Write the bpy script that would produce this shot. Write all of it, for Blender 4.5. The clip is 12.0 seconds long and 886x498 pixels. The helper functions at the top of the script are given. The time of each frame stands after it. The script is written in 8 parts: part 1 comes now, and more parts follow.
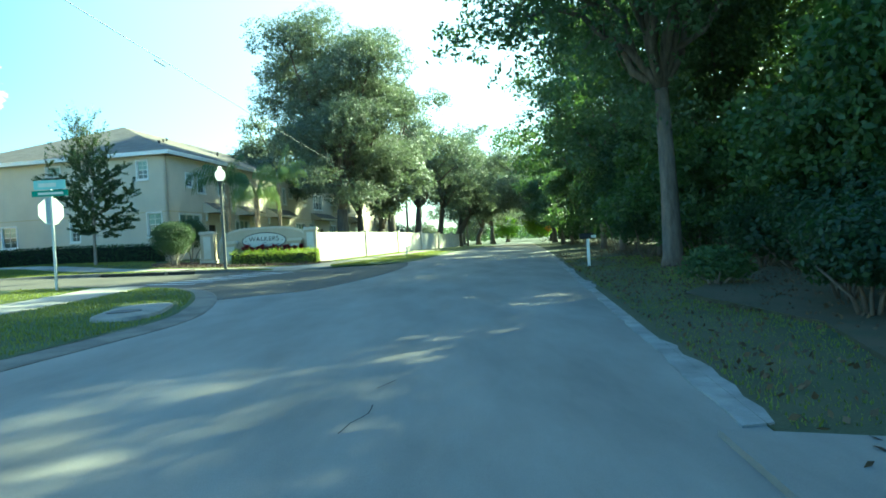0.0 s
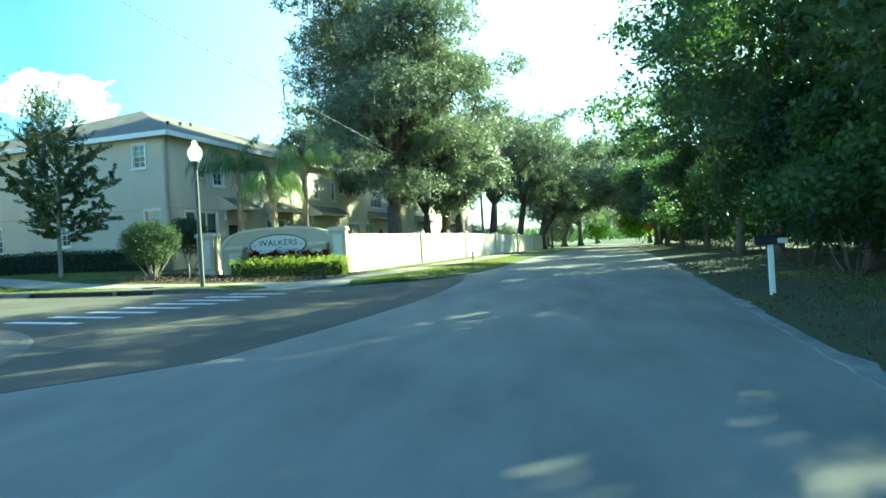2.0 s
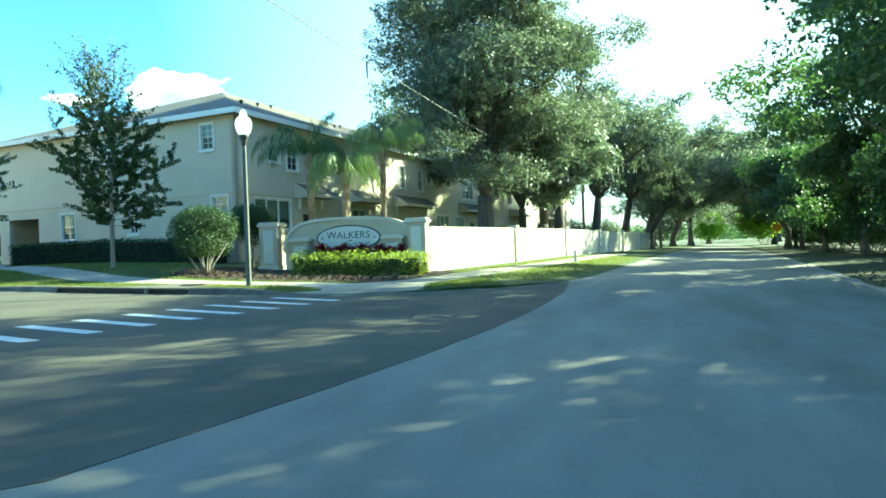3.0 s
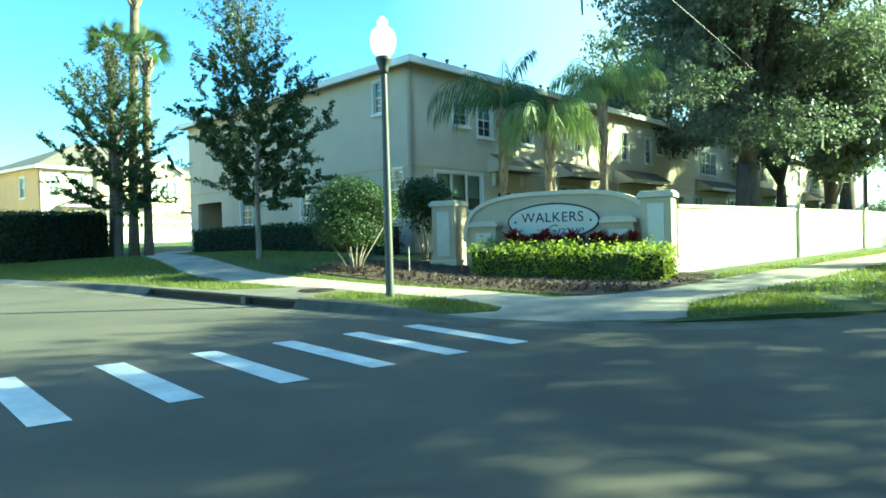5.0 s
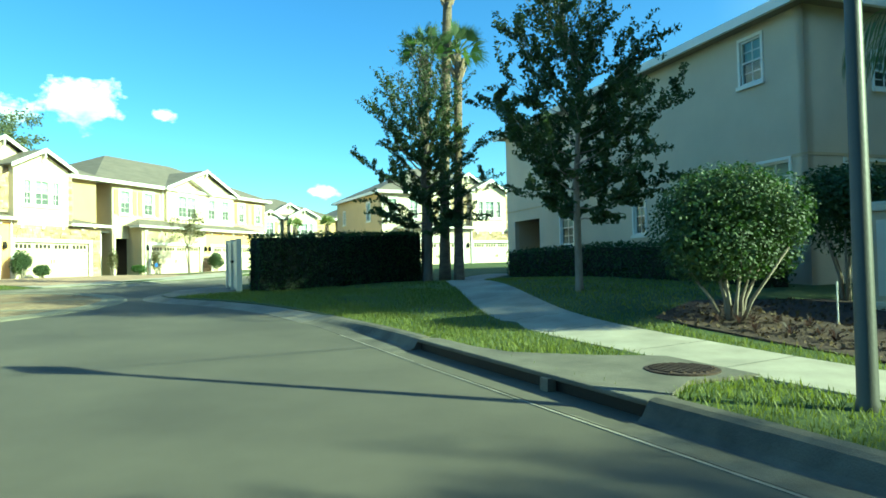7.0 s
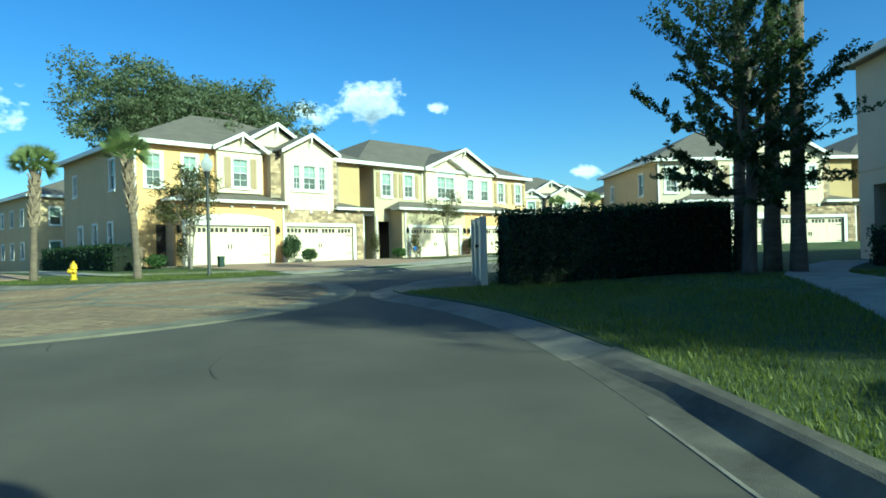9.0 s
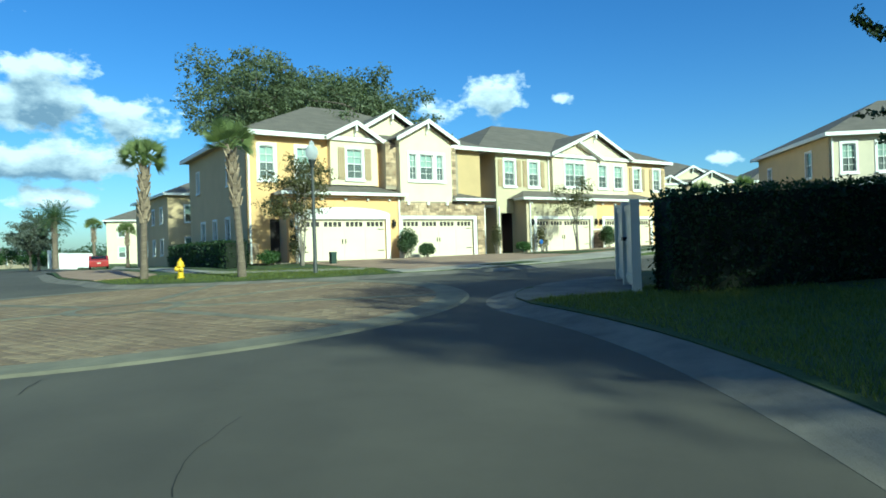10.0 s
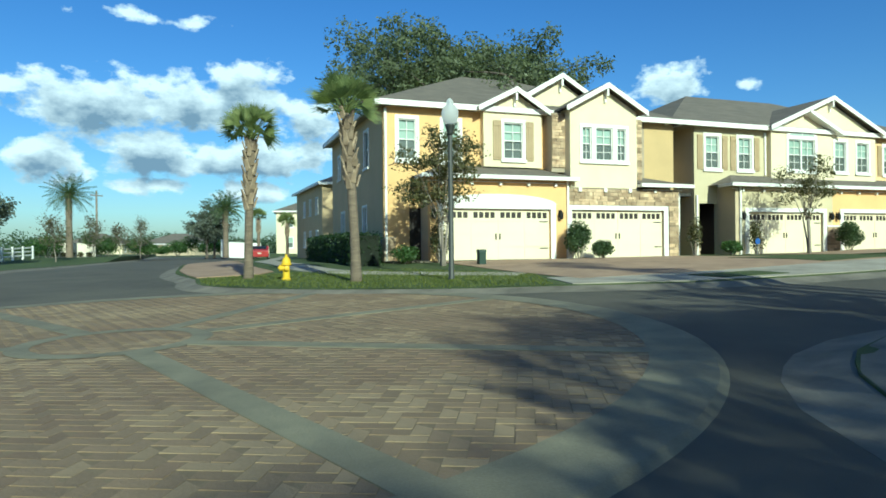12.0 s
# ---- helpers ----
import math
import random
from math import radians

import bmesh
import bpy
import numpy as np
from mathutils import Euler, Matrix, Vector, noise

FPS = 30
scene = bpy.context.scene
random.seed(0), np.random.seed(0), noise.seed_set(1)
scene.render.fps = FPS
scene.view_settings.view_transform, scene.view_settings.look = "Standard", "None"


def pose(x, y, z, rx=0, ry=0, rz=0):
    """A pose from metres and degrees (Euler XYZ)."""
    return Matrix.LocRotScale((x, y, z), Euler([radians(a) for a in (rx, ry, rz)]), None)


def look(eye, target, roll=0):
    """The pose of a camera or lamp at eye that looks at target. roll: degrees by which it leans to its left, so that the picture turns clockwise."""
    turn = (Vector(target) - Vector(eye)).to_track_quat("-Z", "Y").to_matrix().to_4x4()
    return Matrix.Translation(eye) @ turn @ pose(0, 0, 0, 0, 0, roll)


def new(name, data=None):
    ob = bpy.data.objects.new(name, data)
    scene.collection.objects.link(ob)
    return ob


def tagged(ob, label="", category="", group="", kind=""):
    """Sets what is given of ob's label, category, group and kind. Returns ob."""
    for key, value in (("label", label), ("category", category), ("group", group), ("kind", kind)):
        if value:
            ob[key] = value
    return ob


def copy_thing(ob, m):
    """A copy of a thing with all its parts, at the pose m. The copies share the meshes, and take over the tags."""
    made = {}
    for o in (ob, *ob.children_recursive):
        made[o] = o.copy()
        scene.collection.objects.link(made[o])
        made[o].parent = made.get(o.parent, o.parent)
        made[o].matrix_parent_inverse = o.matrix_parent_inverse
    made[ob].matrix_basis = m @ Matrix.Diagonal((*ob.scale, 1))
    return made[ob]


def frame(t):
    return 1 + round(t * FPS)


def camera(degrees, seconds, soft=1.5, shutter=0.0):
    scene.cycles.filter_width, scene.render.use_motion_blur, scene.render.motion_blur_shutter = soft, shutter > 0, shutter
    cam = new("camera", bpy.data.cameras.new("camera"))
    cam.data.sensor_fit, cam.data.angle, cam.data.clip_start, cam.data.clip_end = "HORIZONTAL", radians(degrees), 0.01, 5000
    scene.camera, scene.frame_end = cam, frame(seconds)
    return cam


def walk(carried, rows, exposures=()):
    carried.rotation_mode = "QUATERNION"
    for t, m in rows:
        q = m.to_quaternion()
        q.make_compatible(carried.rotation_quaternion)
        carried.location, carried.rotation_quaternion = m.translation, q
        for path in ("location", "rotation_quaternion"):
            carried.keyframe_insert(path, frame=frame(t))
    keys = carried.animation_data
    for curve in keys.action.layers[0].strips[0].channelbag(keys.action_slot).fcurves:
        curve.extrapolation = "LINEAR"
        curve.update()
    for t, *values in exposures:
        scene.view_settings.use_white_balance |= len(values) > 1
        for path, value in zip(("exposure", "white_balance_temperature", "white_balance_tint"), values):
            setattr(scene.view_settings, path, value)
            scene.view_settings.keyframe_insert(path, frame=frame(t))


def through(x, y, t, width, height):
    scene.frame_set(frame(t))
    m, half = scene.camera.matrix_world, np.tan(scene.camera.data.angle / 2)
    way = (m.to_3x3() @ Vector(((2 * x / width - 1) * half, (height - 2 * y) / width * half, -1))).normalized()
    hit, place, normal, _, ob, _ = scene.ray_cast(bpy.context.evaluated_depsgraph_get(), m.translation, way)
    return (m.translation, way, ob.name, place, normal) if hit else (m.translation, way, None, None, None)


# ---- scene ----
import collections
from mathutils.geometry import delaunay_2d_cdt

# camera and path
cam = camera(68.8, 12.0, soft=1.7)
METRES, EYE = 43.55, 1.35
ROWS = [
    (0.0, 0.0, 0.0, 0.0, -0.04, -0.66, 3.35),
    (0.5, 0.0063, 0.0598, 0.0006, 0.5, -0.31, 3.41),
    (1.0, 0.011, 0.1184, 0.0016, 1.92, -0.07, 3.57),
    (1.5, 0.0126, 0.1752, 0.0025, 4.43, -0.11, 3.45),
    (2.0, 0.011, 0.2301, 0.0031, 7.42, -0.16, 3.39),
    (2.5, 0.0049, 0.2836, 0.0036, 11.41, -0.01, 2.78),
    (3.0, -0.0048, 0.3327, 0.0047, 15.79, -0.24, 1.94),
    (5.0, -0.0697, 0.4889, 0.006, 34.36, -0.88, 1.52),
    (5.5, -0.0906, 0.5156, 0.0065, 40.01, 0.22, 1.37),
    (6.0, -0.113, 0.5385, 0.0075, 47.31, 0.97, 2.31),
    (6.5, -0.1386, 0.5568, 0.0089, 55.4, 1.24, 1.55),
    (7.0, -0.1662, 0.5723, 0.0099, 62.54, 1.48, 1.26),
    (9.0, -0.2928, 0.607, 0.0133, 85.55, 0.3, 1.45),
    (9.5, -0.3314, 0.6097, 0.0138, 91.01, 0.14, 1.86),
    (10.0, -0.3719, 0.6083, 0.0143, 96.57, 0.04, 1.84),
    (10.5, -0.4114, 0.6042, 0.0155, 102.12, -0.09, 1.67),
    (11.0, -0.4506, 0.5963, 0.0164, 106.81, -0.24, 1.22),
    (11.5, -0.4884, 0.587, 0.0171, 109.72, -0.13, 0.71),
    (12.0, -0.5245, 0.5782, 0.0176, 111.1, -0.15, 0.57),
]
EXPOSURES = [(0.0, 2.36, 5950, -36), (3.0, 2.42, 5850, -36), (5.5, 2.35, 6000, -41), (7.0, 1.50, 5720, -45), (9.5, 0.47, 4930, -26), (12.0, 0.24, 5180, -18)]
walk(cam, [(t, pose(0, 0, EYE) @ pose(METRES * x, METRES * y, METRES * z, 90 + pitch, roll, yaw)) for t, x, y, z, yaw, pitch, roll in ROWS], EXPOSURES)

# world: clear blue sky with cumulus, low sun
SUN_AZ, SUN_EL = radians(42.0), radians(27.5)
world = bpy.data.worlds.new("world")
scene.world = world
world.use_nodes = True
wn, wl = world.node_tree.nodes, world.node_tree.links
wn.clear()
w_out, w_bg = wn.new("ShaderNodeOutputWorld"), wn.new("ShaderNodeBackground")
sky = wn.new("ShaderNodeTexSky")
sky.sky_type, sky.sun_disc = "NISHITA", False
sky.sun_elevation, sky.sun_rotation = SUN_EL, radians(90) - SUN_AZ
sky.air_density, sky.dust_density, sky.ozone_density = 1.0, 1.1, 3.5
w_sat = wn.new("ShaderNodeHueSaturation")
w_sat.inputs["Hue"].default_value = 0.514
w_sat.inputs["Saturation"].default_value, w_sat.inputs["Value"].default_value = 1.2, 1.7
wl.new(sky.outputs["Color"], w_sat.inputs["Color"])


def world_node(kind, **settings):
    n = wn.new(kind)
    for key, value in settings.items():
        n.inputs[key].default_value = value
    return n


# cumulus: heaps of cloud at their bearings, torn by noise, white on top and grey where cloud lies above
w_tc = wn.new("ShaderNodeTexCoord")
SEAM = radians(150)


def added(a, b, how="ADD"):
    n = wn.new("ShaderNodeMath")
    n.operation = how
    for k, v in enumerate((a, b)):
        if isinstance(v, float):
            n.inputs[k].default_value = v
        else:
            wl.new(v, n.inputs[k])
    return n.outputs[0]


def dotted(way):
    dot = wn.new("ShaderNodeVectorMath")
    dot.operation = "DOT_PRODUCT"
    dot.inputs[1].default_value = Vector(way).normalized()
    wl.new(w_tc.outputs["Generated"], dot.inputs[0])
    return dot.outputs["Value"]


def ranged(value, low, high, to_low, to_high):
    rng = wn.new("ShaderNodeMapRange")
    for key, v in (("From Min", low), ("From Max", high), ("To Min", to_low), ("To Max", to_high)):
        rng.inputs[key].default_value = v
    wl.new(value, rng.inputs["Value"])
    return rng.outputs[0]


def bank(way, near, far, gain):
    return ranged(dotted(way), far, near, 0.0, gain)


# bearing from SEAM and elevation, both in degrees
bearing = added(added(dotted((-math.sin(SEAM), math.cos(SEAM), 0)), dotted((math.cos(SEAM), math.sin(SEAM), 0)), "ARCTAN2"), 57.2958, "MULTIPLY")
w_asin = wn.new("ShaderNodeMath")
w_asin.operation = "ARCSINE"
wl.new(dotted((0, 0, 1)), w_asin.inputs[0])
rise = added(w_asin.outputs[0], 57.2958, "MULTIPLY")
# each cloud: bearing, elevation, half width, half height, fullness
CLOUDS = ((67.8, 12.5, 3.8, 3.0, 1.0), (72.4, 11.7, 4.2, 2.6, 1.0), (79.0, 11.3, 6.0, 2.6, 1.0), (62.2, 11.3, 4.0, 2.0, 1.0), (82.5, 6.9, 3.2, 1.7, 1.0), (75.4, 8.0, 4.6, 2.2, 1.0), (67.7, 7.6, 7.0, 1.8, 0.9),
          (85.0, 12.1, 2.0, 0.7, 0.8), (75.4, 5.1, 3.2, 0.9, 0.9), (67.4, 4.9, 3.8, 1.1, 0.9), (74.8, 18.0, 6.0, 0.9, 0.5), (31.8, 13.0, 4.4, 2.0, 0.62), (37.5, 12.0, 2.6, 1.6, 0.6), (26.1, 12.7, 1.7, 1.0, 0.36),
          (13.4, 6.6, 2.2, 0.8, 0.5), (-22.7, 13.2, 3.8, 2.0, 1.0), (-15.0, 12.1, 2.6, 0.5, 0.8), (104.0, 9.0, 7.0, 2.6, 0.9), (125.0, 14.0, 8.0, 3.0, 0.9), (96.0, 5.5, 5.0, 1.2, 0.9))


def heaps(up):
    """How deep inside a cloud the view lies, up degrees above it."""
    last = None
    for az, el, w, h, full in CLOUDS:
        mp = world_node("ShaderNodeMapping", Location=(-az / w, (up - el) / h, 0), Scale=(1 / w, 1 / h, 1))
        ln = wn.new("ShaderNodeVectorMath")
        ln.operation = "LENGTH"
        wl.new(w_dir.outputs[0], mp.inputs["Vector"])
        wl.new(mp.outputs[0], ln.inputs[0])
        one = ranged(ln.outputs["Value"], 0.0, 2.0, 1.1 * full, -1.1)
        last = one if last is None else added(last, one, "MAXIMUM")
    return last


w_dir = wn.new("ShaderNodeCombineXYZ")
wl.new(bearing, w_dir.inputs[0])
wl.new(rise, w_dir.inputs[1])


def torn(lift):
    mp = world_node("ShaderNodeMapping", Location=(3.1, 0.4, lift), Scale=(1.0, 1.0, 1.7))
    tex = world_node("ShaderNodeTexNoise", Scale=17.0, Detail=9.0, Roughness=0.58)
    wl.new(w_tc.outputs["Generated"], mp.inputs["Vector"])
    wl.new(mp.outputs[0], tex.inputs["Vector"])
    return ranged(tex.outputs["Fac"], 0.2, 0.8, -0.85, 0.85)


thick = added(heaps(0.0), torn(0.0))
w_ramp = wn.new("ShaderNodeValToRGB")
w_ramp.color_ramp.elements[0].position, w_ramp.color_ramp.elements[1].position = 0.0, 0.36
wl.new(thick, w_ramp.inputs["Fac"])
w_shade = wn.new("ShaderNodeValToRGB")
w_shade.color_ramp.elements[0].position, w_shade.color_ramp.elements[1].position = 0.0, 1.0
w_shade.color_ramp.elements[0].color, w_shade.color_ramp.elements[1].color = (1, 1, 1, 1), (0.26, 0.33, 0.43, 1)
wl.new(added(added(heaps(1.2), torn(0.035)), 0.06), w_shade.inputs["Fac"])
w_cloud = wn.new("ShaderNodeVectorMath")
w_cloud.operation = "SCALE"
w_cloud.inputs["Scale"].default_value = 14.0
wl.new(w_shade.outputs["Color"], w_cloud.inputs[0])
w_mix = wn.new("ShaderNodeMix")
w_mix.data_type = "RGBA"
wl.new(w_ramp.outputs["Color"], w_mix.inputs["Factor"])
# a thin white veil towards the north, put in for haze and glare
w_veil = wn.new("ShaderNodeMix")
w_veil.data_type = "RGBA"
wl.new(bank((0.25, 0.93, 0.27), 0.98, 0.62, 0.62), w_veil.inputs["Factor"])
wl.new(w_sat.outputs["Color"], w_veil.inputs[6])
w_veil.inputs[7].default_value = (6.5, 7.0, 7.4, 1)
wl.new(w_veil.outputs[2], w_mix.inputs[6])
wl.new(w_cloud.outputs[0], w_mix.inputs[7])
wl.new(w_mix.outputs[2], w_bg.inputs["Color"])
w_bg.inputs["Strength"].default_value = 0.063
wl.new(w_bg.outputs[0], w_out.inputs["Surface"])

sun = new("sun", bpy.data.lights.new("sun", "SUN"))
sun.data.energy, sun.data.angle, sun.data.color = 5.0, radians(0.6), (1.0, 0.895, 0.69)
sun_way = Vector((math.cos(SUN_AZ) * math.cos(SUN_EL), math.sin(SUN_AZ) * math.cos(SUN_EL), math.sin(SUN_EL)))
sun.matrix_world = look(sun_way * 60, (0, 0, 0))


# ---- mesh helpers ----
class Mesh:
    """Collects corners and faces of one mesh."""

    def __init__(self):
        self.v, self.f = [], []

    def add(self, vs, fs):
        n = len(self.v)
        self.v += [tuple(p) for p in vs]
        self.f += [tuple(i + n for i in q) for q in fs]
        return self

    def box(self, x0, x1, y0, y1, z0, z1):
        return self.add([(x0, y0, z0), (x1, y0, z0), (x1, y1, z0), (x0, y1, z0), (x0, y0, z1), (x1, y0, z1), (x1, y1, z1), (x0, y1, z1)],
                        [(3, 2, 1, 0), (4, 5, 6, 7), (0, 1, 5, 4), (1, 2, 6, 5), (2, 3, 7, 6), (3, 0, 4, 7)])

    def tube(self, path, radii, n=8, caps=True):
        path = [Vector(p) for p in path]
        rings, side = [], None
        for i, p in enumerate(path):
            way = (path[min(i + 1, len(path) - 1)] - path[max(i - 1, 0)]).normalized()
            if side is None:
                side = way.orthogonal().normalized()
            side = (side - way * side.dot(way)).normalized()
            other = way.cross(side)
            rings.append([p + (side * math.cos(a) + other * math.sin(a)) * radii[i] for a in (2 * math.pi * k / n for k in range(n))])
        fs = [(i * n + k, i * n + (k + 1) % n, (i + 1) * n + (k + 1) % n, (i + 1) * n + k) for i in range(len(path) - 1) for k in range(n)]
        if caps:
            fs += [tuple(range(n - 1, -1, -1)), tuple((len(path) - 1) * n + k for k in range(n))]
        return self.add([q for r in rings for q in r], fs)

    def lathe(self, profile, n=16, centre=(0, 0, 0)):
        """profile: radius and height from the bottom up, round a vertical axis."""
        cx, cy, cz = centre
        vs = [(cx + r * math.cos(2 * math.pi * k / n), cy + r * math.sin(2 * math.pi * k / n), cz + z) for r, z in profile for k in range(n)]
        fs = [(i * n + k, i * n + (k + 1) % n, (i + 1) * n + (k + 1) % n, (i + 1) * n + k) for i in range(len(profile) - 1) for k in range(n)]
        fs += [tuple(range(n - 1, -1, -1)), tuple((len(profile) - 1) * n + k for k in range(n))]
        return self.add(vs, fs)

    def prism(self, outline, y0, y1):
        """An outline in x and z, drawn out along y."""
        n = len(outline)
        vs = [(x, y0, z) for x, z in outline] + [(x, y1, z) for x, z in outline]
        return self.add(vs, [tuple(range(n)), tuple(range(2 * n - 1, n - 1, -1))] + [(i, i + n, (i + 1) % n + n, (i + 1) % n) for i in range(n)])

    def wall(self, x0, x1, z0, z1, t, holes=(), y=0.0):
        """An upright wall along x with its face at y and its back at y + t, with openings (x0, x1, z0, z1) through it."""
        xs = sorted({x0, x1, *(h[0] for h in holes), *(h[1] for h in holes)})
        zs = sorted({z0, z1, *(h[2] for h in holes), *(h[3] for h in holes)})
        for a, b in zip(xs, xs[1:]):
            for c, d in zip(zs, zs[1:]):
                if any(h[0] <= a and b <= h[1] and h[2] <= c and d <= h[3] for h in holes):
                    continue
                self.add([(a, y, c), (b, y, c), (b, y, d), (a, y, d)], [(0, 1, 2, 3)])
                self.add([(a, y + t, c), (b, y + t, c), (b, y + t, d), (a, y + t, d)], [(3, 2, 1, 0)])
        for a, b, c, d in holes:
            q = [(a, y, c), (b, y, c), (b, y, d), (a, y, d), (a, y + t, c), (b, y + t, c), (b, y + t, d), (a, y + t, d)]
            self.add(q, [(0, 4, 5, 1), (1, 5, 6, 2), (2, 6, 7, 3), (3, 7, 4, 0)])
        q = [(x0, y, z0), (x1, y, z0), (x1, y, z1), (x0, y, z1), (x0, y + t, z0), (x1, y + t, z0), (x1, y + t, z1), (x0, y + t, z1)]
        return self.add(q, [(0, 1, 5, 4), (1, 2, 6, 5), (2, 3, 7, 6), (3, 0, 4, 7)])

    def turned(self, m):
        self.v = [tuple(m @ Vector(p)) for p in self.v]
        return self

    def data(self, name, material, smooth=False):
        first, vs, order = {}, [], []
        for p in self.v:
            key = (round(p[0], 4), round(p[1], 4), round(p[2], 4))
            if key not in first:
                first[key] = len(vs)
                vs.append(p)
            order.append(first[key])
        fs = [tuple(dict.fromkeys(order[i] for i in f)) for f in self.f]
        me = bpy.data.meshes.new(name)
        me.from_pydata(vs, [], [f for f in fs if len(f) > 2])
        if material:
            me.materials.append(material)
        if smooth:
            me.polygons.foreach_set("use_smooth", [True] * len(me.polygons))
        me.update()
        return me


def thing(name, label, category, at=None, group="", kind=""):
    """An Empty that carries the parts of one thing."""
    ob = tagged(new(name), label, category, group, kind)
    ob.empty_display_size = 0.2
    if at is not None:
        ob.matrix_world = at
    return ob


def part(name, mesh, material, parent=None, label="", smooth=False, bevel=0.0):
    """One mesh object, under a thing or a part; its corners are in the parent's space."""
    ob = new(name, mesh.data(name, material, smooth) if isinstance(mesh, Mesh) else mesh)
    if parent is not None:
        ob.parent = parent
    if label:
        ob["label"] = label
    if bevel:
        b = ob.modifiers.new("bevel", "BEVEL")
        b.width, b.segments, b.limit_method, b.angle_limit = bevel, 2, "ANGLE", radians(40)
    return ob


def structure(name, mesh, material, label, category, smooth=False):
    return tagged(part(name, mesh, material, None, "", smooth), label, category, kind="structure")


def ground_z(x, y):
    """The road's height: one gentle slope, level far away."""
    return 0.025 * min(max(-x, -30), 46) + 0.009 * min(max(y, -40), 55)


def main_left(y):
    """The main street's west edge."""
    return -6.5 + 0.14 * y


def main_right(y):
    return 1.55 + 0.128 * y


def smooth_step(a, b, t):
    t = min(max((t - a) / (b - a), 0), 1)
    return t * t * (3 - 2 * t)


def lawn_z(x, y):
    """The lawns lie a kerb above the road and rise a little behind the walk."""
    rise = 0.32 * smooth_step(-10, -18, x) * (1 - 0.7 * smooth_step(-22, -29, x)) * smooth_step(30, 34, y)
    rise += 0.5 * smooth_step(-54, -70, x) * smooth_step(-23, -33, y)
    rise += 0.12 * smooth_step(-41, -48, x) * smooth_step(-8, 4, y)
    edge = smooth_step(0.2, 2.4, main_left(y) - x) if y > 29 else (0.25 if y < 22.5 and x > -24 else 1.0)
    edge *= 1 - 0.9 * smooth_step(-9.2, -7.6, x) * (1 - smooth_step(29.4, 31.2, y)) * (y > 26)
    return ground_z(x, y) + 0.10 * edge + 0.008 + rise


def sheet(outline, height, step=2.0, skirt=0.3, lift=0.0, rough=0.0):
    """A sheet of ground over an outline, at height(x, y) + lift, with its edge drawn down."""
    pts = []
    n = len(outline)
    for i in range(n):
        a, b = Vector(outline[i]), Vector(outline[(i + 1) % n])
        k = max(1, int((b - a).length / step))
        pts += [a + (b - a) * j / k for j in range(k)]
    m = len(pts)
    xs, ys = [p.x for p in pts], [p.y for p in pts]

    def inside(x, y):
        hit = False
        for i in range(n):
            (x0, y0), (x1, y1) = outline[i], outline[(i + 1) % n]
            if (y0 > y) != (y1 > y) and x < (x1 - x0) * (y - y0) / (y1 - y0) + x0:
                hit = not hit
        return hit

    grid = []
    x = min(xs) + step / 2
    while x < max(xs):
        y = min(ys) + step / 2
        while y < max(ys):
            if inside(x, y) and min((p.x - x) ** 2 + (p.y - y) ** 2 for p in pts) > (0.45 * step) ** 2:
                grid.append(Vector((x, y)))
            y += step
        x += step
    vs, _, fs, *_ = delaunay_2d_cdt(pts + grid, [(i, (i + 1) % m) for i in range(m)], [], 1, 1e-4)
    out = Mesh()
    out.v = [(p.x, p.y, height(p.x, p.y) + lift + (rough * (noise.noise((p.x * 0.7, p.y * 0.7, 3.1))) if rough else 0)) for p in vs]
    out.f = []
    for q in fs:
        a, b, c = (vs[i] for i in q[:3])
        out.f.append(tuple(q) if (b - a).cross(c - a) > 0 else tuple(reversed(q)))
    if skirt:
        ring = [(p.x, p.y, height(p.x, p.y) + lift) for p in pts]
        low = [(p.x, p.y, height(p.x, p.y) + lift - skirt) for p in pts]
        turn = sum(pts[i].x * pts[(i + 1) % m].y - pts[(i + 1) % m].x * pts[i].y for i in range(m)) > 0
        out.add(ring + low, [((i, i + m, (i + 1) % m + m, (i + 1) % m) if turn else (i, (i + 1) % m, (i + 1) % m + m, i + m)) for i in range(m)])
    return out


def offset_line(line, d):
    """The line moved d to its left."""
    out = []
    for i, p in enumerate(line):
        a, b = Vector(line[max(i - 1, 0)]), Vector(line[min(i + 1, len(line) - 1)])
        w = (b - a).normalized()
        out.append((p[0] - w.y * d, p[1] + w.x * d))
    return out


def curve_through(points, step=0.5):
    """A smooth line through the points."""
    pts = [Vector(p) for p in points]
    out = []
    for i in range(len(pts) - 1):
        p0, p1, p2, p3 = pts[max(i - 1, 0)], pts[i], pts[i + 1], pts[min(i + 2, len(pts) - 1)]
        n = max(1, int((p2 - p1).length / step))
        for k in range(n):
            t = k / n
            q = 0.5 * (2 * p1 + (p2 - p0) * t + (2 * p0 - 5 * p1 + 4 * p2 - p3) * t * t + (3 * p1 - p0 - 3 * p2 + p3) * t ** 3)
            out.append((q.x, q.y))
    return out + [tuple(pts[-1])]


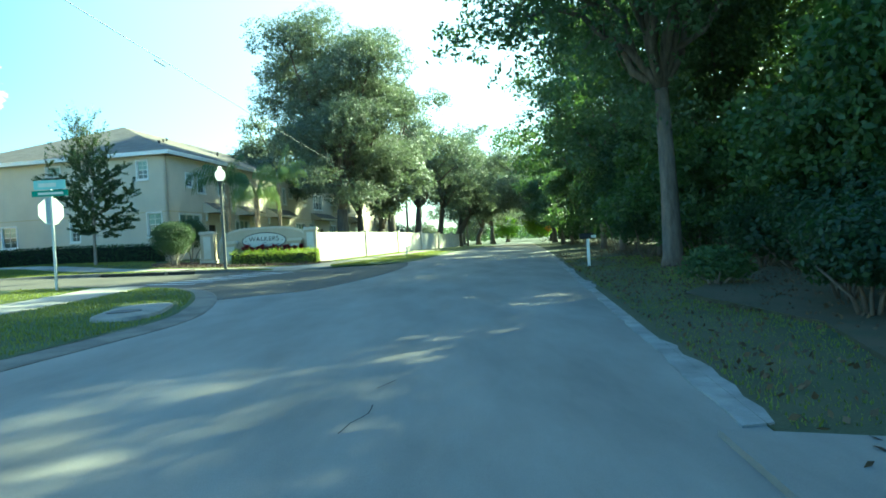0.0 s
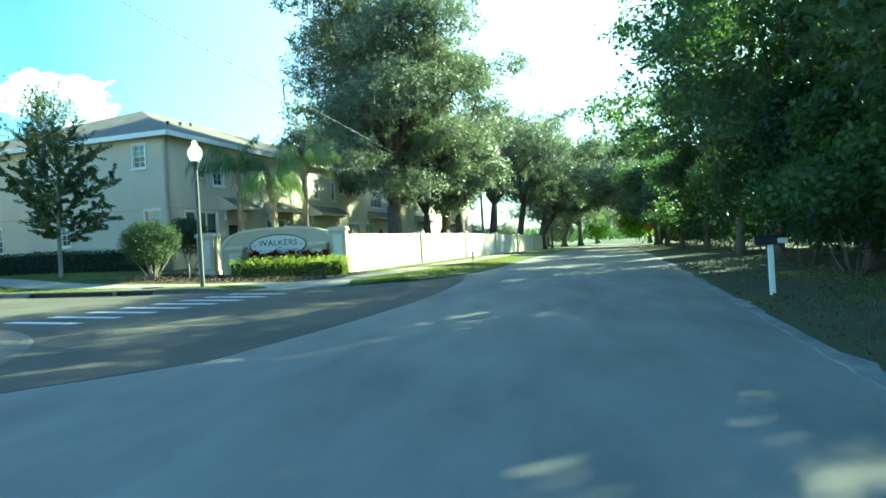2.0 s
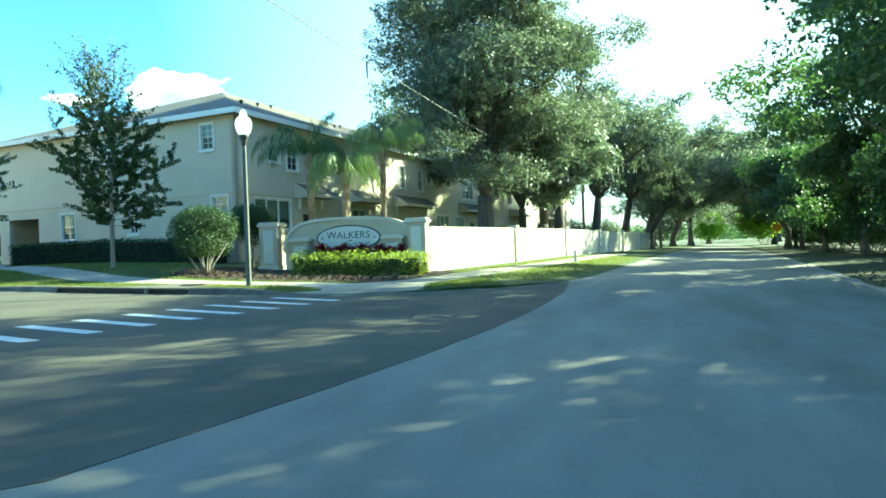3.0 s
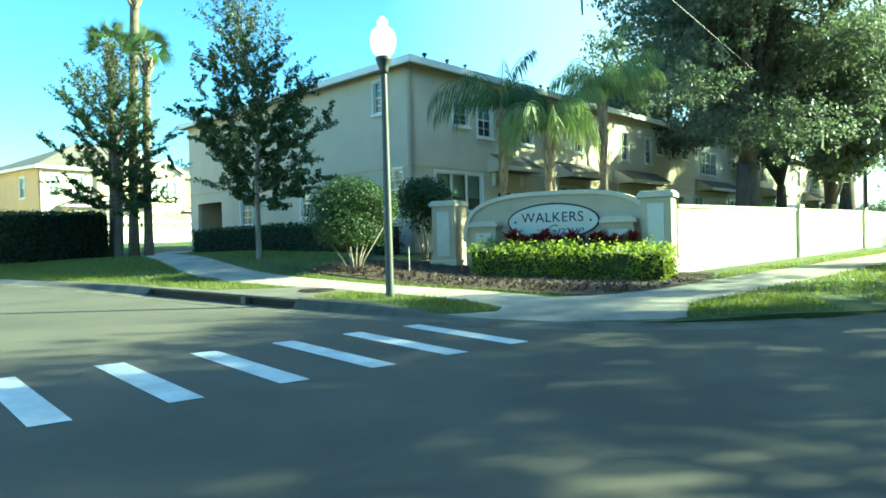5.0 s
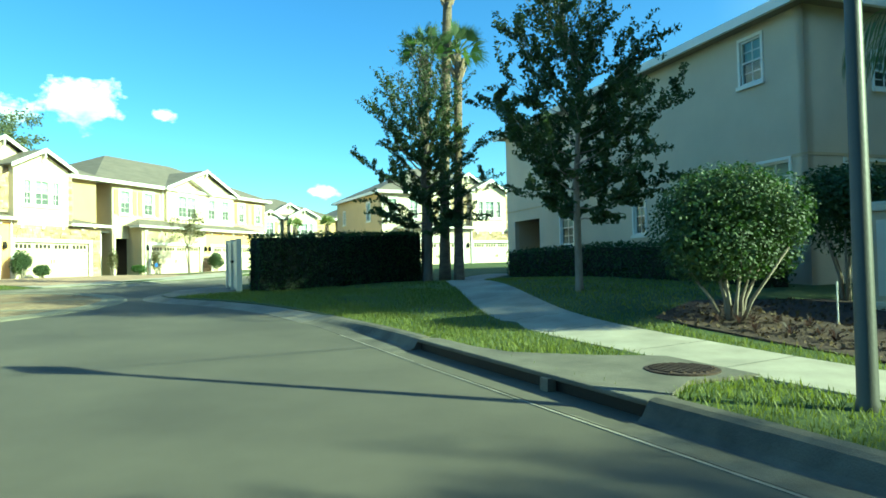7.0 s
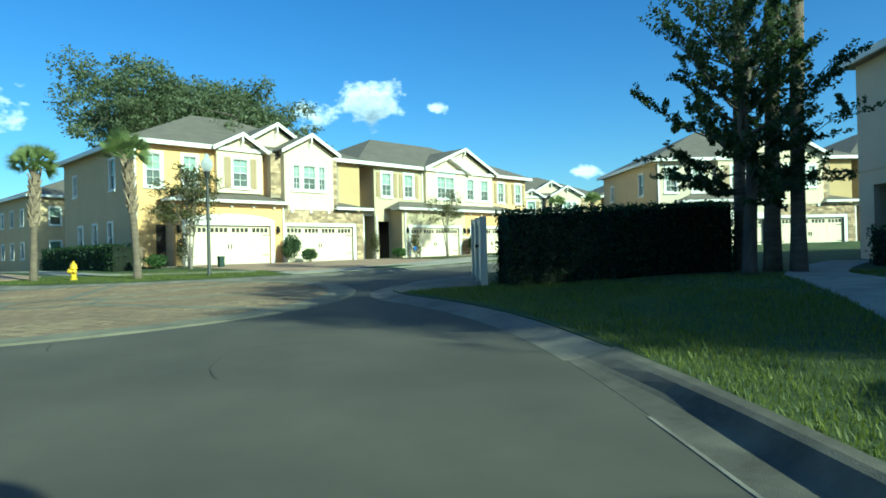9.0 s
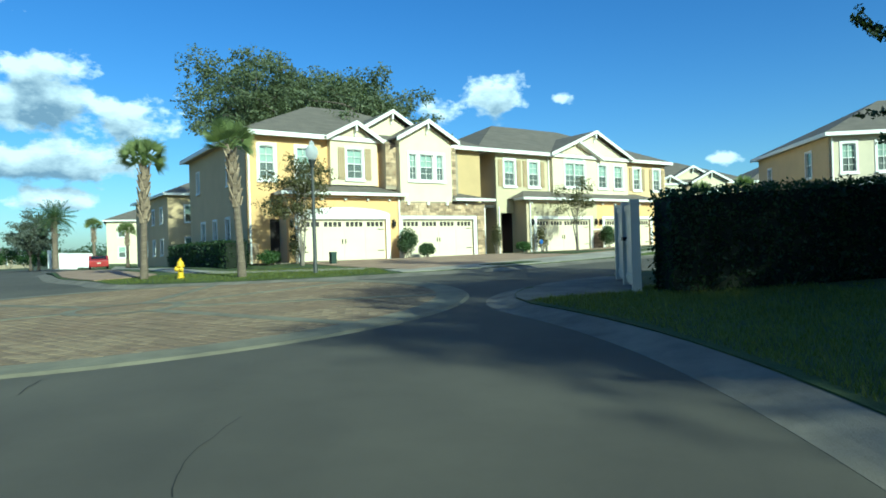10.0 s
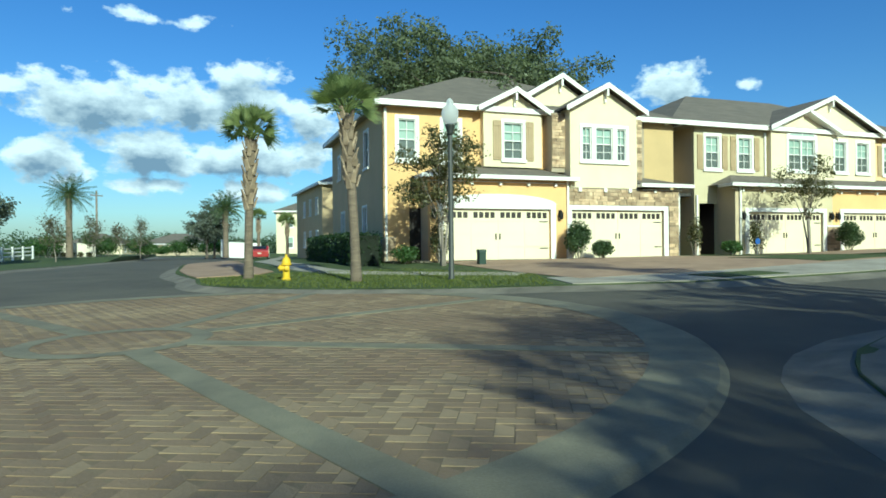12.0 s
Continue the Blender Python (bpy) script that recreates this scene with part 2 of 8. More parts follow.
def kerb(line, width=0.10, gutter=0.5, top=0.10, soft=False):
    """A concrete kerb with its gutter, along a line with the road on its left. top: its height, or a function of the place; soft: a low, wide slope."""
    prof = [(-gutter, 0.0, 0.0085), (-gutter, 0.0, -0.1), (width, 0.0, -0.1), (width, 1.0, 0.006)]
    prof += [(-0.05, 1.0, 0.006), (-0.17, 0.78, 0.006), (-0.35, 0.28, 0.008), (-0.44, 0.0, 0.020)]
    hard = prof[:4] + [(-0.03, 1.0, 0.006), (-0.09, 0.88, 0.006), (-0.16, 0.25, 0.008), (-0.21, 0.0, 0.018)]
    high = top if callable(top) else lambda x, y: top
    ease = soft if callable(soft) else lambda x, y: float(soft)
    lines = [offset_line(line, -d[0]) for d in prof]
    steep = [offset_line(line, -d[0]) for d in hard]
    out = Mesh()
    n = len(prof)
    vs = []
    for i in range(len(line)):
        e, t = ease(*line[i]), high(*line[i])
        for k in range(n):
            p = Vector(steep[k][i]).lerp(Vector(lines[k][i]), e)
            vs.append((p.x, p.y, ground_z(p.x, p.y) + (hard[k][1] + (prof[k][1] - hard[k][1]) * e) * t + prof[k][2]))
    fs = [(i * n + k, i * n + (k + 1) % n, (i + 1) * n + (k + 1) % n, (i + 1) * n + k) for i in range(len(line) - 1) for k in range(n)]
    fs += [tuple(range(n)), tuple((len(line) - 1) * n + k for k in reversed(range(n)))]
    return out.add(vs, fs)


# ---- materials ----
def material(name, colour, rough=0.8, vary=0.15, scale=3.0, fine=60.0, bump=0.2, metal=0.0, second=None, island=0.0, per_object=0.0, coat=0.0, stretch=(1, 1, 1), bump_scale=None):
    """A surface with large stains, fine grain and a little relief. second: a colour that the stains run to."""
    m = bpy.data.materials.new(name)
    m.use_nodes = True
    nd, ln = m.node_tree.nodes, m.node_tree.links
    b = nd["Principled BSDF"]
    b.inputs["Roughness"].default_value, b.inputs["Metallic"].default_value = rough, metal
    b.inputs["Coat Weight"].default_value = coat
    tc, mp = nd.new("ShaderNodeTexCoord"), nd.new("ShaderNodeMapping")
    mp.inputs["Scale"].default_value = stretch
    ln.new(tc.outputs["Object"], mp.inputs["Vector"])
    big, small = nd.new("ShaderNodeTexNoise"), nd.new("ShaderNodeTexNoise")
    big.inputs["Scale"].default_value, big.inputs["Detail"].default_value, big.inputs["Roughness"].default_value = scale, 6.0, 0.6
    small.inputs["Scale"].default_value, small.inputs["Detail"].default_value = fine, 3.0
    for t in (big, small):
        ln.new(mp.outputs[0], t.inputs["Vector"])
    two = second or tuple(c * (1 - 1.6 * vary) for c in colour)
    ramp = nd.new("ShaderNodeValToRGB")
    ramp.color_ramp.elements[0].position, ramp.color_ramp.elements[1].position = 0.33, 0.67
    ramp.color_ramp.elements[0].color, ramp.color_ramp.elements[1].color = (*two, 1), (*colour, 1)
    ln.new(big.outputs["Fac"], ramp.inputs["Fac"])
    last = ramp.outputs["Color"]

    def darker(last, source, low, high):
        rng, mix = nd.new("ShaderNodeMapRange"), nd.new("ShaderNodeVectorMath")
        rng.inputs["To Min"].default_value, rng.inputs["To Max"].default_value = low, high
        mix.operation = "SCALE"
        ln.new(source, rng.inputs["Value"])
        ln.new(last, mix.inputs[0])
        ln.new(rng.outputs[0], mix.inputs["Scale"])
        return mix.outputs[0]

    last = darker(last, small.outputs["Fac"], 1 - vary, 1 + vary)
    if island:
        geo = nd.new("ShaderNodeNewGeometry")
        last = darker(last, geo.outputs["Random Per Island"], 1 - island, 1 + island)
    if per_object:
        inf = nd.new("ShaderNodeObjectInfo")
        last = darker(last, inf.outputs["Random"], 1 - per_object, 1 + per_object)
    ln.new(last, b.inputs["Base Color"])
    if bump:
        bp = nd.new("ShaderNodeBump")
        bp.inputs["Strength"].default_value, bp.inputs["Distance"].default_value = bump, 0.02
        ln.new(small.outputs["Fac"], bp.inputs["Height"])
        ln.new(bp.outputs[0], b.inputs["Normal"])
    return m


def leaf_material(name, dark, light, through, gloss=0.55, share=0.35):
    """Leaves: each its own green, with light shining through them."""
    m = bpy.data.materials.new(name)
    m.use_nodes = True
    nd, ln = m.node_tree.nodes, m.node_tree.links
    b, out = nd["Principled BSDF"], nd["Material Output"]
    geo, ramp = nd.new("ShaderNodeNewGeometry"), nd.new("ShaderNodeValToRGB")
    ramp.color_ramp.elements[0].color, ramp.color_ramp.elements[1].color = (*dark, 1), (*light, 1)
    ln.new(geo.outputs["Random Per Island"], ramp.inputs["Fac"])
    ln.new(ramp.outputs["Color"], b.inputs["Base Color"])
    b.inputs["Roughness"].default_value = gloss
    tr, mix = nd.new("ShaderNodeBsdfTranslucent"), nd.new("ShaderNodeMixShader")
    tr.inputs["Color"].default_value = (*through, 1)
    mix.inputs[0].default_value = share
    ln.new(b.outputs[0], mix.inputs[1])
    ln.new(tr.outputs[0], mix.inputs[2])
    ln.new(mix.outputs[0], out.inputs["Surface"])
    return m


asphalt_old = material("asphalt_old", (0.30, 0.275, 0.225), 0.92, 0.2, 0.55, 120, 0.3, second=(0.195, 0.178, 0.145), stretch=(1.6, 0.5, 1))
asphalt_new = material("asphalt_new", (0.105, 0.107, 0.105), 0.9, 0.18, 0.5, 110, 0.5, second=(0.075, 0.077, 0.078))
asphalt_side = material("asphalt_side", (0.108, 0.097, 0.070), 0.92, 0.2, 0.45, 150, 0.25, second=(0.07, 0.063, 0.047))
concrete = material("concrete", (0.41, 0.37, 0.29), 0.88, 0.14, 1.2, 90, 0.2, second=(0.26, 0.235, 0.185))
kerb_concrete = material("kerb_concrete", (0.225, 0.20, 0.15), 0.9, 0.18, 1.5, 90, 0.3, second=(0.115, 0.102, 0.078))
# darker kerb: stains, and the shade on its road side put in
kerb_shade_stain = material("kerb_shade_stain", (0.15, 0.135, 0.10), 0.92, 0.2, 1.8, 80, 0.3, second=(0.065, 0.058, 0.044))
grass_sheet = material("grass_sheet", (0.075, 0.10, 0.020), 0.95, 0.3, 0.6, 40, 0.8, second=(0.038, 0.058, 0.012))
grass_dry = material("grass_dry", (0.082, 0.08, 0.036), 0.95, 0.3, 0.5, 40, 0.8, second=(0.042, 0.06, 0.018))
mulch = material("mulch", (0.075, 0.045, 0.03), 0.95, 0.35, 4, 45, 1.0, second=(0.035, 0.022, 0.016))
forest_floor = material("forest_floor", (0.075, 0.062, 0.030), 0.95, 0.3, 1.5, 35, 0.9, second=(0.042, 0.048, 0.018))
line_paint = material("line_paint", (0.72, 0.72, 0.68), 0.7, 0.12, 3, 60, 0.2, second=(0.50, 0.50, 0.47))
white_paint = material("white_paint", (0.80, 0.79, 0.74), 0.55, 0.04, 2, 50, 0.05)


# ---- the ground, the roads and the kerbs ----
axis = sorted({*(s * v for v in (0, 15, 30, 45, 55, 70, 90, 120, 170, 260, 450, 800, 1500, 3000) for s in (-1, 1))})
field = Mesh()
field.v = [(x, y, ground_z(x, y) - 0.10) for y in axis for x in axis]
k = len(axis)
field.f = [(j * k + i, j * k + i + 1, (j + 1) * k + i + 1, (j + 1) * k + i) for j in range(k - 1) for i in range(k - 1)]
structure("ground", field, grass_dry, "flat grassy land out to the horizon", "ground")


# house B's own axes: its garages stand along B_U, and B_V points out to the street
B_O = Vector((-50.5, 19.5))
B_U, B_V = Vector((math.cos(radians(131)), math.sin(radians(131)))), Vector((math.sin(radians(131)), -math.cos(radians(131))))


def lot(u, v):
    p = B_O + B_U * u + B_V * v
    return (p.x, p.y)


NORTH_KERB = curve_through([(main_left(140), 140), (main_left(90), 90), (main_left(55), 55), (main_left(42), 42), (-1.55, 36.2), (-2.6, 33.4), (-4.0, 31.3), (-5.3, 30.05), (-6.7, 29.2), (-8.4, 28.82), (-10.5, 28.75),
                            (-14, 28.75), (-18.3, 28.8), (-21, 28.65), (-23.2, 28.25), (-25.0, 27.68), (-26.2, 27.17), (-27.2, 26.68), (-28.1, 26.44), (-28.9, 26.42), (-30.0, 26.64), (-30.9, 27.07), (-31.8, 27.8), (-32.7, 28.6), lot(2.5, 19.0), lot(20, 19.0), lot(48, 19.0)])
SOUTH_KERB = curve_through([(-112, -64), (-70, -27.5), (-51, -11.3), (-44, -6.2), (-37, -1.0), (-30, 3.5), (-25.5, 7.5), (-22.6, 12), (-21.2, 16.5), (-19.5, 20), (-17, 21.2), (-13.5, 21.3), (-10.4, 20.9), (-8.4, 19.7), (-7.2, 18.2), (-6.15, 15.9), (-5.4, 13.4), (-5.05, 11.2),
                            (main_left(8), 8), (main_left(-5), -5), (main_left(-30), -30), (main_left(-60), -60)])
EAST_KERB = curve_through([(main_right(-60), -60), (main_right(0), 0), (main_right(30), 30), (main_right(55), 55), (main_right(90), 90), (main_right(140), 140)], 2.0)
WEST_KERB = curve_through([lot(48, 13.2), lot(20, 13.2), lot(2.5, 13.2), lot(-3.2, 13.0), (-37.25, 22.3), (-36.55, 20.6), (-36.15, 18.4), (-36.05, 16.0), (-36.6, 13.4), (-37.6, 11.9), (-39.2, 10.4), (-40.6, 8.6), (-42.9, 6.1), (-49, 1.0), (-56, -4.6), (-73, -15.5), (-110, -41)])

main_road = [(main_right(y), y) for y in (-60, -20, 20, 55, 90, 140)] + [(main_left(y) - d, y) for y, d in ((140, 0), (90, 0), (55, 0), (36, 0.6), (30, 2.6), (24, 2.6), (17, 2.4), (11, 1.2), (4, 0.3), (-20, 0), (-60, 0))]
structure("road", sheet(main_road, ground_z, 4.0, 0.05), asphalt_old, "worn grey asphalt street with patches of tree shade", "road")
side_road = NORTH_KERB[-1:] + WEST_KERB + SOUTH_KERB[:1] + [p for p in SOUTH_KERB if p[1] > -70 and p[0] < -5.7 and not (p[1] < 12 and p[0] > -15)] + [(main_left(y) + 0.9 - 0.028 * (y - 24) ** 2 / 3, y) for y in (17.5, 20, 22, 24, 26, 28, 31)] + [(-1.9, 34.4)] + [p for p in NORTH_KERB if p[1] < 34.3 or p[0] < -6]
structure("road_side", sheet(side_road, ground_z, 2.5, 0.05, 0.006), asphalt_side, "newer dark asphalt side street", "road")

north_lawn = NORTH_KERB + [lot(48, 45), (-60, 90), (-45, 140)]
structure("lawn_north", sheet(north_lawn, lawn_z, 1.4, 0.4, 0.0, 0.03), grass_sheet, "mown green lawn behind the kerb", "lawn")
south_lawn = SOUTH_KERB + [(-60, -90), (-112, -95)]
structure("lawn_south", sheet(south_lawn, lawn_z, 3.0, 0.4, 0.0, 0.03), grass_sheet, "mown green lawn at the street corner", "lawn")
west_lawn = WEST_KERB + [(-130, -45), (-130, 90), lot(48, -20)]
structure("lawn_west", sheet(west_lawn, lawn_z, 2.5, 0.4, 0.0, 0.02), grass_sheet, "mown green lawn round the town houses", "lawn")
east_verge = EAST_KERB + [(60, 140), (60, -60)]
structure("verge_east", sheet(east_verge, lambda x, y: ground_z(x, y) + 0.02 + 0.12 * smooth_step(0.3, 3.5, x - main_right(y)), 3.0, 0.3, 0.0, 0.05), grass_dry, "thin dry grass and leaf litter along the wood", "verge")

INLET = (-15.2, -11.0)
kerb_ne = [p for p in NORTH_KERB if p[1] < 31.5 and p[0] > INLET[1] + 0.05] + [(INLET[1], 28.75)]
kerb_nm = [(INLET[0], 28.76)] + [p for p in NORTH_KERB if -19.6 < p[0] < INLET[0] - 0.05]
kerb_nw = [p for p in NORTH_KERB if p[0] < -19.1]
south_b = [p for p in SOUTH_KERB if p[0] < -23]
for name, line, top, soft in (("kerb_north", kerb_ne, lambda x, y: 0.02 + 0.16 * smooth_step(-7.7, -9.6, x), False), ("kerb_north_2", kerb_nw, lambda x, y: 0.085 + 0.085 * smooth_step(-21, -15.2, x), lambda x, y: smooth_step(-16.5, -20.5, x)), ("kerb_south", south_b, 0.09, True), ("kerb_west", WEST_KERB, 0.09, True)):
    structure(name, kerb(line, 0.08, 0.56 if soft else 0.5, top, soft), kerb_shade_stain if name == "kerb_north" else kerb_concrete, "weathered concrete kerb and gutter", "kerb")
structure("kerb_north_3", kerb(kerb_nm, 0.08, 0.52, lambda x, y: 0.085 + 0.085 * smooth_step(-21, -15.2, x), lambda x, y: smooth_step(-16.5, -20.5, x)), kerb_shade_stain, "stained concrete kerb beside the inlet, darkened for its shade", "kerb")
# pale strip: the gutter's sunlit edge put in as colour
lip = [p for p in NORTH_KERB if -17.6 < p[0] < -9.0 and p[1] < 30]
structure("gutter_lip", sheet(offset_line(lip, 0.555) + offset_line(lip, 0.525)[::-1], ground_z, 0.8, 0.02, 0.013), material("lip_sunlit", (0.30, 0.27, 0.21), 0.9, 0.25, 2.5, 60, 0.3, second=(0.15, 0.135, 0.105)), "thin pale strip for the sunlit gutter edge along the asphalt", "kerb")
structure("kerb_south_2", kerb([p for p in SOUTH_KERB if p[0] >= -23.7], 0.06, 0.50, 0.022, True), kerb_concrete, "flush concrete edge round the corner lawn", "kerb")
edge_rng = random.Random(12)
ribbon = [(main_right(y) - 0.17 + edge_rng.uniform(-0.035, 0.02), y) for y in np.arange(4.3, 46, 0.35).tolist()]
ribbon += [(main_right(y) + 0.10 + edge_rng.uniform(-0.08, 0.07), y) for y in np.arange(46, 4.2, -0.35).tolist()]
structure("kerb_east", sheet(ribbon, ground_z, 0.7, 0.05, 0.018), material("ribbon_concrete", (0.36, 0.345, 0.30), 0.9, 0.2, 1.4, 50, 0.5, second=(0.17, 0.165, 0.145)), "worn flush concrete road edge with broken sides", "kerb")
structure("driveway_east", sheet([(1.7, 4.15), (2.6, 3.9), (4.5, 3.5), (9, 3.1), (9, -4), (1.1, -4)], ground_z, 1.2, 0.05, 0.05), asphalt_old, "asphalt drive off the street", "driveway")
crack_mat = material("crack", (0.03, 0.03, 0.028), 0.95, 0.2)


def crack(points, width):
    line = curve_through(points, 0.12)
    r = random.Random(len(points))
    a = [(x + r.uniform(-.012, .012), y + r.uniform(-.012, .012)) for x, y in line]
    return structure("road_crack", sheet(offset_line(a, width / 2) + offset_line(a, -width / 2)[::-1], ground_z, 0.3, 0.0, 0.012), crack_mat, "dark crack in the asphalt", "crack")


crack([(-0.79, 4.45), (-0.74, 4.69), (-0.65, 4.94), (-0.63, 5.19)], 0.010)
crack([(-0.66, 5.74), (-0.60, 5.86), (-0.52, 6.06)], 0.012)
crack([(-19.4, 24.66), (-19.7, 24.51), (-20.2, 24.39), (-20.9, 24.36)], 0.008)
crack([(-21.7, 21.85), (-22.0, 21.7), (-22.35, 21.58)], 0.014)

# walks
WALK_N = curve_through([(-31.5, 40.5), (-29.2, 38.0), (-25.5, 35.2), (-21.0, 33.2), (-16.2, 31.35), (-12.4, 30.95), (-9.4, 30.9), (-7.6, 30.6)], 0.6)
walk_north = offset_line(WALK_N, 0.62) + offset_line(WALK_N, -0.62)[::-1]
structure("pavement_north", sheet(walk_north, lawn_z, 1.2, 0.05, 0.02), concrete, "pale concrete footpath curving over the lawn", "pavement")
ramp_ne = [(-8.25, 28.93), (-7.6, 29.07), (-6.7, 29.3), (-5.4, 30.1), (-5.25, 30.3), (-5.5, 31.4), (-4.95, 34.0), (-4.1, 38.4), (-2.9, 44.4), (-1.4, 52.0), (-0.2, 60.0), (-1.5, 60.2), (-2.7, 52.4), (-4.2, 45.0), (-5.4, 39.2), (-6.3, 34.8), (-6.9, 32.2), (-7.6, 31.25), (-8.0, 30.3), (-7.85, 29.7)]
structure("pavement_corner", sheet(ramp_ne, lawn_z, 1.0, 0.05, 0.016), material("ramp_concrete", (0.40, 0.355, 0.27), 0.9, 0.18, 0.9, 70, 0.3, second=(0.20, 0.178, 0.135)), "stained concrete ramp and walk at the corner", "pavement")
pad = [(-15.0, 28.88), (-11.05, 28.88), (-11.45, 29.6), (-11.3, 30.36), (-12.5, 30.42), (-13.0, 29.8), (-13.7, 29.15)]
structure("inlet_slab", sheet(pad, lawn_z, 0.8, 0.05, 0.034), material("slab_concrete", (0.15, 0.136, 0.105), 0.92, 0.22, 1.6, 60, 0.4, second=(0.085, 0.077, 0.06)), "stained concrete slab over a storm drain", "pavement")
WALK_S = curve_through([(-9.3, -20), (-9.5, 5), (-9.75, 11), (-9.85, 15), (-10.0, 18.0), (-10.4, 20.7)], 0.8)
walk_south = offset_line(WALK_S, 0.8) + offset_line(WALK_S, -0.8)[::-1]
structure("pavement_south", sheet(walk_south, lawn_z, 1.5, 0.05, 0.02), concrete, "pale concrete footpath across the lawn", "pavement")
WALK_B = curve_through([(-41.0, 20.6), (-41.4, 17.5), (-41.9, 14.6), (-44.0, 11.4), (-50.0, 5.6), (-57, 0.0), (-75, -12), (-95, -25)], 0.8)
structure("pavement_west", sheet(offset_line(WALK_B, 0.6) + offset_line(WALK_B, -0.6)[::-1], lawn_z, 1.5, 0.05, 0.02), concrete, "pale concrete footpath past the palms", "pavement")
structure("pavement_west_2", sheet([lot(-5.6, 9.7), lot(-6.1, 11.8), lot(-3.2, 12.85), lot(2.5, 13.08), lot(40, 13.08), lot(40, 10.4), lot(0, 10.3)], lawn_z, 2.0, 0.05, 0.018), concrete, "pale concrete footpath and driveway aprons", "pavement")
joint_dark = material("joint_dark", (0.10, 0.095, 0.085), 0.95, 0.2)


def joints(parent, line, half, every):
    """Tooled joints across a footpath, at even steps along its middle line."""
    far = 0.0
    for i in range(1, len(line) - 1):
        a, b = Vector(line[i]), Vector(line[i + 1])
        far += (b - a).length
        if far >= every:
            far -= every
            w = (b - a).normalized()
            s = Vector((-w.y, w.x)) * (half - 0.01)
            q = [a - s - w * 0.006, a + s - w * 0.006, a + s + w * 0.006, a - s + w * 0.006]
            part("joint", sheet([(p.x, p.y) for p in q], lawn_z, 0.7, 0.0, 0.0235), joint_dark, parent)


for walk_name, line, half in (("pavement_north", WALK_N, 0.62), ("pavement_south", WALK_S, 0.8), ("pavement_west", [p for p in WALK_B if p[0] > -60], 0.6)):
    joints(bpy.data.objects[walk_name], line, half, 1.5)
bed = [(-14.6, 36.6), (-15.4, 34.2), (-14.6, 32.4), (-11.3, 32.0), (-8.4, 31.7), (-7.2, 31.7), (-6.6, 33.0), (-6.15, 35.0), (-6.4, 37.6), (-9.0, 37.9)]
structure("planting_bed", sheet(bed, lawn_z, 0.8, 0.05, 0.028, 0.03), mulch, "dark bark mulch round the entrance sign", "bed")
structure("forest_floor", sheet([(main_right(y) + (1.6 if y < 14 else 3.6) + 0.5 * math.sin(y), y) for y in range(-40, 120, 4)] + [(50, 116), (50, -40)], lambda x, y: ground_z(x, y) + 0.11 + 0.05 * smooth_step(2.5, 5, x - main_right(y)), 3.0, 0.1, 0.02, 0.02), forest_floor, "brown leaf litter under the trees", "ground")

# driveways of brick pavers before the garages
drive_brick = material("drive_brick", (0.38, 0.26, 0.165), 0.9, 0.2, 1.2, 30, 0.4, second=(0.27, 0.18, 0.115))
for name, u0, u1 in (("driveway_1", -5.3, 6.6), ("driveway_2", 10.4, 22.6)):
    structure(name, sheet([lot(u0, 0.0), lot(u0 + 0.2, 10.5), lot(u1 - 0.4, 10.5), lot(u1, 0.0)], lawn_z, 1.6, 0.05, 0.022), drive_brick, "brown brick paver driveway", "driveway")
for name, u0, u1, v0, v1 in (("grass_strip_1", -2.5, -0.4, 11.35, 12.5), ("grass_strip_2", 3.6, 8.8, 6.3, 10.2), ("grass_strip_3", 9.5, 40, 6.8, 10.2), ("grass_strip_4", 5.2, 8.6, 11.35, 12.5)):
    structure(name, sheet([lot(u0, v0), lot(u0, v1), lot(u1, v1), lot(u1, v0)], lawn_z, 1.2, 0.05, 0.036), grass_sheet, "strip of mown grass between the driveways", "lawn")
structure("apron_west", sheet([(-39.5, 10.2), (-40.9, 8.5), (-43.0, 6.2), (-49, 1.2), (-56, -4.3), (-66, -10.6), (-66.6, -9.0), (-57, -2.6), (-50.5, 3.2), (-45.5, 7.6), (-42.5, 11.0), (-41.2, 11.4)], lawn_z, 1.5, 0.05, 0.034), drive_brick, "brick paver apron beside the kerb", "pavement")
PAD_GATE = [(-27.5, 26.62), (-28.1, 26.45), (-28.9, 26.43), (-29.98, 26.66), (-30.9, 27.09), (-31.78, 27.8), (-32.6, 28.65), (-32.3, 29.1), (-29.2, 28.95), (-28.5, 28.6), (-28.3, 28.0), (-28.0, 27.15)]
structure("pad_gate", sheet(PAD_GATE, lawn_z, 1.0, 0.05, 0.012), kerb_concrete, "concrete pad before the white gate", "pavement")

# crossing stripes
cross_o, cross_d = Vector((-7.366, 27.957)), Vector((-0.268, -0.872))
for i in range(10):
    c = cross_o + cross_d * i
    a, b = Vector((0.923, -0.195)), Vector((0.05, 0.125))
    if c.y < 21.8:
        break
    q = [c - a - b, c + a - b, c + a + b, c - a + b]
    tagged(part("crossing_stripe", sheet([(p.x, p.y) for p in q], ground_z, 0.6, 0.0, 0.012), line_paint), "white painted crossing stripe on asphalt", "road marking", "stripes of the crossing", "structure")


# ---- house materials ----
def stucco(name, c, second=None):
    return material(name, c, 0.9, 0.05, 0.8, 120, 0.25, second=second or tuple(k * 0.9 for k in c))


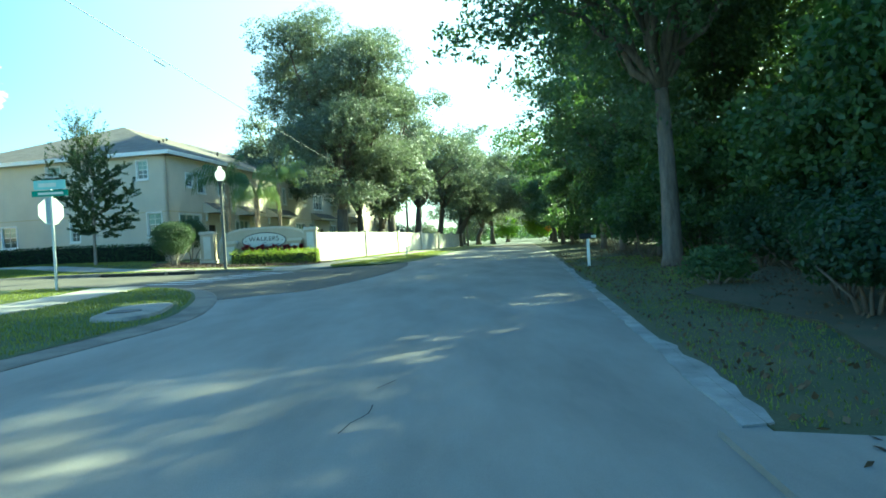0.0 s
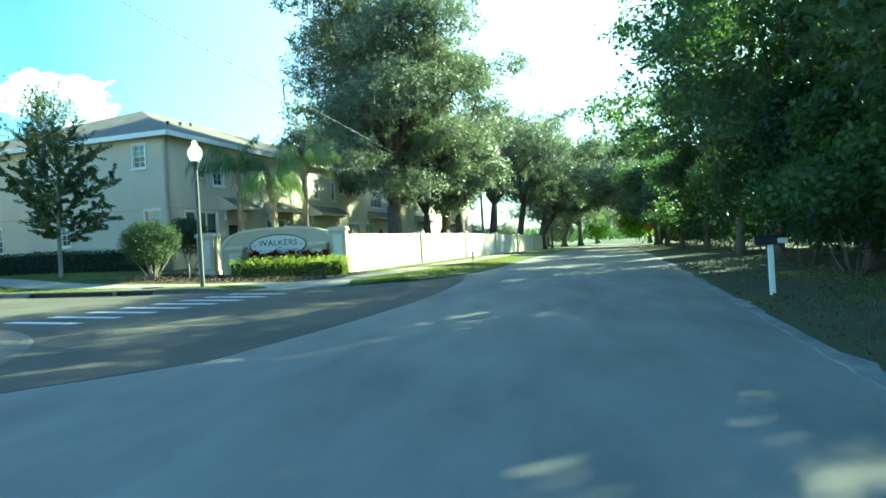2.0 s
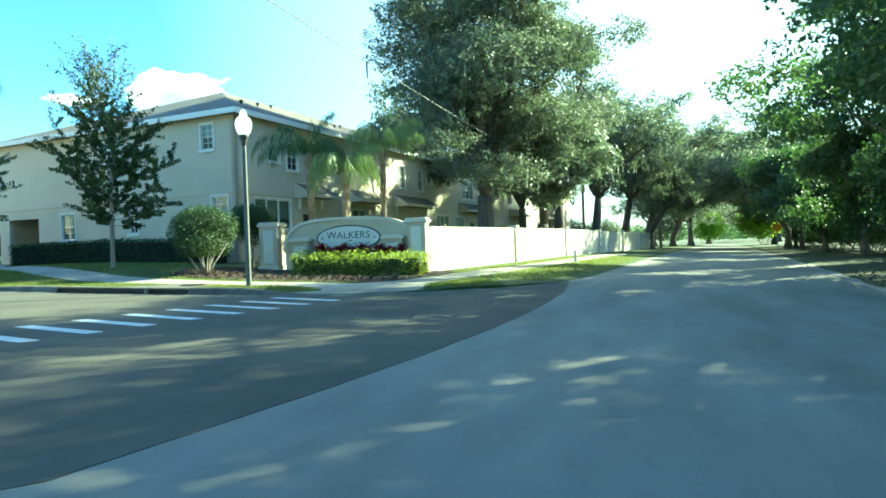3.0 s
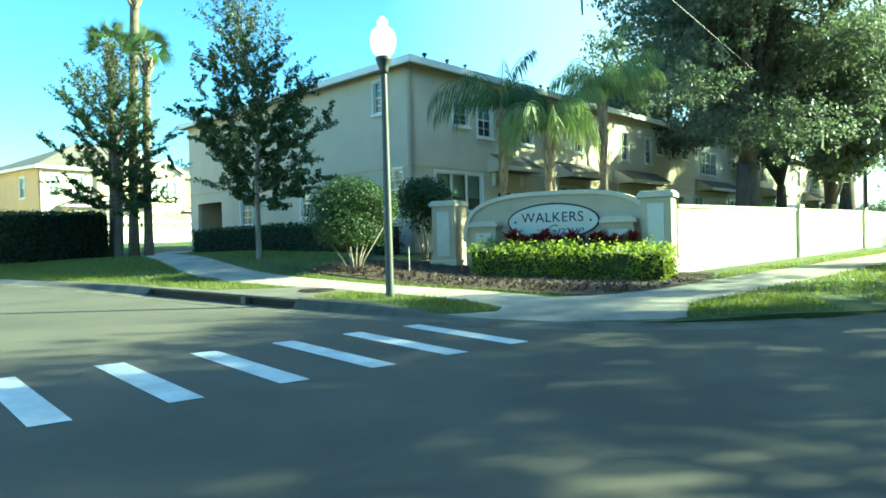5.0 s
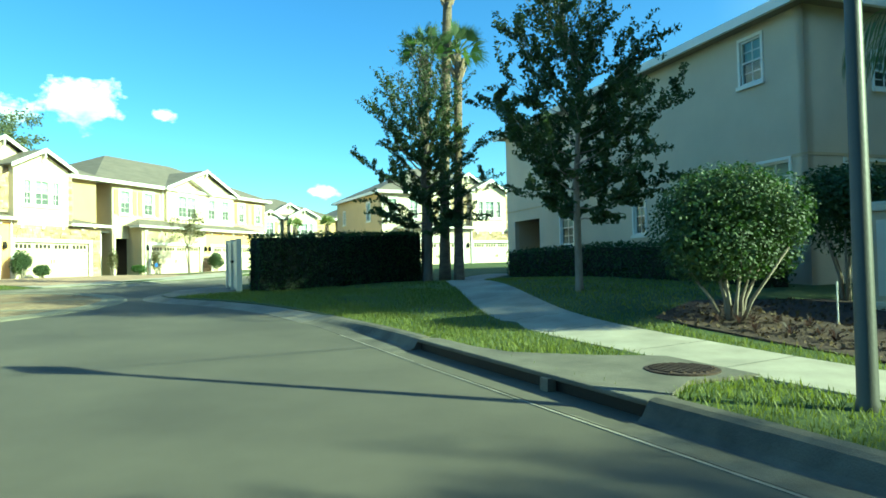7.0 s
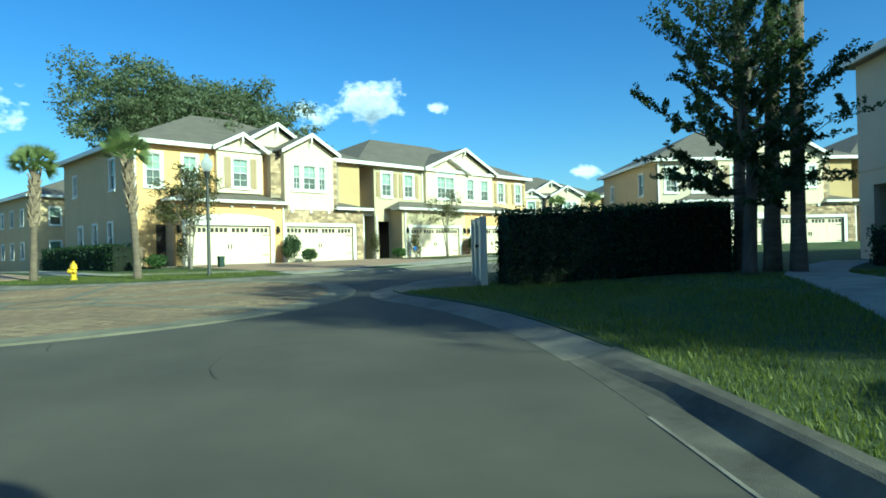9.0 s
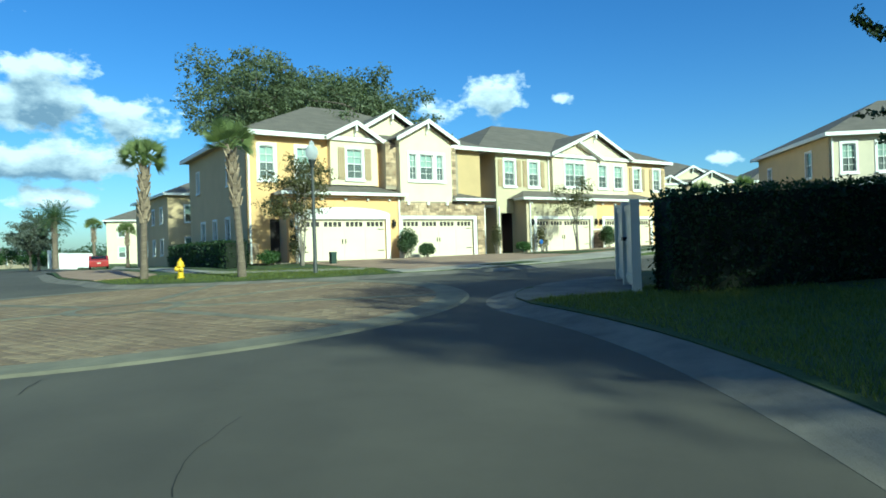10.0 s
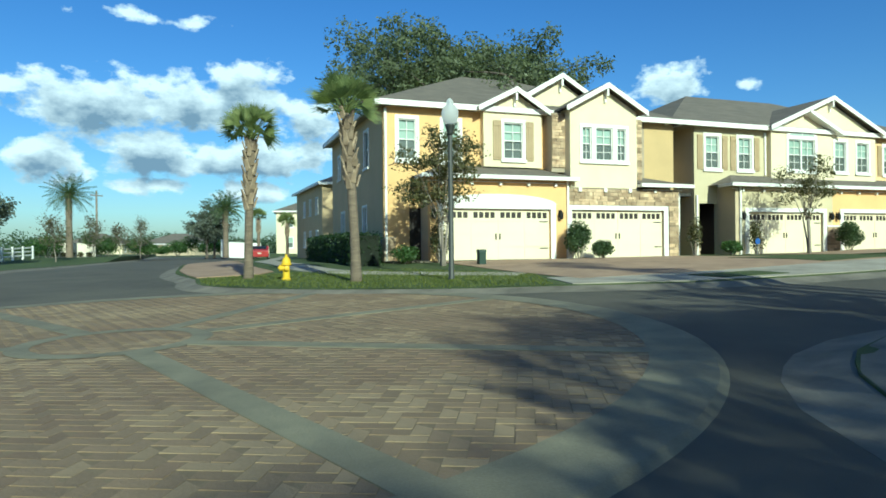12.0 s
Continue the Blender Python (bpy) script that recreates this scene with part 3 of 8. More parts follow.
stucco_beige = stucco("stucco_beige", (0.62, 0.545, 0.42))
stucco_gold = stucco("stucco_gold", (0.77, 0.50, 0.22))
stucco_ochre = stucco("stucco_ochre", (0.56, 0.41, 0.20))
# duller than the gold: a wall's shade put into its colour
stucco_shade_tone = stucco("stucco_shade_tone", (0.62, 0.47, 0.26))
stucco_peach = stucco("stucco_peach", (0.76, 0.54, 0.29))
stucco_cream = stucco("stucco_cream", (0.78, 0.68, 0.46))
stucco_sage = stucco("stucco_sage", (0.60, 0.52, 0.33))
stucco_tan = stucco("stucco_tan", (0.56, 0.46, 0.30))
stucco_pale = stucco("stucco_pale", (0.66, 0.58, 0.42))
trim_white = material("trim_white", (0.82, 0.80, 0.74), 0.5, 0.03, 2, 50, 0.03)
garage_cream = material("garage_cream", (0.80, 0.71, 0.50), 0.45, 0.03, 1, 40, 0.03)
shutter_tan = material("shutter_tan", (0.42, 0.31, 0.17), 0.6, 0.06, 2, 40, 0.1)
shingle = material("shingle", (0.175, 0.15, 0.118), 0.95, 0.22, 1.2, 14, 0.6, second=(0.12, 0.105, 0.085), stretch=(1, 1, 4))
# soffits darker than the trim, the eaves' shade put into the colour
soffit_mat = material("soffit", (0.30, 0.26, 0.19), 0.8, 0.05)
stone_mat = material("stone", (0.56, 0.43, 0.27), 0.9, 0.15, 3, 40, 0.5, second=(0.34, 0.235, 0.14), island=0.42)
mortar = material("mortar", (0.42, 0.35, 0.25), 0.95, 0.1)
door_dark = material("door_dark", (0.035, 0.025, 0.02), 0.5, 0.1)
door_wood = material("door_wood", (0.20, 0.075, 0.03), 0.5, 0.15, 2, 30, 0.2, stretch=(8, 8, 1))
iron_black = material("iron_black", (0.02, 0.02, 0.02), 0.5, 0.1, metal=0.6)
room_dark = material("room_dark", (0.05, 0.047, 0.042), 0.9, 0.1)
blind_mat = material("blind", (0.42, 0.50, 0.45), 0.7, 0.05, stretch=(1, 1, 30))
screen_mat = material("screen", (0.15, 0.16, 0.15), 0.6, 0.1, 1, 200, 0.1)


def glass_material():
    """Thin window glass: clear, and mirroring at a slant."""
    m = bpy.data.materials.new("window_glass")
    m.use_nodes = True
    nd, ln = m.node_tree.nodes, m.node_tree.links
    nd.remove(nd["Principled BSDF"])
    clear, shine, mix, fr = nd.new("ShaderNodeBsdfTransparent"), nd.new("ShaderNodeBsdfGlossy"), nd.new("ShaderNodeMixShader"), nd.new("ShaderNodeFresnel")
    clear.inputs["Color"].default_value = (0.80, 0.88, 0.86, 1)
    shine.inputs["Roughness"].default_value, fr.inputs["IOR"].default_value = 0.02, 1.55
    ln.new(fr.outputs[0], mix.inputs[0])
    ln.new(clear.outputs[0], mix.inputs[1])
    ln.new(shine.outputs[0], mix.inputs[2])
    ln.new(mix.outputs[0], nd["Material Output"].inputs["Surface"])
    return m


glass = glass_material()


def window(house, x0, x1, z0, z1, y=0.0, trim=0.14, turn=None, panes=1, grid=True, sash=True, trim_mat=None):
    """A sash window in the wall's plane y: trim round it, frame, bars, glass, a blind behind the upper half and a screen behind the lower."""
    t, f = trim_mat or trim_white, 0.045
    w = part("window", Mesh().wall(x0 - trim, x1 + trim, z0 - trim * 0.8, z1 + trim * 1.15, 0.05, [(x0, x1, z0, z1)], y - 0.04), t, house)
    mid = (z0 + z1) / 2
    bars, gl, up, low = Mesh(), Mesh(), Mesh(), Mesh()
    step = (x1 - x0) / panes
    for i in range(panes):
        a, b = x0 + i * step, x0 + (i + 1) * step
        bars.box(a, a + f, y + 0.02, y + 0.09, z0, z1).box(b - f, b, y + 0.02, y + 0.09, z0, z1).box(a + f, b - f, y + 0.02, y + 0.09, z0, z0 + f).box(a + f, b - f, y + 0.02, y + 0.09, z1 - f, z1)
        if sash:
            bars.box(a + f, b - f, y + 0.022, y + 0.088, mid - f / 2, mid + f / 2)
            if grid:
                for lo, hi in ((mid + f / 2, z1 - f), (z0 + f, mid - f / 2)):
                    bars.box((a + b) / 2 - 0.013, (a + b) / 2 + 0.013, y + 0.045, y + 0.065, lo, hi)
                    bars.box(a + f, b - f, y + 0.046, y + 0.064, (lo + hi) / 2 - 0.013, (lo + hi) / 2 + 0.013)
    gl.add([(x0, y + 0.06, z0), (x1, y + 0.06, z0), (x1, y + 0.06, z1), (x0, y + 0.06, z1)], [(0, 1, 2, 3)])
    up.box(x0, x1, y + 0.13, y + 0.14, mid if sash else z0 + (z1 - z0) * 0.35, z1)
    low.box(x0, x1, y + 0.10, y + 0.11, z0, mid if sash else z0 + (z1 - z0) * 0.35)
    sill = Mesh().box(x0 - trim - 0.03, x1 + trim + 0.03, y - 0.09, y - 0.042, z0 - trim * 0.8 - 0.06, z0 - trim * 0.3)
    kids = [part("window_frame", bars, trim_white, w), part("pane", gl, glass, w), part("blind", up, blind_mat, w), part("screen", low, screen_mat, w), part("window_sill", sill, t, w)]
    kids[1].visible_shadow = False
    if turn is not None:
        w.matrix_local = turn
    return w


def stones(name, house, x0, x1, z0, z1, y, seed, turn=None):
    """A face of ledge stone: courses of uneven stones standing out of the mortar."""
    rng = random.Random(seed)
    back = part(name, Mesh().box(x0, x1, y - 0.03, y - 0.003, z0, z1), mortar, house, "ledge stone cladding in browns")
    m, z = Mesh(), z0
    while z < z1 - 0.04:
        hgt = min(rng.choice((0.10, 0.13, 0.17)), z1 - z)
        x = x0
        while x < x1 - 0.02:
            w = min(rng.uniform(0.16, 0.5), x1 - x)
            if x1 - x - w < 0.1:
                w = x1 - x
            d = rng.uniform(0.05, 0.085)
            m.box(x + 0.008, x + w - 0.008, y - d, y - 0.028, z + 0.008, z + hgt - 0.008)
            x += w
        z += hgt
    tagged(part("stone", m, stone_mat, back), kind="stuff")
    if turn is not None:
        back.matrix_local = turn
    return back


def shutter(house, x0, x1, z0, z1, y):
    m = Mesh()
    n = 3
    w = (x1 - x0) / n
    for i in range(n):
        m.box(x0 + i * w + 0.004, x0 + (i + 1) * w - 0.004, y - 0.05, y - 0.015, z0, z1)
    for z in (z0 + 0.12, z1 - 0.24):
        m.box(x0 + 0.01, x1 - 0.01, y - 0.075, y - 0.05, z, z + 0.12)
    return part("shutter", m, shutter_tan, house, "tan board shutter")


def hip_roof(house, x0, x1, y0, y1, z, pitch=0.5, over=0.45, left=True, right=True, name="roof", mat=None):
    """A hip roof over a rectangle, its eaves at z: shingled slopes on a fascia and a soffit."""
    a, b, c, d = x0 - over, x1 + over, y0 - over, y1 + over
    hz = (d - c) / 2
    top, mid = z + hz * pitch, (c + d) / 2
    r0, r1 = (a + hz if left else a), (b - hz if right else b)
    if r0 > r1:
        r0 = r1 = (a + b) / 2
        top = z + (b - a) / 2 * pitch
    base = [(a, c, z + 0.02), (b, c, z + 0.02), (b, d, z + 0.02), (a, d, z + 0.02), (r0, mid, top), (r1, mid, top)]
    roof = part(name, Mesh().add(base, [(0, 1, 5, 4), (1, 2, 5), (2, 3, 4, 5), (3, 0, 4), (3, 2, 1, 0)]), mat or shingle, house, "grey-brown shingle roof")
    fas = Mesh().wall(a - 0.02, b + 0.02, z - 0.2, z + 0.03, 0.1, (), c - 0.02)
    fas.add([(x, y, zz) for x in (a - 0.02, a + 0.08) for y in (c + 0.08, d) for zz in (z - 0.2, z + 0.03)], [(0, 1, 3, 2), (4, 6, 7, 5), (0, 4, 5, 1), (2, 3, 7, 6), (1, 5, 7, 3), (0, 2, 6, 4)])
    fas.add([(x, y, zz) for x in (b - 0.08, b + 0.02) for y in (c + 0.08, d) for zz in (z - 0.2, z + 0.03)], [(0, 1, 3, 2), (4, 6, 7, 5), (0, 4, 5, 1), (2, 3, 7, 6), (1, 5, 7, 3), (0, 2, 6, 4)])
    part("fascia", fas, trim_white, roof)
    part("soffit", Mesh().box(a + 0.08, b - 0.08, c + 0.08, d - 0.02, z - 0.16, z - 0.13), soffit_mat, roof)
    return roof


def gable(house, x0, x1, apex_x, z_l, z_r, z_apex, y, back, over=0.35, mat=None):
    """A front gable: two slopes running back from a white barge board, over the wall face y."""
    f, t = y - over, 0.07
    cut_l, cut_r = (x0, z_l), (x1, z_r)
    slopes = Mesh()
    for (xa, za), (xb, zb) in ((cut_l, (apex_x, z_apex)), ((apex_x, z_apex), cut_r)):
        slopes.add([(xa, f, za), (xb, f, zb), (xb, back, zb), (xa, back, za), (xa, f, za - t), (xb, f, zb - t), (xb, back, zb - t), (xa, back, za - t)],
                   [(0, 1, 2, 3), (7, 6, 5, 4), (0, 4, 5, 1), (2, 6, 7, 3), (0, 3, 7, 4), (1, 5, 6, 2)])
    g = part("gable_roof", slopes, mat or shingle, house, "small shingle gable with white barge boards")
    barge = Mesh()
    for (xa, za), (xb, zb) in ((cut_l, (apex_x, z_apex)), ((apex_x, z_apex), cut_r)):
        barge.add([(xa, f - 0.04, za + 0.03), (xb, f - 0.04, zb + 0.03), (xb, f - 0.04, zb - 0.2), (xa, f - 0.04, za - 0.2), (xa, f + 0.0, za + 0.03), (xb, f + 0.0, zb + 0.03), (xb, f + 0.0, zb - 0.2), (xa, f + 0.0, za - 0.2)],
                  [(3, 2, 1, 0), (4, 5, 6, 7), (0, 1, 5, 4), (2, 3, 7, 6), (0, 4, 7, 3), (1, 2, 6, 5)])
    part("barge_board", barge, trim_white, g)
    part("bracket", Mesh().box(apex_x - 0.05, apex_x + 0.05, y - over + 0.02, y + 0.0, z_apex - 0.55, z_apex - 0.22).box(apex_x - 0.045, apex_x + 0.045, y - 0.12, y, z_apex - 0.8, z_apex - 0.55), trim_white, g)
    return g


def garage_door(house, x0, x1, z0, z1, y, trim_top=0.2):
    """A two-car carriage door: panels with a row of small lights, dark strap hinges and pulls, in a white surround."""
    d = part("garage_door", Mesh().box(x0, x1, y + 0.12, y + 0.16, z0, z1), garage_cream, house, "cream carriage-style garage door")
    lights = Mesh()
    n, w = 4, (x1 - x0) / 4
    for i in range(n):
        a = x0 + i * w
        for r in range(4):
            zb = z0 + (z1 - z0) * r / 4
            if r < 3:
                part("door_panel", Mesh().box(a + 0.02, a + w - 0.02, y + 0.105, y + 0.121, zb + 0.012, zb + (z1 - z0) / 4 - 0.012), garage_cream, d)
            else:
                part("door_panel", Mesh().wall(a + 0.02, a + w - 0.02, zb + 0.012, z1 - 0.012, 0.016, [(a + 0.1 + j * (w - 0.2) / 4 + 0.03, a + 0.1 + (j + 1) * (w - 0.2) / 4 - 0.03, z1 - 0.38, z1 - 0.13) for j in range(4)], y + 0.105), garage_cream, d)
                for j in range(4):
                    lights.box(a + 0.1 + j * (w - 0.2) / 4 + 0.03, a + 0.1 + (j + 1) * (w - 0.2) / 4 - 0.03, y + 0.112, y + 0.119, z1 - 0.38, z1 - 0.13)
    c = (x0 + x1) / 2
    for s in (-1, 1):
        part("handle", Mesh().box(c + s * 0.09 - 0.025, c + s * 0.09 + 0.025, y + 0.07, y + 0.104, z0 + 0.85, z0 + 1.10), iron_black, d, "black pull")
        e = x0 + 0.08 if s < 0 else x1 - 0.08
        for zz in (z0 + 0.45, z1 - 0.55):
            part("hinge", Mesh().box(min(e, e - s * 0.4), max(e, e - s * 0.4), y + 0.088, y + 0.104, zz, zz + 0.04), iron_black, d, "black strap hinge")
    tagged(part("light", lights, door_dark, d, "row of dark small panes"), kind="stuff")
    part("door_trim", Mesh().box(x0 - 0.24, x0, y - 0.05, y + 0.1, z0, z1 + trim_top).box(x1, x1 + 0.24, y - 0.05, y + 0.1, z0, z1 + trim_top).box(x0, x1, y - 0.05, y + 0.1, z1, z1 + trim_top), trim_white, d)
    return d


def shed_roof(house, x0, x1, y_out, y_in, z_low, z_high, hips=(True, True)):
    """A lean-to roof over a garage, with its gutter and dentils."""
    o = 0.35
    ya = y_out - o
    run = y_in - ya
    l, r = (x0 - o, x1 + o)
    il, ir = l + (run * 0.9 if hips[0] else 0), r - (run * 0.9 if hips[1] else 0)
    m = Mesh().add([(l, ya, z_low), (r, ya, z_low), (ir, y_in, z_high), (il, y_in, z_high), (l, y_in, z_low), (r, y_in, z_low)], [(0, 1, 2, 3), (0, 3, 4), (1, 5, 2), (0, 4, 5, 1), (2, 5, 4, 3)])
    s = part("canopy_roof", m, shingle, house, "lean-to shingle roof with a white gutter")
    g = Mesh().box(l - 0.03, r + 0.03, ya - 0.1, ya, z_low - 0.13, z_low + 0.03).box(l - 0.03, l + 0.06, ya, y_out + 0.5, z_low - 0.13, z_low - 0.005).box(r - 0.06, r + 0.03, ya, y_out + 0.5, z_low - 0.13, z_low - 0.005)
    part("gutter", g, trim_white, s)
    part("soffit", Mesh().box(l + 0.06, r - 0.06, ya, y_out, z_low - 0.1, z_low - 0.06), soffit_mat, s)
    den = Mesh()
    x = x0 + 0.6
    while x < x1 - 0.3:
        den.box(x - 0.06, x + 0.06, y_out - 0.13, y_out, z_low - 0.36, z_low - 0.22)
        x += 1.3
    den.box(x0, x1, y_out - 0.03, y_out, z_low - 0.24, z_low - 0.20)
    part("dentil", den, trim_white, s)
    return s


def wall_lantern(house, x, z, y):
    b = part("wall_lantern", Mesh().lathe([(0.04, 0.0), (0.09, 0.04), (0.10, 0.26), (0.05, 0.33), (0.02, 0.42)], 8, (x, y - 0.15, z)).box(x - 0.02, x + 0.02, y - 0.15, y, z + 0.3, z + 0.34).box(x - 0.05, x + 0.05, y - 0.03, y, z + 0.1, z + 0.4), iron_black, house, "black wall lantern")
    return b


def downpipe(house, x, y, z0, z1):
    return part("downpipe", Mesh().box(x - 0.045, x + 0.045, y - 0.085, y - 0.005, z0, z1).box(x - 0.05, x + 0.05, y - 0.09, y - 0.004, z1 - 0.5, z1 - 0.46).box(x - 0.05, x + 0.05, y - 0.09, y - 0.004, z0 + 0.9, z0 + 0.94), trim_white, house, "white downpipe")


SIDE_L = Matrix.Rotation(radians(-90), 4, "Z")


def town_house_row(at, label, gold=None, sage=None):
    """A row of four two-storey town houses seen from their garages. x along the front, y into the house, z from the floor."""
    H = thing("town_house", label, "house", at)
    D = 11.5
    peach = gold or stucco_peach
    gold, sage = gold or stucco_gold, sage or stucco_sage
    s = 1.2
    # the upper walls and the ends
    def w(name, mat, x0, x1, z0, z1, holes=(), y=0.0, t=0.2, lab=""):
        return part(name, Mesh().wall(x0, x1, z0, z1, t, holes, y), mat, H, lab)

    wins1 = [(-6.45, -5.68, 4.22, 5.9), (-4.48, -3.74, 4.22, 5.9)]
    w("wall", gold, -7.1, -2.75, 0, 6.4, wins1 + [(-6.0, -5.0, 0, 2.2)], s, lab="golden stucco wall")
    for q in wins1:
        window(H, *q, y=s)
    part("door", Mesh().box(-6.0, -5.0, s + 0.1, s + 0.15, 0, 2.2).box(-5.85, -5.15, s + 0.085, s + 0.1, 1.2, 2.0).box(-5.85, -5.15, s + 0.085, s + 0.1, 0.2, 1.05), door_dark, H, "dark panelled front door")
    # bay one
    bx = (-1.80, -0.88, 4.36, 5.94)
    w("bay_wall", stucco_cream, -2.75, 0.05, 4.0, 6.5, [bx], s - 0.35, 0.34, "cream stucco bay")
    for x in (-2.75, -0.1):
        part("bay_side", Mesh().box(x, x + 0.15, s - 0.01, s + 0.3, 4.0, 6.5), stucco_cream, H)
    part("bay_gable", Mesh().prism([(-2.75, 6.5), (0.05, 6.5), (-1.3, 7.28)], s - 0.35, s - 0.1), stucco_cream, H)
    window(H, *bx, y=s - 0.35, trim=0.12)
    shutter(H, -2.32, -1.93, 4.3, 6.0, s - 0.35)
    shutter(H, -0.75, -0.36, 4.3, 6.0, s - 0.35)
    gable(H, -3.1, 0.35, -1.3, 6.5, 6.45, 7.42, s - 0.35, s + 3.5)
    w("wall", gold, 0.05, 0.30, 4.0, 6.4, (), s)
    part("wall", Mesh().box(0.30, 1.15, 0.42, s + 0.2, 3.8, 6.4), mortar, H)
    stones("stone_face", H, 0.30, 0.95, 4.0, 6.35, 0.42, 3)
    # the gable behind the two bays
    part("gable_wall", Mesh().prism([(-0.6, 6.5), (3.3, 6.5), (3.3, 7.1), (1.45, 8.2), (-0.6, 7.1)], s + 0.5, s + 0.7), stucco_cream, H)
    gable(H, -1.1, 4.0, 1.45, 7.0, 7.0, 8.45, s + 0.5, s + 5.5)
    # bay two, over the second garage
    b2 = [(1.55, 2.02, 4.32, 5.76), (2.25, 3.12, 4.32, 5.76), (3.35, 3.82, 4.32, 5.76)]
    w("bay_wall", stucco_cream, 0.95, 4.4, 3.1, 6.55, b2, -0.05, 0.25, "cream stucco bay over the garage")
    for x in (0.95, 4.2):
        part("bay_side", Mesh().box(x, x + 0.2, 0.2, s + 0.2, 3.1, 6.55), stucco_cream, H)
    part("bay_floor", Mesh().box(1.15, 4.2, 0.2, s + 0.2, 3.1, 3.2), stucco_cream, H)
    part("bay_gable", Mesh().prism([(0.95, 6.55), (4.4, 6.55), (2.7, 7.5)], -0.05, 0.2), stucco_cream, H)
    for q in b2:
        window(H, *q, y=-0.05, trim=0.13)
    gable(H, 0.6, 4.78, 2.7, 6.55, 6.55, 7.68, -0.05, s + 3.5)
    for x in (1.3, 2.6, 3.9):
        part("bracket", Mesh().box(x, x + 0.15, -0.16, -0.03, 2.92, 3.1), trim_white, H)
    w("wall", mortar, 4.4, 5.75, 3.0, 6.4, (), s)
    part("wall", Mesh().box(4.2, 5.15, 0.62, s, 3.0, 6.4), mortar, H)
    stones("stone_face", H, 4.4, 5.15, 3.0, 6.35, 0.62, 4)
    # darker than the row's gold and peach walls
    w("wall", stucco_ochre, 5.75, 7.45, 3.0, 6.4, (), s, lab="ochre stucco wall")
    # garages one and two
    g1, g2 = (-4.92, -0.02, 0, 2.13), (1.0, 5.88, 0, 2.13)
    w("garage_wall", gold, -5.5, 0.8, 0, 3.42, [g1], 0.0, 0.25, "golden stucco garage front")
    # side wall in tan, duller than the front for the shade on it
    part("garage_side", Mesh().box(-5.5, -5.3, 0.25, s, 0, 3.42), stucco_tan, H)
    garage_door(H, *g1, 0.0, 0.2)
    arch = [(-5.2, 2.33)] + [(-2.47 + 2.73 * math.cos(a), 2.33 + 0.42 * math.sin(a)) for a in (math.pi * k / 14 for k in range(14, -1, -1))]
    part("arch_panel", Mesh().prism(arch[1:], -0.045, -0.003), trim_white, H, "white arched panel over the garage door")
    shed_roof(H, -5.6, 0.8, 0.0, s, 3.47, 4.05)
    w("garage_wall", mortar, 0.8, 6.7, 0, 3.1, [g2], 0.0, 0.25)
    garage_door(H, *g2, 0.0, 0.2)
    stones("stone_face", H, 0.85, 6.7, 2.34, 3.05, 0.0, 5)
    stones("stone_face", H, 6.15, 6.7, 0, 2.34, 0.0, 6)
    shed_roof(H, 4.75, 6.9, 0.0, s, 3.3, 3.75, (False, True))
    part("garage_side", Mesh().box(6.5, 6.7, 0.25, 3.4, 0, 3.1), stucco_tan, H)
    wall_lantern(H, 0.42, 1.7, 0.0)
    wall_lantern(H, -5.36, 1.7, 0.0)
    downpipe(H, 0.8, -0.02, 0, 3.35)
    downpipe(H, 6.95, 0.3, 0, 3.25)
    downpipe(H, 8.8, s - 0.02, 0, 3.0)
    downpipe(H, -7.0, s, 0, 6.3)
    stones("stone_face", H, -7.1, -6.6, 0, 1.0, s, 8)
    # the recess between the pairs and unit three
    w("wall", stucco_tan, 7.25, 8.7, 0, 6.4, [(7.4, 8.4, 0, 2.2)], 3.4)
    # recess sides in tan, their shade put into the colour
    for x in (7.25, 8.7):
        part("wall_side", Mesh().box(x, x + 0.2, s + 0.2, 3.4, 0, 6.4), stucco_tan, H, "stucco side wall of the entry recess, tan for its shade")
    part("door", Mesh().box(7.4, 8.4, 3.5, 3.55, 0, 2.2), door_dark, H, "dark front door")
    u3 = [(9.4, 10.25, 4.36, 5.96), (11.48, 12.32, 4.36, 5.96)]
    w("wall", sage, 8.7, 13.35, 0, 6.4, u3 + [(9.0, 10.1, 0, 2.6)], s, lab="sage stucco wall")
    for q in u3:
        window(H, *q, y=s)
        shutter(H, q[0] - 0.52, q[0] - 0.18, 4.3, 6.0, s)
        shutter(H, q[1] + 0.18, q[1] + 0.52, 4.3, 6.0, s)
    # recess walls in the near-black door colour, shade put into the paint
    part("entry", Mesh().box(9.0, 10.1, s + 1.2, s + 1.3, 0, 2.6).box(9.0, 9.02, s + 0.2, s + 1.2, 0, 2.6).box(10.08, 10.1, s + 0.2, s + 1.2, 0, 2.6), door_dark, H, "entry recess with near-black walls for its shade")
    stones("stone_face", H, 8.7, 9.0, 0, 1.0, s, 9)
    u4 = [(14.5, 16.35, 4.4, 6.0), (17.78, 18.6, 4.4, 6.0), (19.42, 20.3, 4.4, 6.0)]
    w("bay_wall", stucco_cream, 13.35, 20.85, 3.3, 6.5, u4, s - 0.3, 0.3, "cream stucco gable front")
    part("bay_gable", Mesh().prism([(13.35, 6.5), (20.85, 6.5), (17.35, 8.15)], s - 0.3, s - 0.05), stucco_cream, H)
    window(H, *u4[0], y=s - 0.3, trim=0.15, panes=2)
    ax, ah, az = (u4[0][0] + u4[0][1]) / 2, (u4[0][1] - u4[0][0]) / 2, u4[0][3]
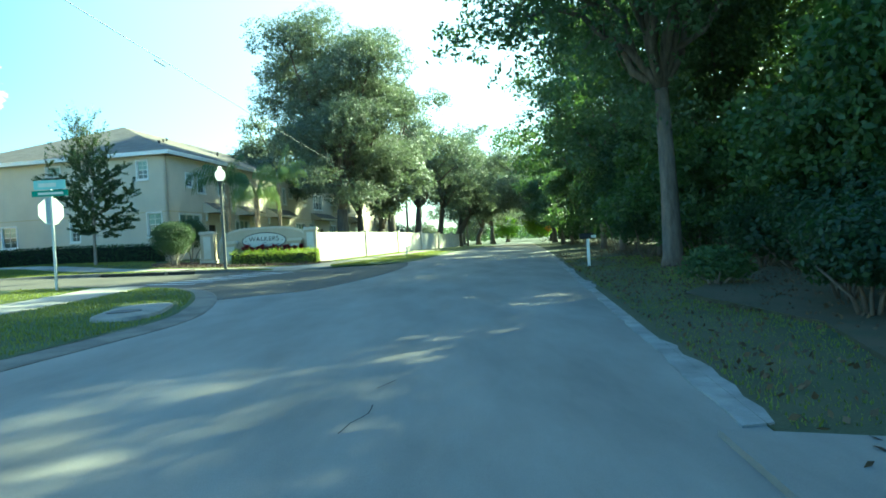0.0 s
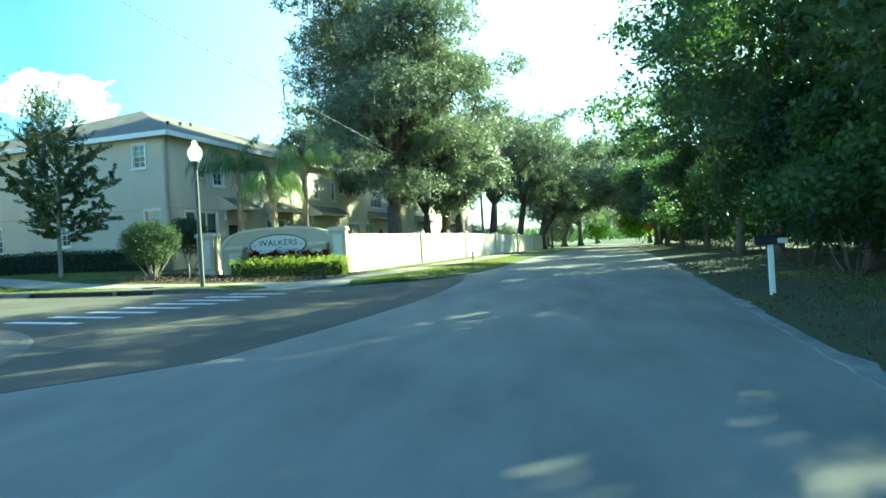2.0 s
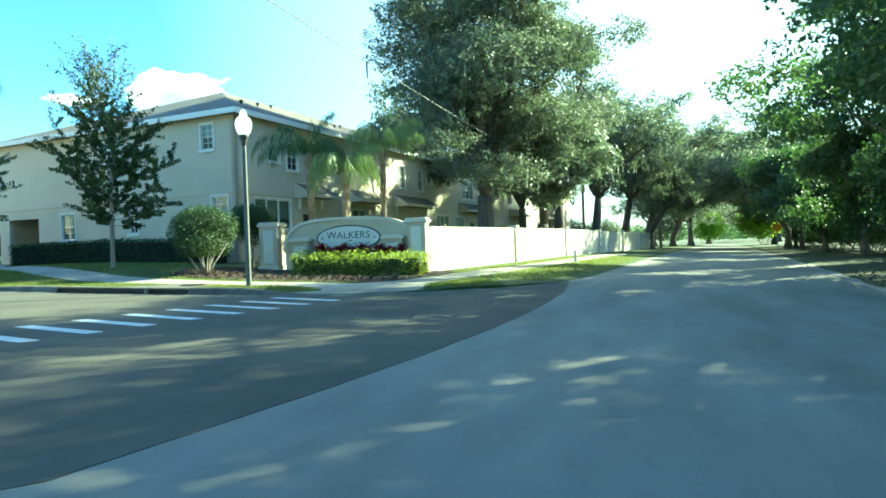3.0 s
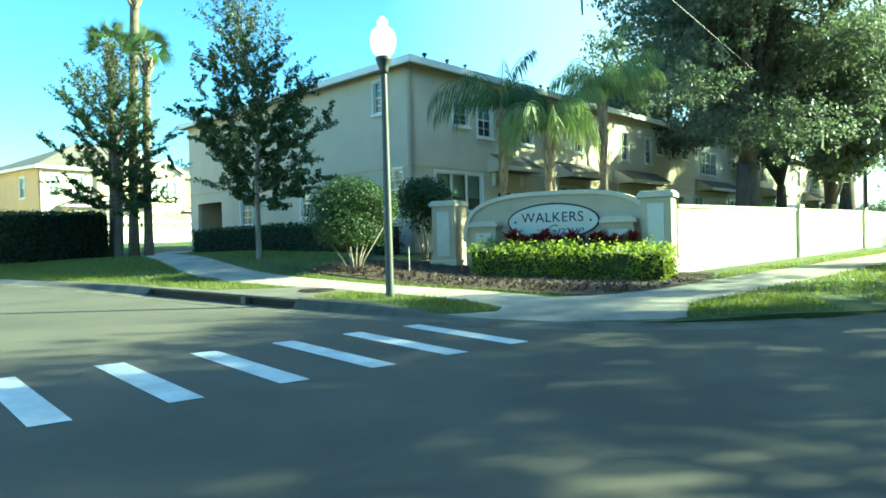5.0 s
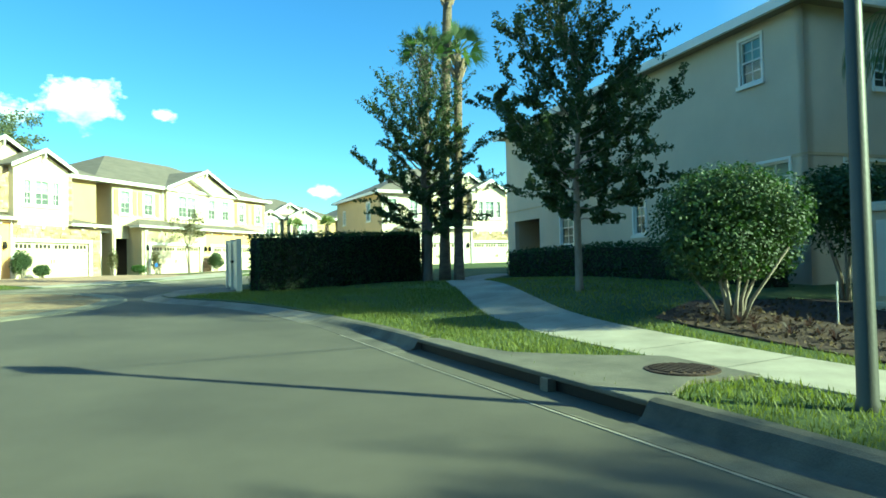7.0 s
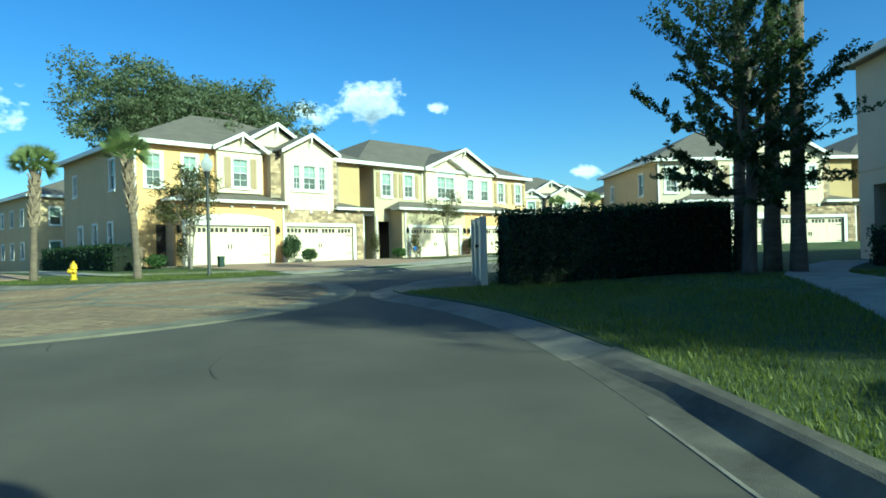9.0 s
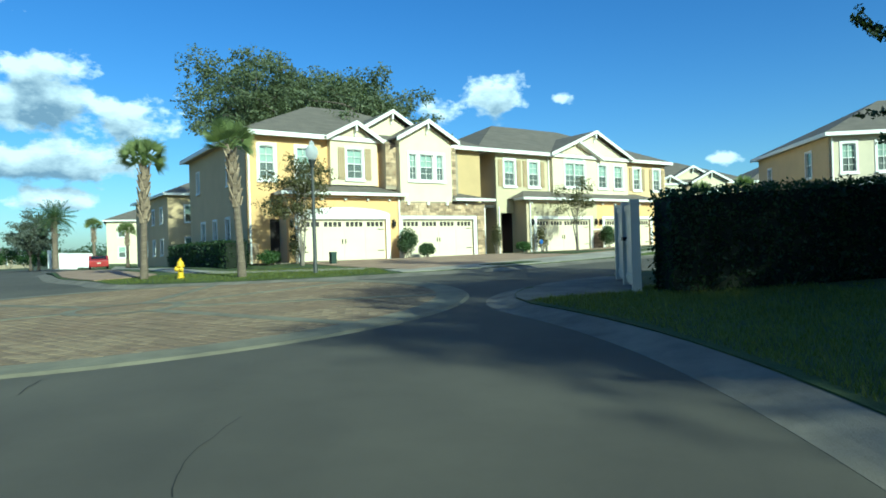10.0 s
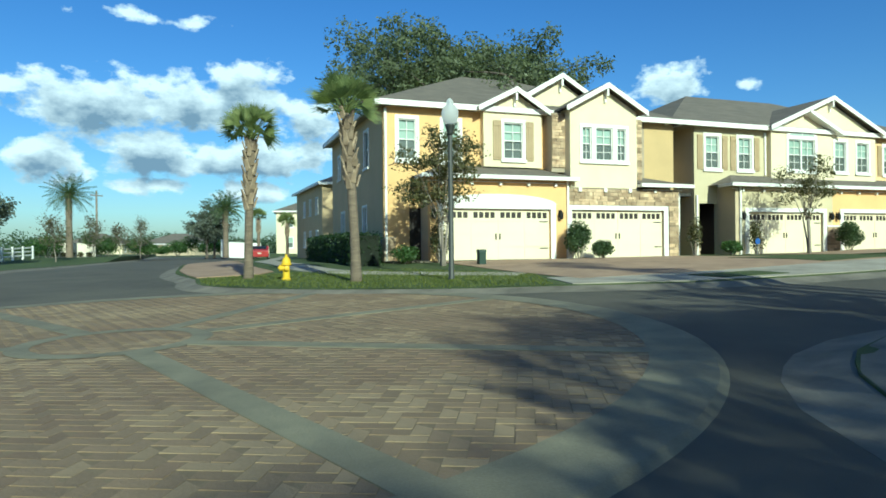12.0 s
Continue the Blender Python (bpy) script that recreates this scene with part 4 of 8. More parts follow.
    bow = [(ax + (ah + 0.15) * math.cos(a), az + 0.17 + 0.30 * math.sin(a)) for a in (math.pi * k / 12 for k in range(13))]
    head = part("arch_head", Mesh().prism(bow, s - 0.345, s - 0.302), trim_white, H, "white arched window head")
    for e in (-1, 1):
        part("pane", Mesh().prism([(ax + e * (0.03 + (ah - 0.08) * math.cos(a)), az + 0.19 + 0.19 * math.sin(a)) for a in (math.pi / 2 * k / 6 for k in range(7))] + [(ax + e * 0.03, az + 0.19)], s - 0.352, s - 0.3455), blind_mat, head)
    arch2 = [(15.43 + 1.05 * math.cos(a), 6.1 + 0.34 * math.sin(a)) for a in (math.pi * k / 12 for k in range(12, -1, -1))]
    part("window_arch", Mesh().prism(arch2, s - 0.35, s - 0.303), trim_white, H)
    for q in u4[1:]:
        window(H, *q, y=s - 0.3, trim=0.13)
    gable(H, 13.0, 21.25, 17.35, 6.55, 6.55, 8.35, s - 0.3, s + 4.5)
    part("canopy_slope", Mesh().add([(15.6, s - 0.75, 7.55), (18.0, s - 0.75, 6.45), (18.0, s - 0.3, 6.45), (15.6, s - 0.3, 7.55), (15.6, s - 0.75, 7.35), (18.0, s - 0.75, 6.25), (18.0, s - 0.3, 6.25), (15.6, s - 0.3, 7.35)],
                                    [(3, 2, 1, 0), (4, 5, 6, 7), (0, 1, 5, 4), (1, 2, 6, 5), (2, 3, 7, 6), (3, 0, 4, 7)]), trim_white, H)
    u5 = [(21.9, 22.65, 4.4, 5.96), (24.2, 24.95, 4.4, 5.96)]
    w("wall", peach, 20.85, 25.6, 0, 6.4, u5, s, lab="peach stucco wall")
    for q in u5:
        window(H, *q, y=s)
        shutter(H, q[0] - 0.5, q[0] - 0.18, 4.3, 6.0, s)
        shutter(H, q[1] + 0.18, q[1] + 0.5, 4.3, 6.0, s)
    g3, g4 = (10.92, 15.8, 0, 2.13), (17.22, 22.1, 0, 2.13)
    w("garage_wall", sage, 10.3, 16.5, 0, 3.42, [g3], 0.0, 0.25, "sage stucco garage front")
    w("garage_wall", gold, 16.5, 22.9, 0, 3.42, [g4], 0.0, 0.25, "golden stucco garage front")
    # these garage sides also take the tan in place of shade
    for x in (10.1, 22.9):
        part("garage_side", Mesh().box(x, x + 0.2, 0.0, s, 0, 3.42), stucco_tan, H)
    for q in (g3, g4):
        garage_door(H, *q, 0.0, 0.2)
    stones("stone_face", H, 16.06, 16.96, 0, 1.4, 0.0, 12)
    part("garage_floor_band", Mesh().box(16.04, 16.98, -0.1, 0, 1.4, 1.48), trim_white, H)
    wall_lantern(H, 16.3, 1.75, 0.0)
    wall_lantern(H, 16.75, 1.75, 0.0)
    wall_lantern(H, 10.5, 1.75, 0.0)
    shed_roof(H, 9.9, 23.1, 0.0, s, 3.47, 4.05)
    downpipe(H, 10.35, -0.02, 0, 3.35)
    downpipe(H, 13.2, s, 4.1, 6.3)
    # ends, back and floors
    side = [(3.0, 3.7, 0.9, 2.4), (5.5, 6.2, 0.9, 2.4), (8.0, 8.8, 0.9, 2.4), (2.5, 3.3, 4.2, 5.8), (9.0, 9.6, 4.3, 5.5)]
    turn = Matrix.Translation((-7.1, 0, 0)) @ SIDE_L
    # the golden stucco with the end wall's shade painted in
    e = part("wall_end", Mesh().wall(-D - s, -s, 0, 6.4, 0.2, [(-b - s, -a - s, c, d) for a, b, c, d in side]), stucco_shade_tone, H, "golden stucco end wall in a duller shade tone, with small windows")
    e.matrix_local = turn
    for a, b, c, d in side:
        window(H, -b - s, -a - s, c, d, turn=turn, trim=0.09, grid=False)
    part("wall_back", Mesh().box(-6.9, 25.4, D + s - 0.2, D + s, 0, 6.4).box(25.4, 25.6, s + 0.2, D + s, 0, 6.4), stucco_tan, H)
    part("storey_floor", Mesh().box(-6.88, 25.38, s + 0.25, D + s - 0.25, 2.95, 3.1).box(-6.88, 25.38, s + 3.8, s + 3.9, 0.02, 2.9), room_dark, H)
    part("base", Mesh().box(-7.05, 25.55, 0.05, D + s, -0.8, 0.0), kerb_concrete, H)
    hip_roof(H, -7.1, 7.35, s, D + s, 6.55, 0.47)
    hip_roof(H, 7.4, 25.6, s, D + s, 6.55, 0.47, left=True)
    return H


HOUSE_B = Matrix.Translation((B_O.x, B_O.y, 1.57)) @ Matrix.Rotation(radians(131), 4, "Z")
town_house_row(HOUSE_B, "row of golden and cream stucco town houses with garages")


# ---- the long beige house behind the sign ----
A_C, A_TURN, A_Z = Vector((-16.4, 39.1)), math.degrees(math.atan2(0.988, 0.15)), 1.2


def long_house(at, label, length=62.0):
    """A long two-storey row seen from its gable end and its garden side. x along the garden side, y into the house."""
    H = thing("town_house", label, "house", at)
    D, E = 16.4, 6.45
    up = [(2.15, 2.98, 4.62, 5.45), (3.55, 4.4, 4.32, 5.62), (6.3, 7.1, 4.3, 5.6), (10.5, 11.15, 4.3, 5.75), (15.0, 15.75, 4.25, 5.65), (17.7, 18.4, 4.25, 5.6), (19.1, 19.9, 4.85, 5.6), (22.5, 23.4, 4.8, 5.55), (25.4, 27.9, 4.1, 5.5), (30.7, 31.4, 4.8, 5.4), (31.95, 32.7, 4.1, 5.35),
          (37, 37.8, 4.2, 5.5), (41, 43.2, 4.1, 5.5), (47, 47.8, 4.2, 5.5), (52, 54, 4.2, 5.5)]
    low = [(1.15, 3.7, 1.45, 2.82), (8.6, 10.8, 1.3, 2.6), (20.5, 22.6, 1.3, 2.6), (24.1, 25.6, 1.5, 2.6), (29.9, 32.1, 1.5, 2.55), (40, 42, 1.4, 2.6), (50, 52, 1.4, 2.6)]
    doors = [(4.7, 5.7, 0.1, 2.2), (12.2, 13.2, 0.1, 2.2), (18.2, 19.2, 0.1, 2.2), (27.0, 28.0, 0.1, 2.2)]
    part("wall", Mesh().wall(0, length, -0.5, E, 0.2, up + low + doors), stucco_beige, H, "beige stucco garden wall")
    for i, q in enumerate(up):
        window(H, *q, trim=0.07, panes=3 if q[1] - q[0] > 2 else 1, trim_mat=trim_white)
    # pale blinds put in where these panes would mirror sky and trees
    for q in low:
        window(H, *q, trim=0.07, panes=3, sash=False)
    for q in doors:
        part("door", Mesh().box(q[0], q[1], 0.1, 0.15, q[2], q[3]).box(q[0] + 0.15, q[1] - 0.15, 0.085, 0.1, 1.2, 2.05), door_dark, H, "dark glazed garden door")
    for x0, x1 in ((4.1, 6.6), (8.6, 11.9), (14.2, 19.0), (24.6, 30.4), (37, 40.5), (49, 54)):
        c = part("porch_roof", Mesh().add([(x0, -1.0, 3.12), (x1, -1.0, 3.12), (x1, 0, 3.72), (x0, 0, 3.72), (x0, 0, 3.0), (x1, 0, 3.0), (x0, -1.0, 3.0), (x1, -1.0, 3.0)], [(0, 1, 2, 3), (0, 3, 4, 6), (1, 7, 5, 2), (6, 4, 5, 7), (0, 6, 7, 1)]), shingle, H, "small sloping shingle canopy over the garden doors")
        part("fascia", Mesh().box(x0 - 0.03, x1 + 0.03, -1.05, -0.98, 2.97, 3.14).add([(x, y, z) for x in (x0 - 0.03, x0 + 0.02) for y, z in ((-0.98, 2.97), (-0.98, 3.13), (0, 2.97), (0, 3.73))], [(0, 1, 3, 2), (4, 6, 7, 5), (1, 5, 7, 3), (0, 2, 6, 4)]), stucco_beige, c, "beige fascia and cheek board")
        for x in (x0 + 0.25, x1 - 0.37):
            part("bracket", Mesh().prism([(x, 2.97), (x + 0.12, 2.97), (x + 0.12, 2.8), (x, 2.45)], -0.14, 0.0), trim_white, c)
    ends = [(1.22, 1.9, 5.0, 6.12), (7.1, 8.05, 4.95, 6.15), (0.5, 1.4, 1.5, 2.9), (6.0, 6.6, 1.45, 2.6), (10.4, 11.4, 1.3, 2.6)]
    porch = (13.2, 15.6, -0.1, 2.5)
    e = part("wall_end", Mesh().wall(-D, 0, -0.5, E, 0.2, [(-b, -a, c, d) for a, b, c, d in ends + [porch]]), stucco_beige, H, "plain beige stucco end wall")
    e.matrix_local = SIDE_L
    band = part("band", Mesh().box(-D, 0.03, -0.025, -0.002, 2.93, 3.0), stucco_tan, H)
    band.matrix_local = SIDE_L
    part("band", Mesh().box(0, length, -0.025, -0.002, 2.93, 3.0), stucco_tan, H)
    for a, b, c, d in ends:
        window(H, -b, -a, c, d, turn=SIDE_L, trim=0.07)
    ent = part("entry", Mesh().box(-15.6, -13.2, 1.6, 1.7, -0.1, 2.5).box(-15.62, -15.6, 0.2, 1.6, -0.1, 2.5).box(-13.2, -13.18, 0.2, 1.6, -0.1, 2.5), stucco_tan, H, "shaded entry porch with a red-brown door")
    ent.matrix_local = SIDE_L
    dr = part("door", Mesh().box(-15.0, -14.1, 1.52, 1.6, -0.1, 2.1), door_wood, H, "red-brown wooden front door")
    dr.matrix_local = SIDE_L
    part("wall_back", Mesh().box(0.2, length, D - 0.2, D, -0.5, E).box(length - 0.2, length, 0.2, D - 0.2, -0.5, E), stucco_beige, H)
    part("storey_floor", Mesh().box(0.25, length - 0.25, 0.25, D - 0.25, 2.95, 3.1).box(2.6, length - 0.25, 3.0, 3.1, 0, 2.9).box(2.6, 2.7, 3.2, D - 0.3, 0.02, 2.9), room_dark, H)
    roof = hip_roof(H, 0, length, 0, D, E + 0.12, 0.405, 0.45)
    for k in range(9):
        vx, vy = 3 + k * 3.1, 2.2 + (k * 37 % 5) * 0.8
        vz = E + 0.14 + (vy + 0.45) * 0.405
        part("vent", Mesh().lathe([(0.05, -0.1), (0.05, 0.1), (0.10, 0.1), (0.10, 0.17), (0.03, 0.2)], 8, (vx, vy, vz)), iron_black, roof, "dark roof vent")
    return H


long_house(Matrix.Translation((A_C.x, A_C.y, A_Z)) @ Matrix.Rotation(radians(A_TURN), 4, "Z"), "long beige stucco town house row with a grey hip roof")


# ---- plants ----
bark = material("bark", (0.16, 0.13, 0.10), 0.95, 0.25, 2.5, 18, 1.0, second=(0.08, 0.065, 0.05), stretch=(3, 3, 0.6))
bark_pale = material("bark_pale", (0.30, 0.26, 0.21), 0.95, 0.2, 3, 20, 0.8, second=(0.18, 0.15, 0.12), stretch=(2, 2, 0.6))
palm_bark = material("palm_bark", (0.235, 0.185, 0.13), 0.95, 0.2, 3, 25, 0.9, second=(0.135, 0.105, 0.075), stretch=(1, 1, 5))
boot_mat = material("palm_boots", (0.36, 0.28, 0.19), 0.9, 0.2, 4, 30, 0.6, second=(0.19, 0.14, 0.09), island=0.25)
oak_leaf = leaf_material("oak_leaf", (0.065, 0.078, 0.055), (0.22, 0.235, 0.18), (0.18, 0.23, 0.11), 0.55)
shade_leaf = leaf_material("shade_leaf", (0.04, 0.062, 0.034), (0.11, 0.15, 0.085), (0.14, 0.24, 0.05), share=0.35)
wood_leaf = leaf_material("wood_leaf", (0.026, 0.046, 0.015), (0.08, 0.125, 0.033), (0.13, 0.24, 0.028), share=0.32)
lime_leaf = leaf_material("lime_leaf", (0.13, 0.22, 0.03), (0.26, 0.36, 0.05), (0.4, 0.6, 0.06), share=0.5)
maple_leaf = leaf_material("maple_leaf", (0.022, 0.042, 0.02), (0.065, 0.095, 0.035), (0.10, 0.15, 0.03))
# near-black; on the undergrowth it also stands in for the wood's shade
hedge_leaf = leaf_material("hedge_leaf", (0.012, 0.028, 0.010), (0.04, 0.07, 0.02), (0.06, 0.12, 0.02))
bush_leaf = leaf_material("bush_leaf", (0.028, 0.06, 0.014), (0.085, 0.15, 0.032), (0.14, 0.26, 0.03))
airy_leaf = leaf_material("airy_leaf", (0.065, 0.082, 0.04), (0.175, 0.20, 0.10), (0.25, 0.30, 0.10))
gold_leaf = leaf_material("gold_leaf", (0.09, 0.125, 0.018), (0.29, 0.32, 0.05), (0.42, 0.52, 0.05), share=0.42)
round_leaf = leaf_material("round_leaf", (0.016, 0.034, 0.010), (0.062, 0.10, 0.026), (0.08, 0.15, 0.02), 0.62, 0.22)
red_leaf = leaf_material("red_leaf", (0.08, 0.010, 0.022), (0.50, 0.06, 0.11), (0.45, 0.03, 0.07))
myrtle_leaf = leaf_material("myrtle_leaf", (0.04, 0.05, 0.016), (0.13, 0.115, 0.04), (0.17, 0.17, 0.045), share=0.25)
frond_leaf = leaf_material("frond_leaf", (0.11, 0.15, 0.05), (0.30, 0.34, 0.13), (0.30, 0.38, 0.09), share=0.4)
frond_dark = leaf_material("frond_dark", (0.045, 0.075, 0.035), (0.11, 0.15, 0.07), (0.15, 0.25, 0.05))
blade_mat = leaf_material("grass_blade", (0.05, 0.072, 0.012), (0.19, 0.21, 0.040), (0.30, 0.35, 0.04), 0.6)
moss_mat = leaf_material("moss", (0.12, 0.13, 0.10), (0.24, 0.25, 0.19), (0.25, 0.27, 0.2), 0.9)


def leaves(name, clumps, size, mat, seed, droop=0.0, long=1.0, shell=0.5, tuft=0, face=0.0):
    """One mesh of single leaves. clumps: (centre, radii, number); the leaves crowd towards each clump's skin. tuft: leaves that share one twig's end; face: how far they turn their faces outwards."""
    rng = np.random.default_rng(seed)
    cs, ax = [], []
    for c, r, n in clumps:
        m = max(1, n // tuft) if tuft else n
        d = rng.normal(size=(m, 3))
        d /= np.linalg.norm(d, axis=1)[:, None]
        k = rng.random(m) ** shell
        at = np.array(c) + d * k[:, None] * np.array(r)
        if tuft:
            at, d = np.repeat(at, tuft, 0), np.repeat(d, tuft, 0)
            at = at + rng.normal(size=at.shape) * size * (0.85, 0.85, 0.6)
        cs.append(at)
        ax.append(d)
    c, d = np.concatenate(cs), np.concatenate(ax)
    n = len(c)
    if face:
        nrm = d * face + np.array((0, 0, 0.6 * face)) + rng.normal(size=(n, 3)) * 0.55
        a = np.cross(nrm, rng.normal(size=(n, 3)))
        a /= np.linalg.norm(a, axis=1)[:, None]
        a[:, 2] -= droop
        b = np.cross(nrm, a)
    else:
        a = rng.normal(size=(n, 3)) + d * 0.5
        a[:, 2] -= droop
        b = np.cross(a, rng.normal(size=(n, 3)))
    a /= np.linalg.norm(a, axis=1)[:, None]
    b /= np.linalg.norm(b, axis=1)[:, None]
    s = size * rng.uniform(0.6, 1.35, n)[:, None]
    v = np.empty((n, 4, 3), np.float32)
    v[:, 0], v[:, 1], v[:, 2], v[:, 3] = c - a * s * 0.5 * long, c + b * s * 0.27, c + a * s * 0.5 * long, c - b * s * 0.27
    return quads(name, v, mat)


def quads(name, v, mat):
    n = len(v)
    me = bpy.data.meshes.new(name)
    me.vertices.add(n * 4)
    me.vertices.foreach_set("co", np.ascontiguousarray(v, np.float32).ravel())
    me.loops.add(n * 4)
    me.loops.foreach_set("vertex_index", np.arange(n * 4, dtype=np.int32))
    me.polygons.add(n)
    me.polygons.foreach_set("loop_start", np.arange(0, n * 4, 4, dtype=np.int32))
    me.materials.append(mat)
    me.update(calc_edges=True)
    return me


def limb(a, b, sag, k=7, wob=0.0, rng=random):
    """A bent line from a to b that first rises by sag."""
    a, b = Vector(a), Vector(b)
    out = []
    for i in range(k + 1):
        t = i / k
        p = a.lerp(b, t)
        p.z += sag * math.sin(math.pi * t) + (rng.uniform(-wob, wob) if 0 < i < k else 0)
        p.x += rng.uniform(-wob, wob) if 0 < i < k else 0
        out.append(p)
    return out


def broadleaf(name, label, x, y, z, H, fork, R, leaf, n_leaf, size, seed, trunk=0.3, limbs=7, flat=0.75, off=(0, 0), droop=0.0, clump=0.30, wood=None, subs=5, low=0.0, moss=0, group="", stems=1, tuft=14):
    """A broad tree: a flared trunk, limbs that fork, and a crown of leaf clumps at the ends of the limbs. flat: the crown's height against its width."""
    rng = random.Random(seed)
    T = thing(name, label, "tree", Matrix.Translation((x, y, z)), group)
    w, clumps = Mesh(), []
    ch = H - fork
    mid = Vector((off[0], off[1], fork + ch * (0.5 + low)))
    for s in range(stems):
        sx, sy = (rng.uniform(-1, 1) * trunk * 2.2 * (stems > 1) for _ in range(2))
        top = Vector((off[0] * 0.25 + sx * 3, off[1] * 0.25 + sy * 3, fork))
        path = [Vector((sx, sy, -0.25)), Vector((sx, sy, 0.25)), Vector((sx * 1.4, sy * 1.4, fork * 0.4)), top]
        w.tube(path, [trunk * 1.5, trunk * 1.08, trunk * 0.92, trunk * 0.72], 10)
        for i in range(max(2, limbs // stems)):
            az = 2 * math.pi * (i + rng.uniform(-0.3, 0.3)) / max(2, limbs // stems) + s
            el = rng.uniform(-0.35, 1.0)
            reach = R * rng.uniform(0.45, 0.8) * math.cos(el * 1.1)
            end = mid + Vector((math.cos(az) * reach, math.sin(az) * reach, ch * 0.46 * math.sin(el * 1.3)))
            main = limb(top, end, ch * 0.06, 7, 0.03 * R, rng)
            r0 = trunk * rng.uniform(0.36, 0.52)
            w.tube(main, [r0 * (1 - 0.75 * k / 7) for k in range(8)], 7)
            for j in range(subs):
                st = main[rng.randint(3, 7)]
                d = Vector((rng.gauss(0, 1), rng.gauss(0, 1), rng.gauss(0.1, 0.7))).normalized()
                e2 = st + d * R * rng.uniform(0.22, 0.42)
                w.tube(limb(st, e2, 0.03 * R, 4, 0.02 * R, rng), [r0 * 0.28 * (1 - 0.8 * k / 4) for k in range(5)], 5)
                cr = R * clump * rng.uniform(0.6, 1.15)
                clumps.append((tuple(e2), (cr, cr, cr * flat * rng.uniform(0.7, 1.0)), 0))
            cr = R * clump * rng.uniform(0.8, 1.2)
            clumps.append((tuple(end), (cr, cr, cr * flat), 0))
    tot = sum(c[1][0] ** 2 for c in clumps)
    clumps = [(c, r, max(8, int(n_leaf * r[0] ** 2 / tot))) for c, r, _ in clumps]
    part("trunk", w, wood or bark, T, "grey-brown bark", smooth=True)
    part("crown", leaves("crown", clumps, size, leaf, seed, droop, 1.0, 0.45, tuft, 0.6), None, T)
    if moss:
        v = []
        for c, r, _ in clumps:
            for _ in range(max(1, moss // len(clumps))):
                px, py = c[0] + rng.uniform(-1, 1) * r[0] * 0.8, c[1] + rng.uniform(-1, 1) * r[1] * 0.8
                pz, ln, wd, a = c[2] - r[2] * rng.uniform(0.1, 0.8), rng.uniform(0.3, 1.0), rng.uniform(0.03, 0.07), rng.uniform(0, 3.14)
                dx, dy = math.cos(a) * wd, math.sin(a) * wd
                v.append([(px - dx, py - dy, pz), (px + dx, py + dy, pz), (px + dx * 0.2 + rng.uniform(-.1, .1), py + dy * 0.2, pz - ln), (px - dx * 0.2, py - dy * 0.2, pz - ln * 0.95)])
        tagged(part("moss", quads("moss", np.array(v), moss_mat), None, T, "hanging grey moss"), kind="stuff")
    return T


def upright_tree(name, label, x, y, z, H, clear, R, leaf, n_leaf, size, seed, trunk=0.1, wood=None, group=""):
    """A young tree with one leader: thick with leaves low down, thin upright twigs above."""
    rng = random.Random(seed)
    T = thing(name, label, "tree", Matrix.Translation((x, y, z)), group)
    w, clumps = Mesh(), []
    lead = [Vector((0, 0, -0.15))] + [Vector((rng.uniform(-.06, .06) * k, rng.uniform(-.06, .06) * k, H * 0.86 * (k + 0.15) / 7.15)) for k in range(8)]
    w.tube(lead, [trunk * 1.3] + [trunk * (1 - 0.88 * k / 7) for k in range(8)], 8)
    n, spots = 58, []
    for i in range(n):
        t = i / (n - 1)
        p = lead[1 + min(6, int((0.06 + clear / H + (0.93 - clear / H) * t) * 7))].copy()
        p.z = clear + (H * 0.74 - clear) * t
        az, tilt = i * 2.4 + rng.uniform(-.4, .4), radians(rng.uniform(2, 24) + 50 * t ** 0.7)
        ln = R * (0.72 + 0.45 * math.sin(math.pi * min(1, t * 1.1 + 0.14))) * (1 + 0.16 * t) * rng.uniform(0.65, 1.2)
        d = Vector((math.cos(az) * math.cos(tilt), math.sin(az) * math.cos(tilt), math.sin(tilt)))
        b = limb(p, p + d * ln, -0.10 * ln, 6, 0.04, rng)
        w.tube(b, [max(0.006, 0.26 * trunk * (1 - 0.9 * k / 6) * (1 - 0.5 * t)) for k in range(7)], 4)
        share = 1.15 if t < 0.34 else max(0.13, 1.15 - 2.3 * (t - 0.34))
        runs = [(b[1], b[6], 1.0)]
        for j in (2, 3, 4, 5, 6):
            for q in range(2):
                side = Vector((rng.gauss(0, 1), rng.gauss(0, 1), rng.gauss(0.2 + 0.7 * t, 0.5))).normalized()
                tip = b[j] + (side + d * 0.7) * rng.uniform(0.25, 0.6) * (0.75 + 0.2 * R)
                w.tube([b[j], tip], [0.006, 0.0025], 3)
                runs.append((b[j], tip, 0.75))
        for a0, b0, k in runs:
            for _ in range(max(1, int(n_leaf / n / 9.5 * share * k * rng.uniform(0.5, 1.5) * 1.25))):
                c = a0.lerp(b0, rng.uniform(0.15, 1.05))
                spots.append((tuple(c), (0.09, 0.09, 0.09), 1))
    part("trunk", w, wood or bark, T, "thin trunk and twigs", smooth=True)
    part("crown", leaves("crown", spots, size, leaf, seed), None, T)
    return T


